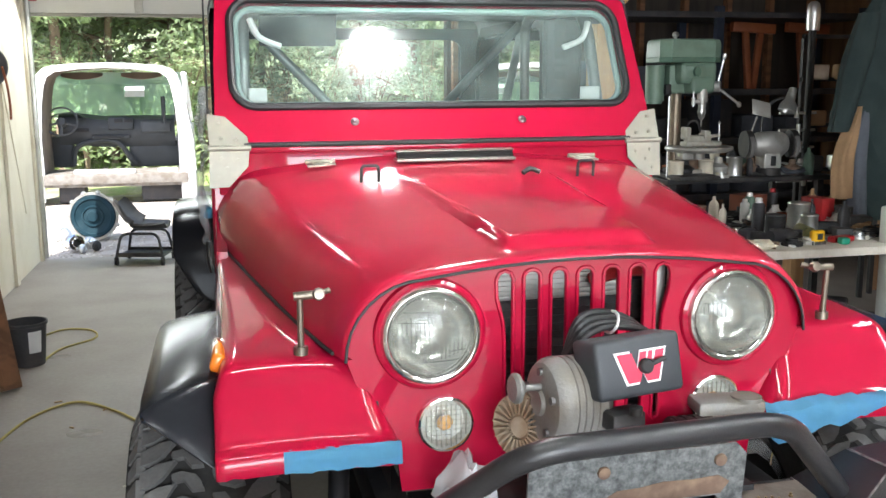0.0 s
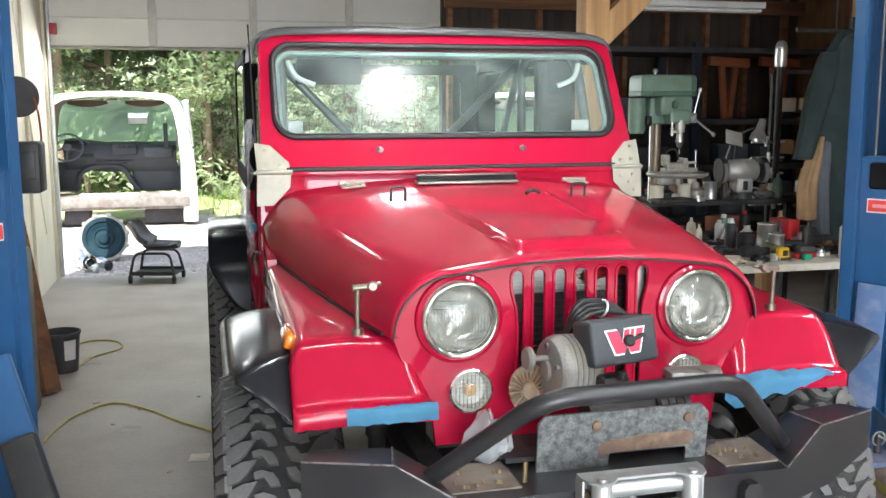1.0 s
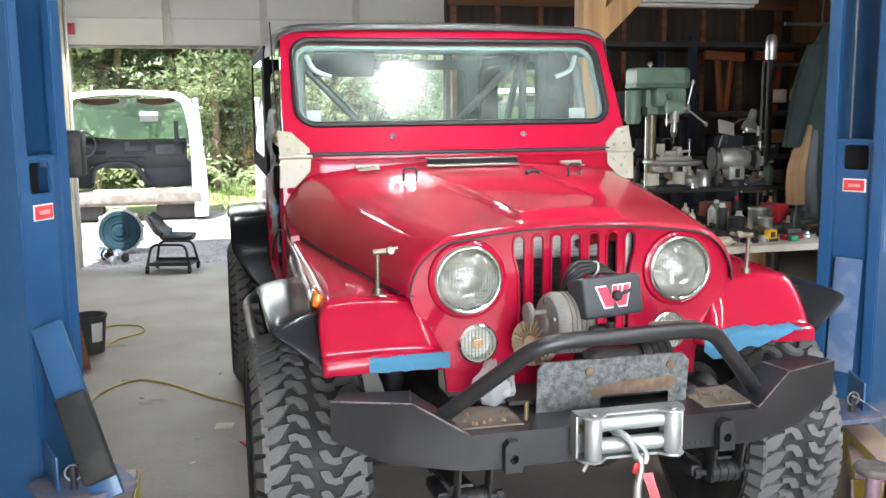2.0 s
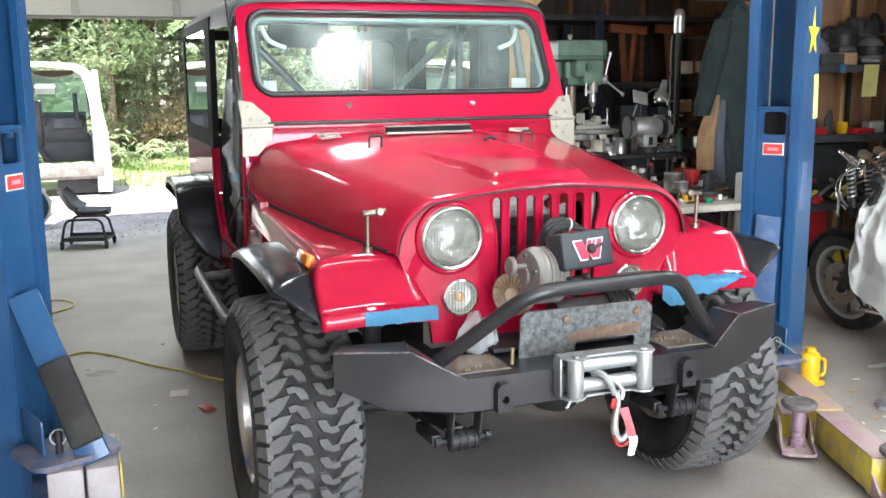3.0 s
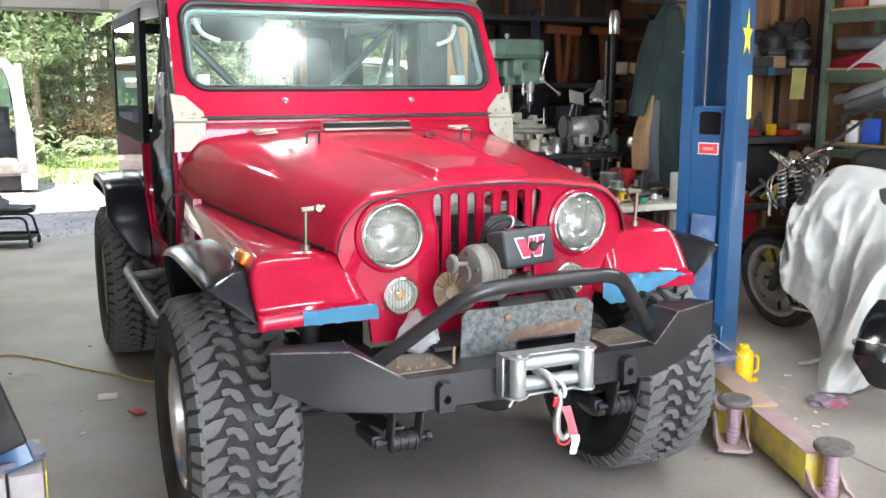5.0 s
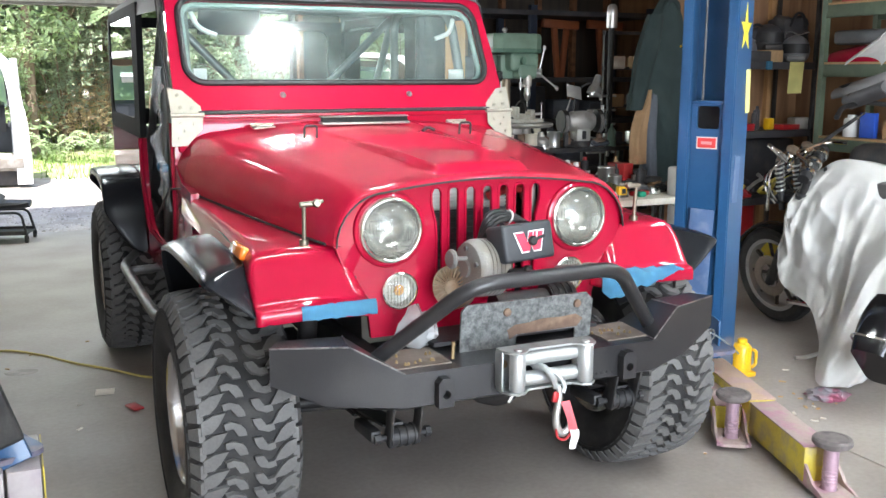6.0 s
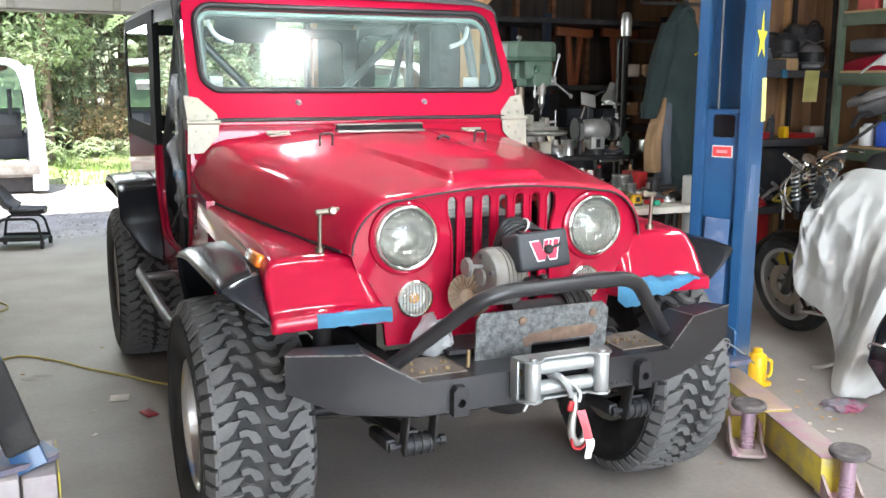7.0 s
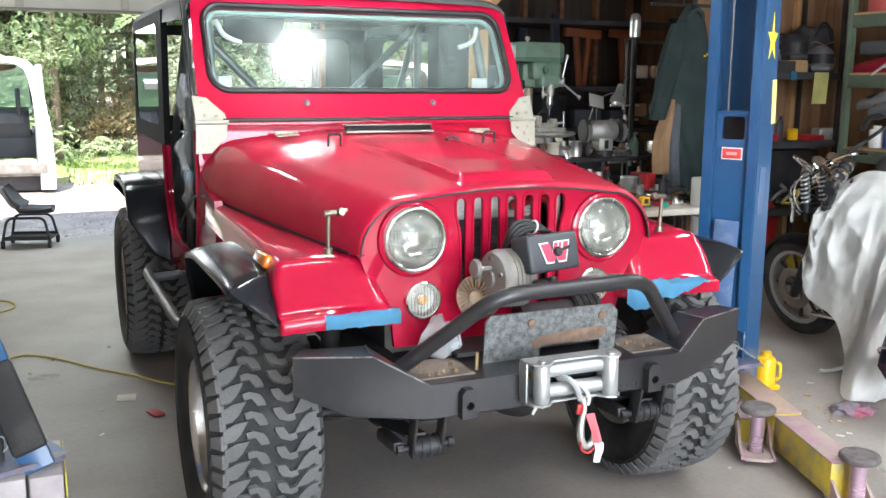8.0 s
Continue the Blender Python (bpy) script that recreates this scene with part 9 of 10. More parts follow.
GREY_SHELL = mat("grey_helmet", (0.19, 0.19, 0.20), 0.3, coat=0.4, vary=0.05)
helmet((4.86, 3.66, 1.568), 230, GREY_SHELL, "dark grey helmet on the shelf")
helmet((4.30, 3.70, 1.568), 200, GREY_SHELL, "grey helmet at the end of the shelf")
helmet((4.66, 3.78, 1.66), 250, DARK, "black helmet lying on a box")
block("cardboard_box", (4.56, 3.66, 1.5685), (0.20, 0.16, 0.10), CHIPBOARD, "small cardboard box on the shelf", "box", 5)
block("black_case", (4.38, 3.62, 1.5685), (0.22, 0.15, 0.09), DARK, "black case on the shelf", "case", -4)
def soft_bag(at, size, turn, seed, label):
    t = thing("black_bag", label, "bag", at, "bags on the shelf", turn)
    bm = bmesh.new()
    r_ = bmesh.ops.create_icosphere(bm, subdivisions=4, radius=1.0)
    for v in r_["verts"]:
        d = v.co.copy()
        k = 1 / max(abs(d.x), abs(d.y), abs(d.z)) ** 0.6
        f = 1 + 0.16 * noise.noise(d * 1.7 + Vector((seed, 0, 0))) + 0.06 * noise.noise(d * 5 + Vector((0, seed, 0)))
        v.co = Vector((d.x * size[0] / 2 * k * f, d.y * size[1] / 2 * k * f, max(0.0, (d.z * k * f + 0.9) * size[2] / 1.9)))
    part("body", bm, DARK, t)
    bm = bmesh.new()
    tube(bm, smooth_path([(-size[0] * 0.25, -size[1] * 0.45, size[2] * 0.75), (-size[0] * 0.1, -size[1] * 0.5, size[2] * 1.02), (size[0] * 0.12, -size[1] * 0.5, size[2] * 1.0), (size[0] * 0.27, -size[1] * 0.48, size[2] * 0.7)], 5), 0.012, 7)
    part("strap", bm, SEAL, t, "black carrying strap")
    bm = bmesh.new()
    tube(bm, [(lerp(-0.38, 0.38, i / 8) * size[0], -0.47 * size[1], size[2] * (0.62 + 0.03 * math.sin(i))) for i in range(9)], 0.006, 6)
    part("zip", bm, STEEL, t, "pale zip")


soft_bag((4.94, 3.84, 1.5685), (0.36, 0.24, 0.40), 3, 2.0, "black soft bag at the back of the shelf")
soft_bag((4.55, 3.88, 1.5685), (0.38, 0.2, 0.30), -5, 5.0, "small black soft bag behind the helmets")
soft_bag((4.22, 3.88, 1.5685), (0.30, 0.2, 0.24), 4, 7.0, "small black soft bag at the end of the shelf")
block("red_tray", (4.75, 3.60, 1.0035), (0.20, 0.14, 0.045), RED_PLASTIC, "shallow red tray on the shelf", "tray", 4)
block("yellow_jar", (4.58, 3.62, 1.0035), (0.07, 0.07, 0.10), YELLOW_CLEAN, "small yellow jar on the shelf", "jar", 10, 0.015)
block("grey_tool", (4.92, 3.60, 1.0035), (0.20, 0.12, 0.10), ALUMINIUM, "grey power supply on the shelf", "tool", -8, 0.02)
can((4.42, 3.62, 1.0035), 0.025, 0.17, DARK, "black spray can on the shelf", DARK, "cans on the shelf")
can((4.48, 3.66, 1.0035), 0.025, 0.20, DARK, "black spray can on the shelf", DARK, "cans on the shelf")
block("tool_case", (4.25, 3.62, 1.0035), (0.22, 0.16, 0.06), RED_PLASTIC, "red tool case on the shelf", "case", 6)
rnd = random.Random(9)
for k in range(16):
    bm = bmesh.new()
    p = [Vector((rnd.uniform(-0.1, 0.1), rnd.uniform(-0.08, 0.08), rnd.uniform(0.02, 0.2))) for _ in range(4)]
    tube(bm, smooth_path(p, 4), 0.016, 7)
    box(bm, p[0], (0.08, 0.05, 0.04), (rnd.uniform(0, 90), 0, rnd.uniform(0, 90)), 0.008)
    lo = min(v.co.z for v in bm.verts)
    bmesh.ops.translate(bm, verts=bm.verts, vec=(0, 0, -lo))
    solo("spare_part", bm, rnd.choice((RED_PLASTIC, IRON, STEEL, RUST, DARK, ALUMINIUM, YELLOW, DARK)), "tangled spare part on the low shelf", "part", at=pose(4.18 + 0.045 * k, 3.66 + rnd.uniform(-0.08, 0.1), 0.4385), group="spare parts on the low shelf")
# plain black block that covers the wall behind the low shelf
block("storage_tote", (4.55, 3.90, 0.4385), (1.05, 0.20, 0.47), DARK, "long black block filling the back of the low shelf", "tote", 0, 0.03)
block("red_cabinet", (4.28, 3.72, 0.0), (0.30, 0.3, 0.37), RED_PLASTIC, "red tool chest under the shelf", "chest", 0)
bm = bmesh.new()
box(bm, (0, 0, 0), (0.155, 0.003, 0.26), (3, 0, 0))
box(bm, (0.0, -0.003, 0.105), (0.07, 0.002, 0.04), (3, 0, 0))
solo("hanging_note", bm, NOTE, "yellow paper note hanging from the shelf edge", "note", at=(4.72, 3.49, 1.44), smooth=False)
block("blue_clip", (4.42, 3.488, 1.505), (0.06, 0.02, 0.07), TAPE, "blue tape piece on the shelf edge", "tape", 0)

s2 = thing("pallet_rack", "green steel rack with chipboard shelves", "rack", (4.51, 3.05, 0))
for y in (0.0, -2.2):
    for x in (0.0, 0.55):
        bm = bmesh.new()
        span(bm, (x, y - 0.045, 0), (x + 0.045, y, 2.4))
        for k in range(40):
            rod(bm, (x - 0.0015, y - 0.0225, 0.1 + 0.057 * k), (x + 0.001, y - 0.0225, 0.1 + 0.057 * k), 0.007, n=6)
        part("upright", bm, GREEN_RACK, s2, smooth=False)
for z in (0.93, 1.50, 1.95):
    for x in (0.0, 0.56):
        bm = bmesh.new()
        span(bm, (x, -2.2, z - 0.05), (x + 0.035, -0.046, z + 0.045), 0.003)
        part("beam", bm, GREEN_RACK, s2, smooth=30)
    bm = bmesh.new()
    span(bm, (0.005, -2.19, z + 0.0455), (0.595, -0.05, z + 0.062))
    part("deck", bm, CHIPBOARD, s2, smooth=False)


def fairing(at, turn, sx, sy, sz, material, label, seed, name="fairing"):
    bm = bmesh.new()
    rows = []
    for i in range(15):
        u = i / 14
        w = sy * math.sin(math.pi * (0.06 + 0.88 * u)) ** 0.6
        rows.append([(lerp(-sx, sx, u), w * math.cos(a), sz * (0.25 + 0.75 * math.sin(math.pi * (0.15 + 0.7 * u))) * math.sin(a)) for a in [math.pi * k / 12 for k in range(13)]])
    grid(bm, rows, thick=0.006)
    lo = min(v.co.z for v in bm.verts)
    bmesh.ops.translate(bm, verts=bm.verts, vec=(0, 0, -lo))
    return solo(name, bm, material, label, "motorcycle part", at=pose(*at, 0, 0, turn), group="fairings")


fairing((4.73, 2.72, 1.563), 88, 0.42, 0.14, 0.13, RED, "glossy red motorcycle fairing on the rack", 1)
block("grey_case", (4.80, 2.74, 1.70), (0.22, 0.72, 0.11), mat("grey_case_plastic", (0.11, 0.115, 0.12), 0.4, vary=0.15), "flat dark grey case on the rack", "case", 0, 0.03)
block("white_box", (4.66, 2.58, 2.0135), (0.2, 0.22, 0.14), LABEL_WHITE, "white carton on the top deck", "box", 8)
block("red_carton", (4.64, 2.83, 2.0135), (0.16, 0.18, 0.10), mat("red_white_carton", (0.5, 0.08, 0.07), 0.6), "red carton on the top deck", "box", -6)
block("red_carton", (4.70, 2.34, 2.0135), (0.18, 0.2, 0.12), RED_PLASTIC, "red carton beside the white one on the top deck", "box", 4)
block("teal_carton", (4.66, 2.12, 2.0135), (0.18, 0.16, 0.11), mat("teal_carton", (0.12, 0.30, 0.30), 0.6), "teal carton on the top deck", "box", -5)
fairing((4.80, 2.05, 1.563), 84, 0.30, 0.13, 0.14, RED, "second glossy red motorcycle fairing on the rack", 2)
block("brown_carton", (4.66, 2.26, 0.993), (0.12, 0.16, 0.20), mat("brown_red_carton", (0.26, 0.08, 0.05), 0.7), "brown-red carton on the rack", "box", -4)
block("white_carton", (4.62, 2.08, 0.993), (0.12, 0.15, 0.13), LABEL_WHITE, "white carton on the rack", "box", 6)
block("blue_carton", (4.62, 2.62, 0.993), (0.05, 0.13, 0.19), mat("blue_carton", (0.03, 0.10, 0.55), 0.5), "blue and white carton on the rack", "box", 4)
block("brown_jar", (4.66, 2.44, 0.993), (0.10, 0.10, 0.13), TAN_CLOTH, "brown carton on the rack", "box", 4, 0.01)
can((4.64, 2.80, 0.993), 0.06, 0.17, LABEL_WHITE, "clear plastic jar on the rack", LABEL_WHITE, "cans on the rack")
block("tank_case", (4.84, 2.35, 0.993), (0.3, 0.25, 0.28), DARK, "black case on the rack", "case", 0, 0.04)
block("black_tarp", (4.88, 2.1, 0.0), (0.5, 1.3, 0.80), DARK, "black tarpaulin bundle under the rack", "bundle", 3, 0.12)

# ================= motorcycle under a sheet =================
mc = thing("motorcycle", "motorcycle with chrome fork, mostly hidden under a white sheet", "motorcycle", (2.86, 1.62, 0), turn=0)
lean = pose(0, 0, 0, 0, -9, 0)
W0 = lean @ Matrix.Translation((0.0, 0.0, 0.30)) @ pose(0, 0, 0, 0, 90, 0)
bm = bmesh.new()
lathe(bm, [(0.222, -0.045), (0.262, -0.055), (0.29, -0.035), (0.30, 0), (0.29, 0.035), (0.262, 0.055), (0.225, 0.045)], W0, 48, closed=True)
fw = part("front_wheel", bm, RUBBER, mc, "front wheel with dark spokes")
bm = bmesh.new()
lathe(bm, [(0, -0.05), (0.04, -0.05), (0.045, 0), (0.04, 0.05), (0, 0.05)], W0, 20)
for k in range(9):
    a = 2 * math.pi * k / 9
    rod(bm, W0 @ Vector((0.04 * math.cos(a), 0.04 * math.sin(a), 0)), W0 @ Vector((0.205 * math.cos(a + 0.1), 0.205 * math.sin(a + 0.1), 0)), 0.011, n=6)
part("spokes", bm, mat("dark_cast_spokes", (0.06, 0.052, 0.045), 0.5, metal=0.3), fw, "dark cast spokes and hub")
bm = bmesh.new()
for a0, a1 in ((132, 158), (164, 188)):   # flat yellow patches behind two spokes
    ring = [(0.085, a0), (0.19, a0 - 3), (0.194, (a0 + a1) / 2), (0.19, a1 + 3), (0.085, a1)]
    lo = [bm.verts.new(W0 @ Vector((r_ * math.cos(radians(a)), r_ * math.sin(radians(a)), 0.016))) for r_, a in ring]
    hi = [bm.verts.new(W0 @ Vector((r_ * math.cos(radians(a)), r_ * math.sin(radians(a)), 0.022))) for r_, a in ring]
    bm.faces.new(lo)
    bm.faces.new(hi[::-1])
    for k in range(5):
        bm.faces.new((lo[k], hi[k], hi[(k + 1) % 5], lo[(k + 1) % 5]))
part("wheel_insert", bm, STAR_YELLOW, fw, "bright yellow insert behind the spokes", smooth=False)
bm = bmesh.new()
lathe(bm, [(0.20, -0.04), (0.228, -0.046), (0.228, 0.046), (0.20, 0.04)], W0, 40, closed=True)
part("rim", bm, mat("grey_cast_rim", (0.30, 0.29, 0.28), 0.4, metal=0.3), fw, "grey cast rim")
bm = bmesh.new()
lathe(bm, [(0.07, 0), (0.125, 0), (0.125, 0.006), (0.07, 0.006)], W0 @ Matrix.Translation((0, 0, -0.062)), 36, closed=True)
part("brake_disc", bm, mat("dull_brake_disc", (0.26, 0.22, 0.18), 0.5, metal=0.5, vary=0.2), fw)
bm = bmesh.new()
rows = []
for i in range(13):
    a = radians(60 + 115 * i / 12)
    rows.append([lean @ Vector((x, 0.325 * math.cos(a) * -1, 0.30 + 0.325 * math.sin(a) - 0.02 * (abs(x) / 0.06) ** 2)) for x in (-0.065, -0.045, 0, 0.045, 0.065)])
grid(bm, rows, thick=0.004)
part("fender", bm, BLACK_PLASTIC, mc, "glossy black fender")
for s in (-1, 1):
    bm = bmesh.new()
    rod(bm, lean @ Vector((s * 0.065, -0.02, 0.30)), lean @ Vector((s * 0.065, -0.36, 0.96)), 0.02, n=12)
    rod(bm, lean @ Vector((s * 0.065, 0.0, 0.26)), lean @ Vector((s * 0.065, -0.18, 0.61)), 0.028, n=12)
    part("fork_leg", bm, IRON, mc, "dark fork leg")
bm = bmesh.new()
lathe(bm, [(0.030 + (0.006 if k % 2 else 0.0), 0.012 * k) for k in range(19)], lean @ bezel_at((-0.065, -0.205, 0.66), (0, -0.46, 0.89)), 14)
part("fork_boot", bm, SEAL, mc, "ribbed black fork boot")
bm = bmesh.new()
lathe(bm, [(0, -0.09), (0.05, -0.085), (0.075, -0.03), (0.078, 0.0), (0.07, 0.006), (0, 0.012)], lean @ bezel_at((0.02, -0.06, 0.96), (-0.3, 0.95, 0)), 26)
part("headlamp", bm, CHROME, mc, "chrome headlamp")
for s in (-1, 1):
    bm = bmesh.new()
    lathe(bm, [(0, -0.05), (0.035, -0.045), (0.042, 0.0), (0.046, 0.006), (0.04, 0.012), (0, 0.01)], lean @ bezel_at((0.03 + s * 0.055, -0.20, 1.06), (0, -0.8, 0.6)), 22)
    part("gauge", bm, CHROME, mc, "round chrome gauge")
bm = bmesh.new()
tube(bm, round_path([lean @ Vector(p) for p in ((-0.12, -0.42, 1.03), (-0.05, -0.24, 1.06), (0.09, -0.22, 1.07), (0.20, -0.24, 1.08), (0.24, -0.34, 1.07))], 0.05), 0.011, 8)
part("handlebar", bm, CHROME, mc, "chrome handlebar")
bm = bmesh.new()
rod(bm, lean @ Vector((-0.16, -0.40, 0.95)), lean @ Vector((0.10, -0.30, 1.06)), 0.032, n=14)
for k in range(5):
    q = 0.15 + 0.17 * k
    c = lean @ (Vector((-0.16, -0.40, 0.95)).lerp(Vector((0.10, -0.30, 1.06)), q))
    lathe(bm, [(0.032, -0.006), (0.037, 0), (0.032, 0.006)], bezel_at(c, (0.9, 0.35, 0.38)), 14)
part("grip", bm, SEAL, mc, "ribbed black grip")
bm = bmesh.new()
box(bm, lean @ Vector((-0.07, -0.16, 1.055)), (0.16, 0.06, 0.025), (20, 25, 0), 0.01)
tube(bm, smooth_path([lean @ Vector(p) for p in ((-0.09, -0.2, 1.02), (-0.15, -0.12, 0.95), (-0.16, -0.12, 0.86), (-0.12, -0.14, 0.78))], 5), 0.008, 8)
rod(bm, lean @ Vector((-0.15, -0.14, 0.90)), lean @ Vector((-0.20, -0.16, 0.76)), 0.008, n=8)
lathe(bm, [(0, -0.014), (0.014, 0), (0, 0.014)], Matrix.Translation(lean @ Vector((-0.20, -0.16, 0.76))), 10)
part("brake_lever", bm, CHROME, mc, "chrome brake lever")
for dx, dy in ((-0.10, -0.17), (0.00, -0.20)):
    bm = bmesh.new()
    tube(bm, [lean @ Vector((dx + 0.022 * math.cos(a), dy + 0.022 * math.sin(a), 0.84 + 0.0040 * a)) for a in [0.45 * k for k in range(84)]], 0.0055, 6)
    part("spring", bm, STEEL, mc, "steel coil spring")
    bm = bmesh.new()
    rod(bm, lean @ Vector((dx, dy, 0.74)), lean @ Vector((dx, dy, 1.02)), 0.017, n=12)
    part("damper", bm, IRON, mc)
for x in (-0.11, -0.03, 0.05):
    bm = bmesh.new()
    lathe(bm, [(0.036, -0.012), (0.045, -0.008), (0.045, 0.008), (0.036, 0.012)], lean @ bezel_at((x, -0.38 + 0.385 * (x + 0.11), 0.972 + 0.42 * (x + 0.11)), (0.9, 0.35, 0.38)), 20, closed=True)
    part("clamp_ring", bm, CHROME, mc, "chrome clamp ring")
bm = bmesh.new()
box(bm, lean @ Vector((-0.14, -0.20, 1.075)), (0.17, 0.045, 0.022), (30, 32, 10), 0.009, 3)
tube(bm, smooth_path([lean @ Vector(p) for p in ((-0.12, -0.2, 1.03), (-0.19, -0.2, 0.98), (-0.21, -0.2, 0.90), (-0.17, -0.2, 0.82), (-0.10, -0.2, 0.78))], 6), 0.005, 8)
part("clutch_lever", bm, CHROME, mc, "chrome clutch lever with cable")
bm = bmesh.new()
box(bm, (0.05, -0.65, 0.52), (0.22, 0.8, 0.30), bevel=0.06)
box(bm, (0.05, -0.55, 0.82), (0.24, 0.5, 0.22), bevel=0.08)
part("engine_body", bm, DARK, mc)
bm = bmesh.new()
tube(bm, smooth_path([(-0.08, -0.26, 0.36), (-0.10, -0.30, 0.22), (-0.10, -0.42, 0.17), (-0.12, -0.6, 0.18)], 5), 0.02, 8)
box(bm, (-0.12, -0.28, 0.19), (0.10, 0.16, 0.03), (0, 0, 20), 0.01)
part("exhaust", bm, CHROME, mc, "chrome exhaust pipe")
bm = bmesh.new()
box(bm, (0.11, 0.13, 0.43), (0.02, 0.30, 0.24), (0, 0, 0), 0.008)
part("reflector_panel", bm, mat("lemon_panel", (0.80, 0.70, 0.01), 0.4, vary=0.05), mc, "bright yellow panel behind the wheel")
bm = bmesh.new()
tube(bm, smooth_path([(-0.02, -0.62, 0.16), (-0.28, -0.68, 0.06), (-0.44, -0.66, 0.012), (-0.52, -0.64, 0.010)], 5), 0.011, 8)
part("side_stand", bm, STEEL, mc, "bent steel side stand")

# the sheet: hangs from the saddle line to an uneven hem, with hanging folds and crumples
ridge = [(2.78, 1.39, 0.90), (2.83, 1.24, 1.005), (2.88, 1.06, 1.00), (2.92, 0.88, 0.93), (2.95, 0.72, 0.87), (2.98, 0.56, 0.83), (3.0, 0.40, 0.80), (3.05, 0.15, 0.78)]
hem = [(2.60, 1.42, 0.50), (2.56, 1.33, 0.32), (2.54, 1.10, 0.24), (2.46, 0.94, 0.09), (2.10, 0.60, 0.014), (2.30, 0.52, 0.014), (2.46, 0.40, 0.30), (2.48, 0.12, 0.42)]
ridge, hem = smooth_path(ridge, 22), smooth_path(hem, 22)
rows = []


def crease(x, y, z):
    """Sharp-crested noise for crumpled cloth, about -0.5 to 0.5."""
    return 0.5 - 2.2 * abs(noise.noise((x, y, z)))


for i, (a, b) in enumerate(zip(ridge, hem)):
    row = []
    w = i / 22.0
    for k in range(90):
        v = k / 89
        p = a.lerp(b, v)
        p = p + Vector((-0.10, -0.03, 0.05)) * math.sin(math.pi * min(v * 1.2, 1)) * 0.7
        f = min(1.0, v * 1.6) ** 0.8
        warp = 0.5 * noise.noise((w * 1.1, v * 1.7, 9.0))
        hang = crease(w * 0.62 + warp + v * 0.9, v * 0.9, 2.0) * 0.060 + noise.noise((w * 1.4 + warp * 2 - v * 0.6, v * 1.6, 7.0)) * 0.030
        swag = crease(w * 0.55 + 1.5 * v, v * 2.2 - w * 0.6, 5.0) * 0.100 * math.sin(math.pi * min(1.0, v * 1.1)) if v > 0.2 else 0.0
        fine = noise.noise((w * 5, v * 9, 3.0)) * 0.012 + crease(w * 1.1 - v * 2.1, v * 3.4 + w * 0.8, 11.0) * 0.052 + crease(w * 1.9 + v * 3.0, v * 5.0 - w, 13.0) * 0.012
        p = p + Vector((-0.72, -0.60, 0.20)) * ((hang + swag + fine) * f * 0.8 + 0.018)
        p.z = max(p.z, 0.010 + 0.002 * (k % 3))
        row.append(p)
    back = [Vector((2 * a.x + 0.08 - q.x * 0.65 - a.x * 0.35, q.y, max(q.z, 0.25))) for q in row[2:56:3]]
    rows.append(list(reversed(back)) + row)
bm = bmesh.new()
grid(bm, rows)
solo("dust_sheet", bm, CLOTH, "crumpled white dust sheet draped over the motorcycle", "sheet", smooth=80)
PM = Matrix.Translation((-0.72, -1.36, 0.31)) @ pose(0, 0, 0, 0, 0, 14) @ pose(0, 0, 0, 0, 43, 0)
bm = bmesh.new()
rows = []
for i in range(11):
    u = i / 10
    k = 0.80 + 0.20 * math.sin(math.pi * (0.05 + 0.8 * u))
    rows.append([PM @ Vector((x * k, y * k, lerp(-0.14, 0.15, u))) for x, y in round_rect(0.34, 0.19, 0.05, n=5)])
grid(bm, rows, loop_u=True)
bm.faces.new([v for v in bm.verts][-24:])
bm.faces.new([v for v in bm.verts][:24])
pn = part("pannier", bm, mat("gloss_black_case", (0.006, 0.006, 0.007), 0.16, vary=0.05, rvary=0.05), mc, "glossy black pannier", smooth=50)
bm = bmesh.new()
lip = [PM @ Vector((x, y, -0.075)) for x, y in round_rect(0.325, 0.197, 0.05, n=5)]
tube(bm, lip, 0.006, 8, closed=True)
part("rail", bm, CHROME, pn, "chrome rim line")
bm = bmesh.new()
r = bmesh.ops.create_icosphere(bm, subdivisions=3, radius=1.0)
for v in r["verts"]:
    k = 1 + 0.5 * noise.noise(v.co * 2.1) + 0.2 * noise.noise(v.co * 5.0)
    v.co = Vector((v.co.x * 0.085 * k, v.co.y * 0.055 * k, max(0.0, v.co.z * 0.034 * k + 0.022)))
solo("work_glove", bm, mat("grey_red_glove", (0.20, 0.18, 0.20), 0.9, vary=0.2, scale=12, second=(0.30, 0.07, 0.12), amount=0.9, bump=0.3), "crumpled grey and red work glove on the floor", "glove", at=pose(2.01, 0.45, 0, 0, 0, -40))

# second motorcycle, only its nose, mirror and bars rise behind the sheet
sb = thing("sport_motorcycle", "dark grey sport motorcycle with a silver screen, standing by the rack", "motorcycle", (3.92, 1.95, 0))
bm = bmesh.new()
rows = []
for i in range(13):
    u = i / 12
    w = 0.19 * (0.35 + 0.65 * math.sin(math.pi * (0.12 + 0.6 * u)))
    rows.append([(w * math.cos(a), 0.30 - 0.55 * u, 1.33 + 0.10 * u + 0.11 * math.sin(a) * (0.5 + 0.5 * u)) for a in [radians(-30 + 240 * k / 14) for k in range(15)]])
grid(bm, rows, thick=0.006)
part("nose_fairing", bm, mat("dark_silver_fairing", (0.30, 0.305, 0.31), 0.35, metal=0.1, coat=0.5, vary=0.05), sb, "dark silver nose fairing")
bm = bmesh.new()
rows = []
for i in range(9):
    u = i / 8
    rows.append([((0.17 - 0.05 * u) * math.cos(a) - 0.03, 0.12 - 0.22 * u, 1.53 + 0.16 * u + 0.06 * math.sin(a)) for a in [radians(180 * k / 10) for k in range(11)]])
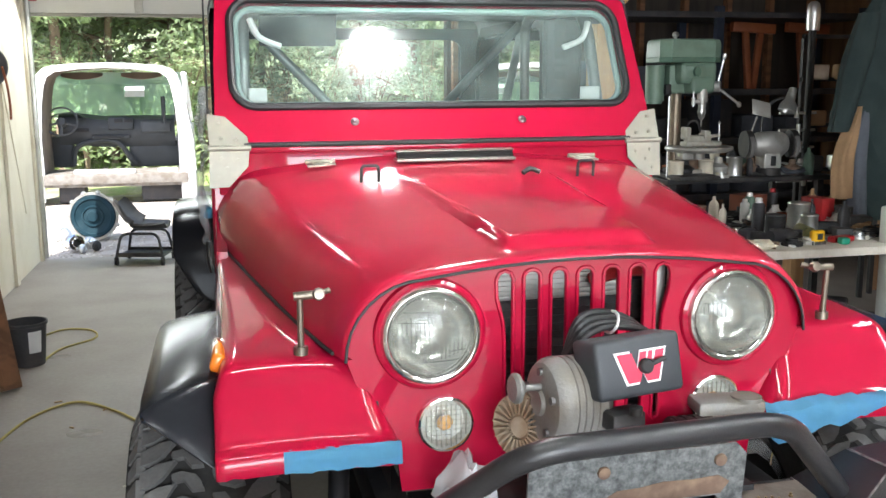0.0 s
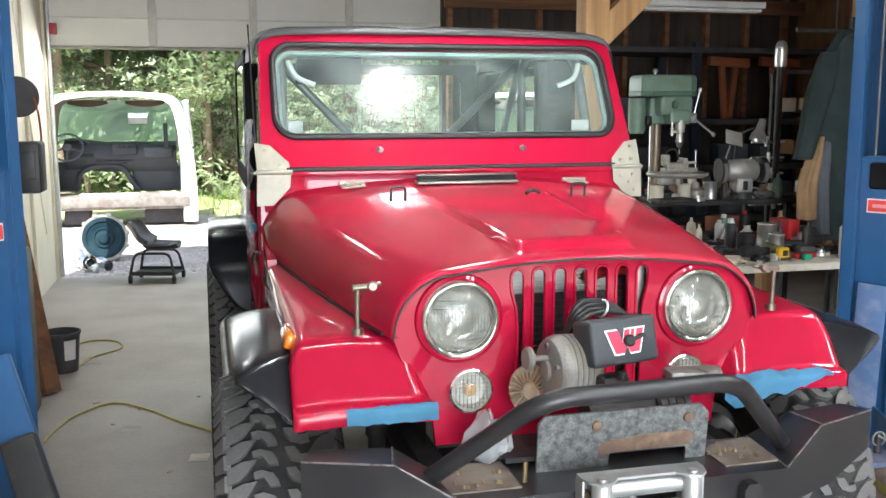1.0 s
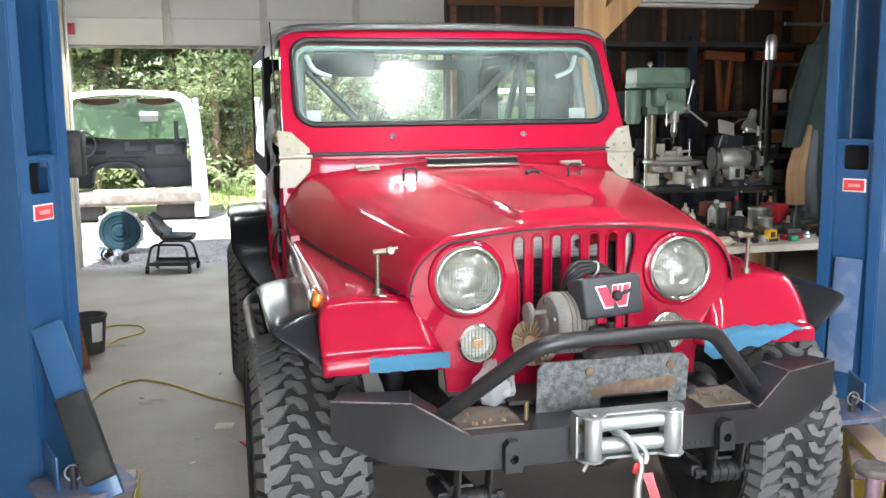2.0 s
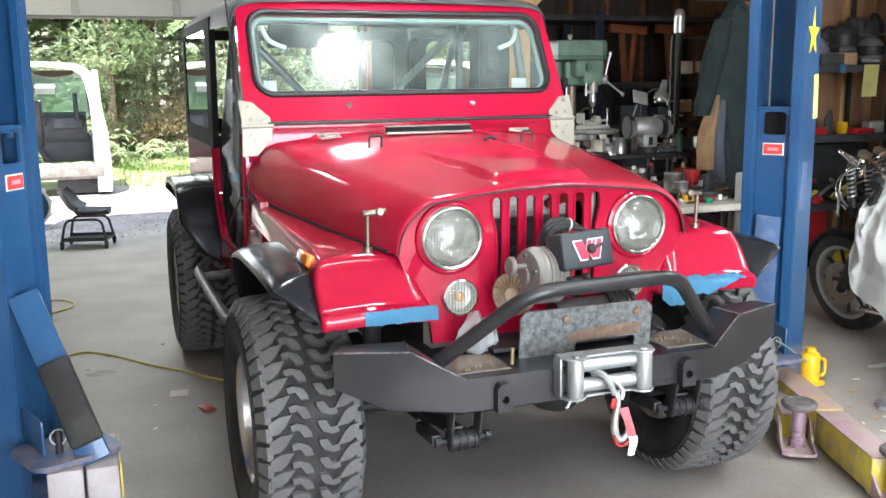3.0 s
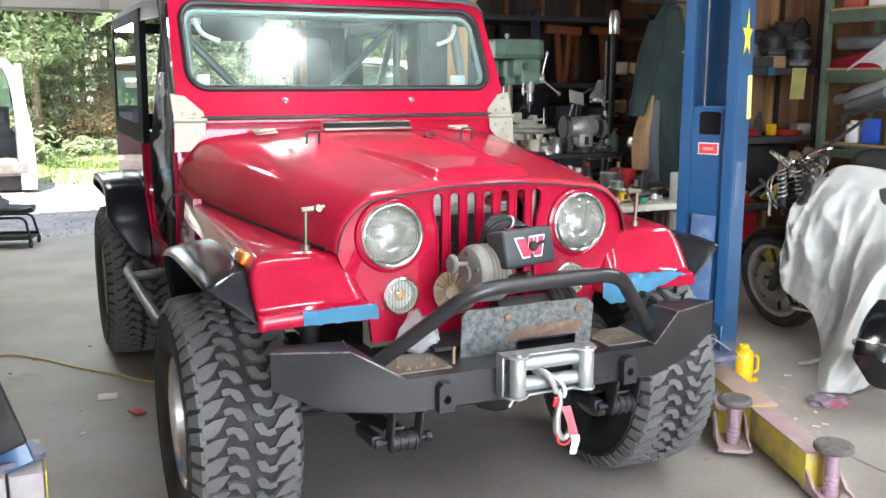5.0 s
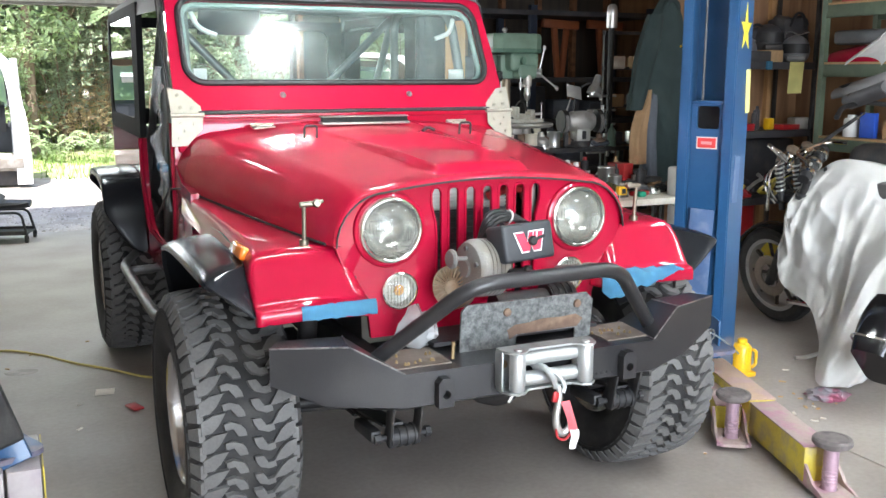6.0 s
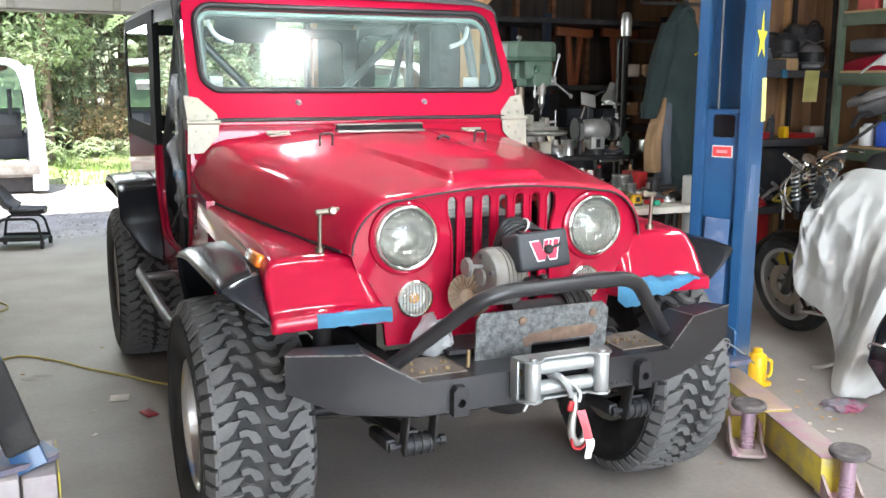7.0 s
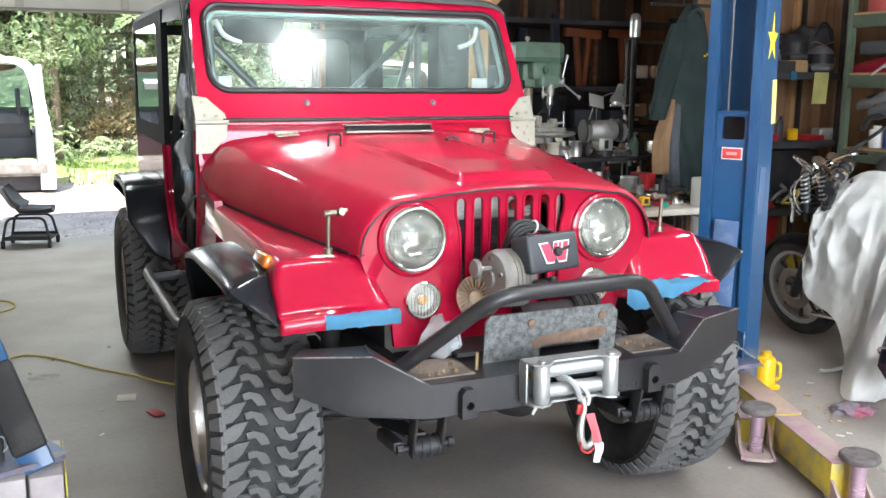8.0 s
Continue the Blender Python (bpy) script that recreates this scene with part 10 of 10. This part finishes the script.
grid(bm, rows, thick=0.004)
part("screen", bm, mat("silver_screen", (0.74, 0.75, 0.75), 0.25, metal=0.1, coat=0.8), sb, "silver wind screen")
for sx in (-1, 1):
    bm = bmesh.new()
    lathe(bm, [(0, -0.01), (0.045, -0.008), (0.055, 0.004), (0.062, 0.006), (0.066, 0.0)], bezel_at((sx * 0.085 - 0.02, 0.18, 1.40), (sx * -0.3 - 0.5, 0.2, 0.75)) @ Matrix.Diagonal((1.2, 0.7, 1, 1)), 22)
    part("lamp", bm, SEAL, sb, "dark hooded lamp")
bm = bmesh.new()
grid(bm, [[((0.205 - 0.02 * k) * math.cos(a), 0.12 - 0.30 * u, 1.30 + 0.10 * u - 0.05 * k + 0.07 * math.sin(a)) for k, u in ((0, 0), (0, 0.5), (0, 1))] for a in [radians(150 + 90 * q / 8) for q in range(9)]], thick=0.006)
part("side_fairing", bm, mat("grey_side_fairing", (0.12, 0.12, 0.125), 0.3, coat=0.5), sb, "glossy dark grey side fairing")
bm = bmesh.new()
tube(bm, round_path([(-0.42, -0.05, 1.20), (-0.30, 0.02, 1.26), (-0.05, 0.08, 1.29), (0.25, 0.02, 1.26)], 0.06), 0.017, 10)
part("handlebar", bm, IRON, sb, "black handlebar")
bm = bmesh.new()
tube(bm, [(-0.06, 0.05, 1.22), (-0.33, 0.12, 1.03)], 0.008, 8)
tube(bm, [(-0.06, 0.10, 1.20), (-0.28, 0.2, 1.02)], 0.006, 8)
part("lever", bm, IRON, sb, "long black lever")
bm = bmesh.new()
box(bm, (0.0, -0.25, 0.72), (0.30, 0.75, 0.60), bevel=0.10, seg=3)
box(bm, (0.0, -0.20, 0.32), (0.26, 0.9, 0.42), bevel=0.08, seg=3)
part("body", bm, DARK, sb, "dark body")
for y in (0.35, -0.85):
    bm = bmesh.new()
    lathe(bm, [(0.20, -0.05), (0.27, -0.06), (0.30, 0), (0.27, 0.06), (0.20, 0.05)], pose(0, y, 0.30, 0, 90, 0), 32, closed=True)
    part("wheel", bm, RUBBER, sb)

# ================= left side and floor =================
hr = thing("hose_reel", "black cable reel with an orange cord on the wall", "reel", (-2.175, 4.90, 1.622), turn=-68)
bm = bmesh.new()
lathe(bm, [(0, 0.06), (0.13, 0.06), (0.14, 0.05), (0.14, 0.035), (0.06, 0.03), (0.06, -0.03), (0.14, -0.035), (0.14, -0.05), (0.13, -0.06), (0, -0.06)], pose(0, 0, 0, 0, 90, 0), 32)
box(bm, (-0.10, 0.0, 0), (0.14, 0.05, 0.05))
box(bm, (-0.06, -0.12, 0), (0.03, 0.26, 0.04))
part("drum", bm, DARK, hr)
bm = bmesh.new()
for k in range(4):
    tube(bm, [(-0.024 + 0.016 * k, 0.105 * math.cos(a), 0.105 * math.sin(a)) for a in [2 * math.pi * i / 24 for i in range(24)]], 0.009, 6, closed=True)
tube(bm, smooth_path([(0.06, 0.10, 0.0), (0.068, 0.12, -0.12), (0.06, 0.13, -0.25), (0.05, 0.13, -0.34)], 5), 0.008, 6)
part("cord", bm, ORANGE, hr, "orange cord")
bm = bmesh.new()
pa, pb = Vector((-1.785, 3.12, 0.012)), Vector((-2.10, 3.52, 1.75))
box(bm, (0, 0, 0), (0.10, 0.045, (pb - pa).length), (0, 0, 10), 0.004)
bmesh.ops.transform(bm, matrix=bezel_at((pa + pb) / 2, pb - pa), verts=bm.verts)
lo = min(v.co.z for v in bm.verts)
bmesh.ops.translate(bm, verts=bm.verts, vec=(0, 0, 0.001 - lo))
solo("leaning_plank", bm, BEAM, "dark brown plank leaning against the wall", "plank")
bm = bmesh.new()
span(bm, (-0.14, -0.16, 0.0), (0.14, 0.16, 0.86), 0.03)
solo("tall_case", bm, mat("dark_grey_case", (0.055, 0.052, 0.05), 0.55, vary=0.06), "tall dark grey case standing behind the lift post", "case", at=(-1.935, 2.72, 0))
bk = thing("bucket", "black plastic bucket with a white label", "bucket", (-1.79, 3.60, 0))
bm = bmesh.new()
lathe(bm, [(0, 0.004), (0.085, 0.0), (0.105, 0.22), (0.112, 0.225), (0.112, 0.24), (0.104, 0.24), (0.082, 0.012), (0, 0.012)], n=28)
part("pail", bm, DARK, bk)
bm = bmesh.new()
rows = []
for i in range(7):
    a = radians(-75 + 40 * i / 6)
    rows.append([((0.088 + 0.088 * z) * math.cos(a) * 1.012, (0.088 + 0.088 * z) * math.sin(a) * 1.012, z) for z in (0.08, 0.14, 0.2)])
grid(bm, rows)
part("label", bm, LABEL_WHITE, bk, "white paper label", smooth=False)
bm = bmesh.new()
tube(bm, smooth_path([(-1.70, 2.30, 0.006), (-1.68, 2.45, 0.006), (-1.60, 2.70, 0.006), (-1.44, 2.85, 0.006), (-1.25, 2.68, 0.006), (-1.10, 2.46, 0.006), (-0.94, 2.27, 0.006), (-0.80, 2.08, 0.006), (-0.66, 1.98, 0.006)], 8), 0.006, 7)
solo("extension_cord", bm, CORD, "yellow extension cord lying on the floor", "cord")
bm = bmesh.new()
tube(bm, smooth_path([(-1.85, 4.1, 0.006), (-1.72, 4.3, 0.006), (-1.55, 4.25, 0.006), (-1.50, 4.05, 0.006), (-1.66, 3.85, 0.006), (-1.72, 3.6, 0.006)], 8), 0.006, 7)
solo("extension_cord", bm, CORD, "yellow extension cord lying on the floor", "cord")
pl = thing("cord_plug", "lit orange plug of a cord hanging at the rear tyre", "plug", (-0.72, 1.75, 0.0))
bm = bmesh.new()
tube(bm, smooth_path([(0.06, 0.23, 0.006), (0.03, 0.12, 0.05), (0.01, 0.04, 0.2), (-0.035, 0.03, 0.37)], 6), 0.007, 8)
part("cord", bm, CORD, pl)
bm = bmesh.new()
rod(bm, (-0.035, 0.03, 0.365), (-0.045, 0.03, 0.415), 0.016, n=12)
part("plug_head", bm, mat("orange_plug", (0.75, 0.12, 0.03), 0.35), pl)
bm = bmesh.new()
box(bm, (0, 0, 0.0015), (0.085, 0.095, 0.0015), (0, 0, -8))
solo("paper_scrap", bm, PAPER, "small pale paper scrap on the floor", "paper", at=(-1.0, 1.935, 0.001), smooth=False)
bm = bmesh.new()
box(bm, (0, 0, 0.006), (0.05, 0.09, 0.010), (0, 0, 20), 0.004)
solo("red_scrap", bm, RED_PLASTIC, "small red rag scrap by the tyre", "rag", at=(-0.90, 1.66, 0.0))
rnd = random.Random(44)
STAIN = mat("oil_stain", (0.16, 0.135, 0.115), 0.55, vary=0.2, scale=18, second=(0.27, 0.24, 0.21), amount=0.8)
for x, y, s in ((-1.34, 2.42, 0.08), (-1.65, 3.70, 0.07), (1.95, 1.25, 0.10)):
    bm = bmesh.new()
    pts = [(s * (1 + 0.35 * noise.noise((math.cos(a) * 1.4, math.sin(a) * 1.4, x))) * math.cos(a), 0.6 * s * (1 + 0.35 * noise.noise((math.cos(a) * 1.4, math.sin(a) * 1.4, y))) * math.sin(a), 0) for a in [2 * math.pi * i / 24 for i in range(24)]]
    bm.faces.new([bm.verts.new(p) for p in pts])
    solo("floor_stain", bm, STAIN, "dark oil stain on the concrete", "stain", "structure", smooth=False, at=(x, y, 0.0012))
for k in range(44):
    x, y = (rnd.gauss(1.78, 0.10), rnd.gauss(0.50, 0.16)) if k > 17 else rnd.choice(((rnd.uniform(-1.7, -1.0), rnd.uniform(1.2, 3.6)), (rnd.uniform(1.0, 2.2), rnd.uniform(-0.6, 1.0)), (rnd.uniform(-0.6, 0.6), rnd.uniform(-1.2, -0.6))))
    bm = bmesh.new()
    box(bm, (0, 0, 0.003), (rnd.uniform(0.01, 0.035), rnd.uniform(0.006, 0.014), 0.005), (0, 0, rnd.uniform(0, 180)), 0.0015)
    solo("floor_chip", bm, rnd.choice((LUMBER, PAPER, CHIPBOARD)), "small wood chip on the concrete floor", "chip", at=(x, y, 0.0), group="chips on the floor")
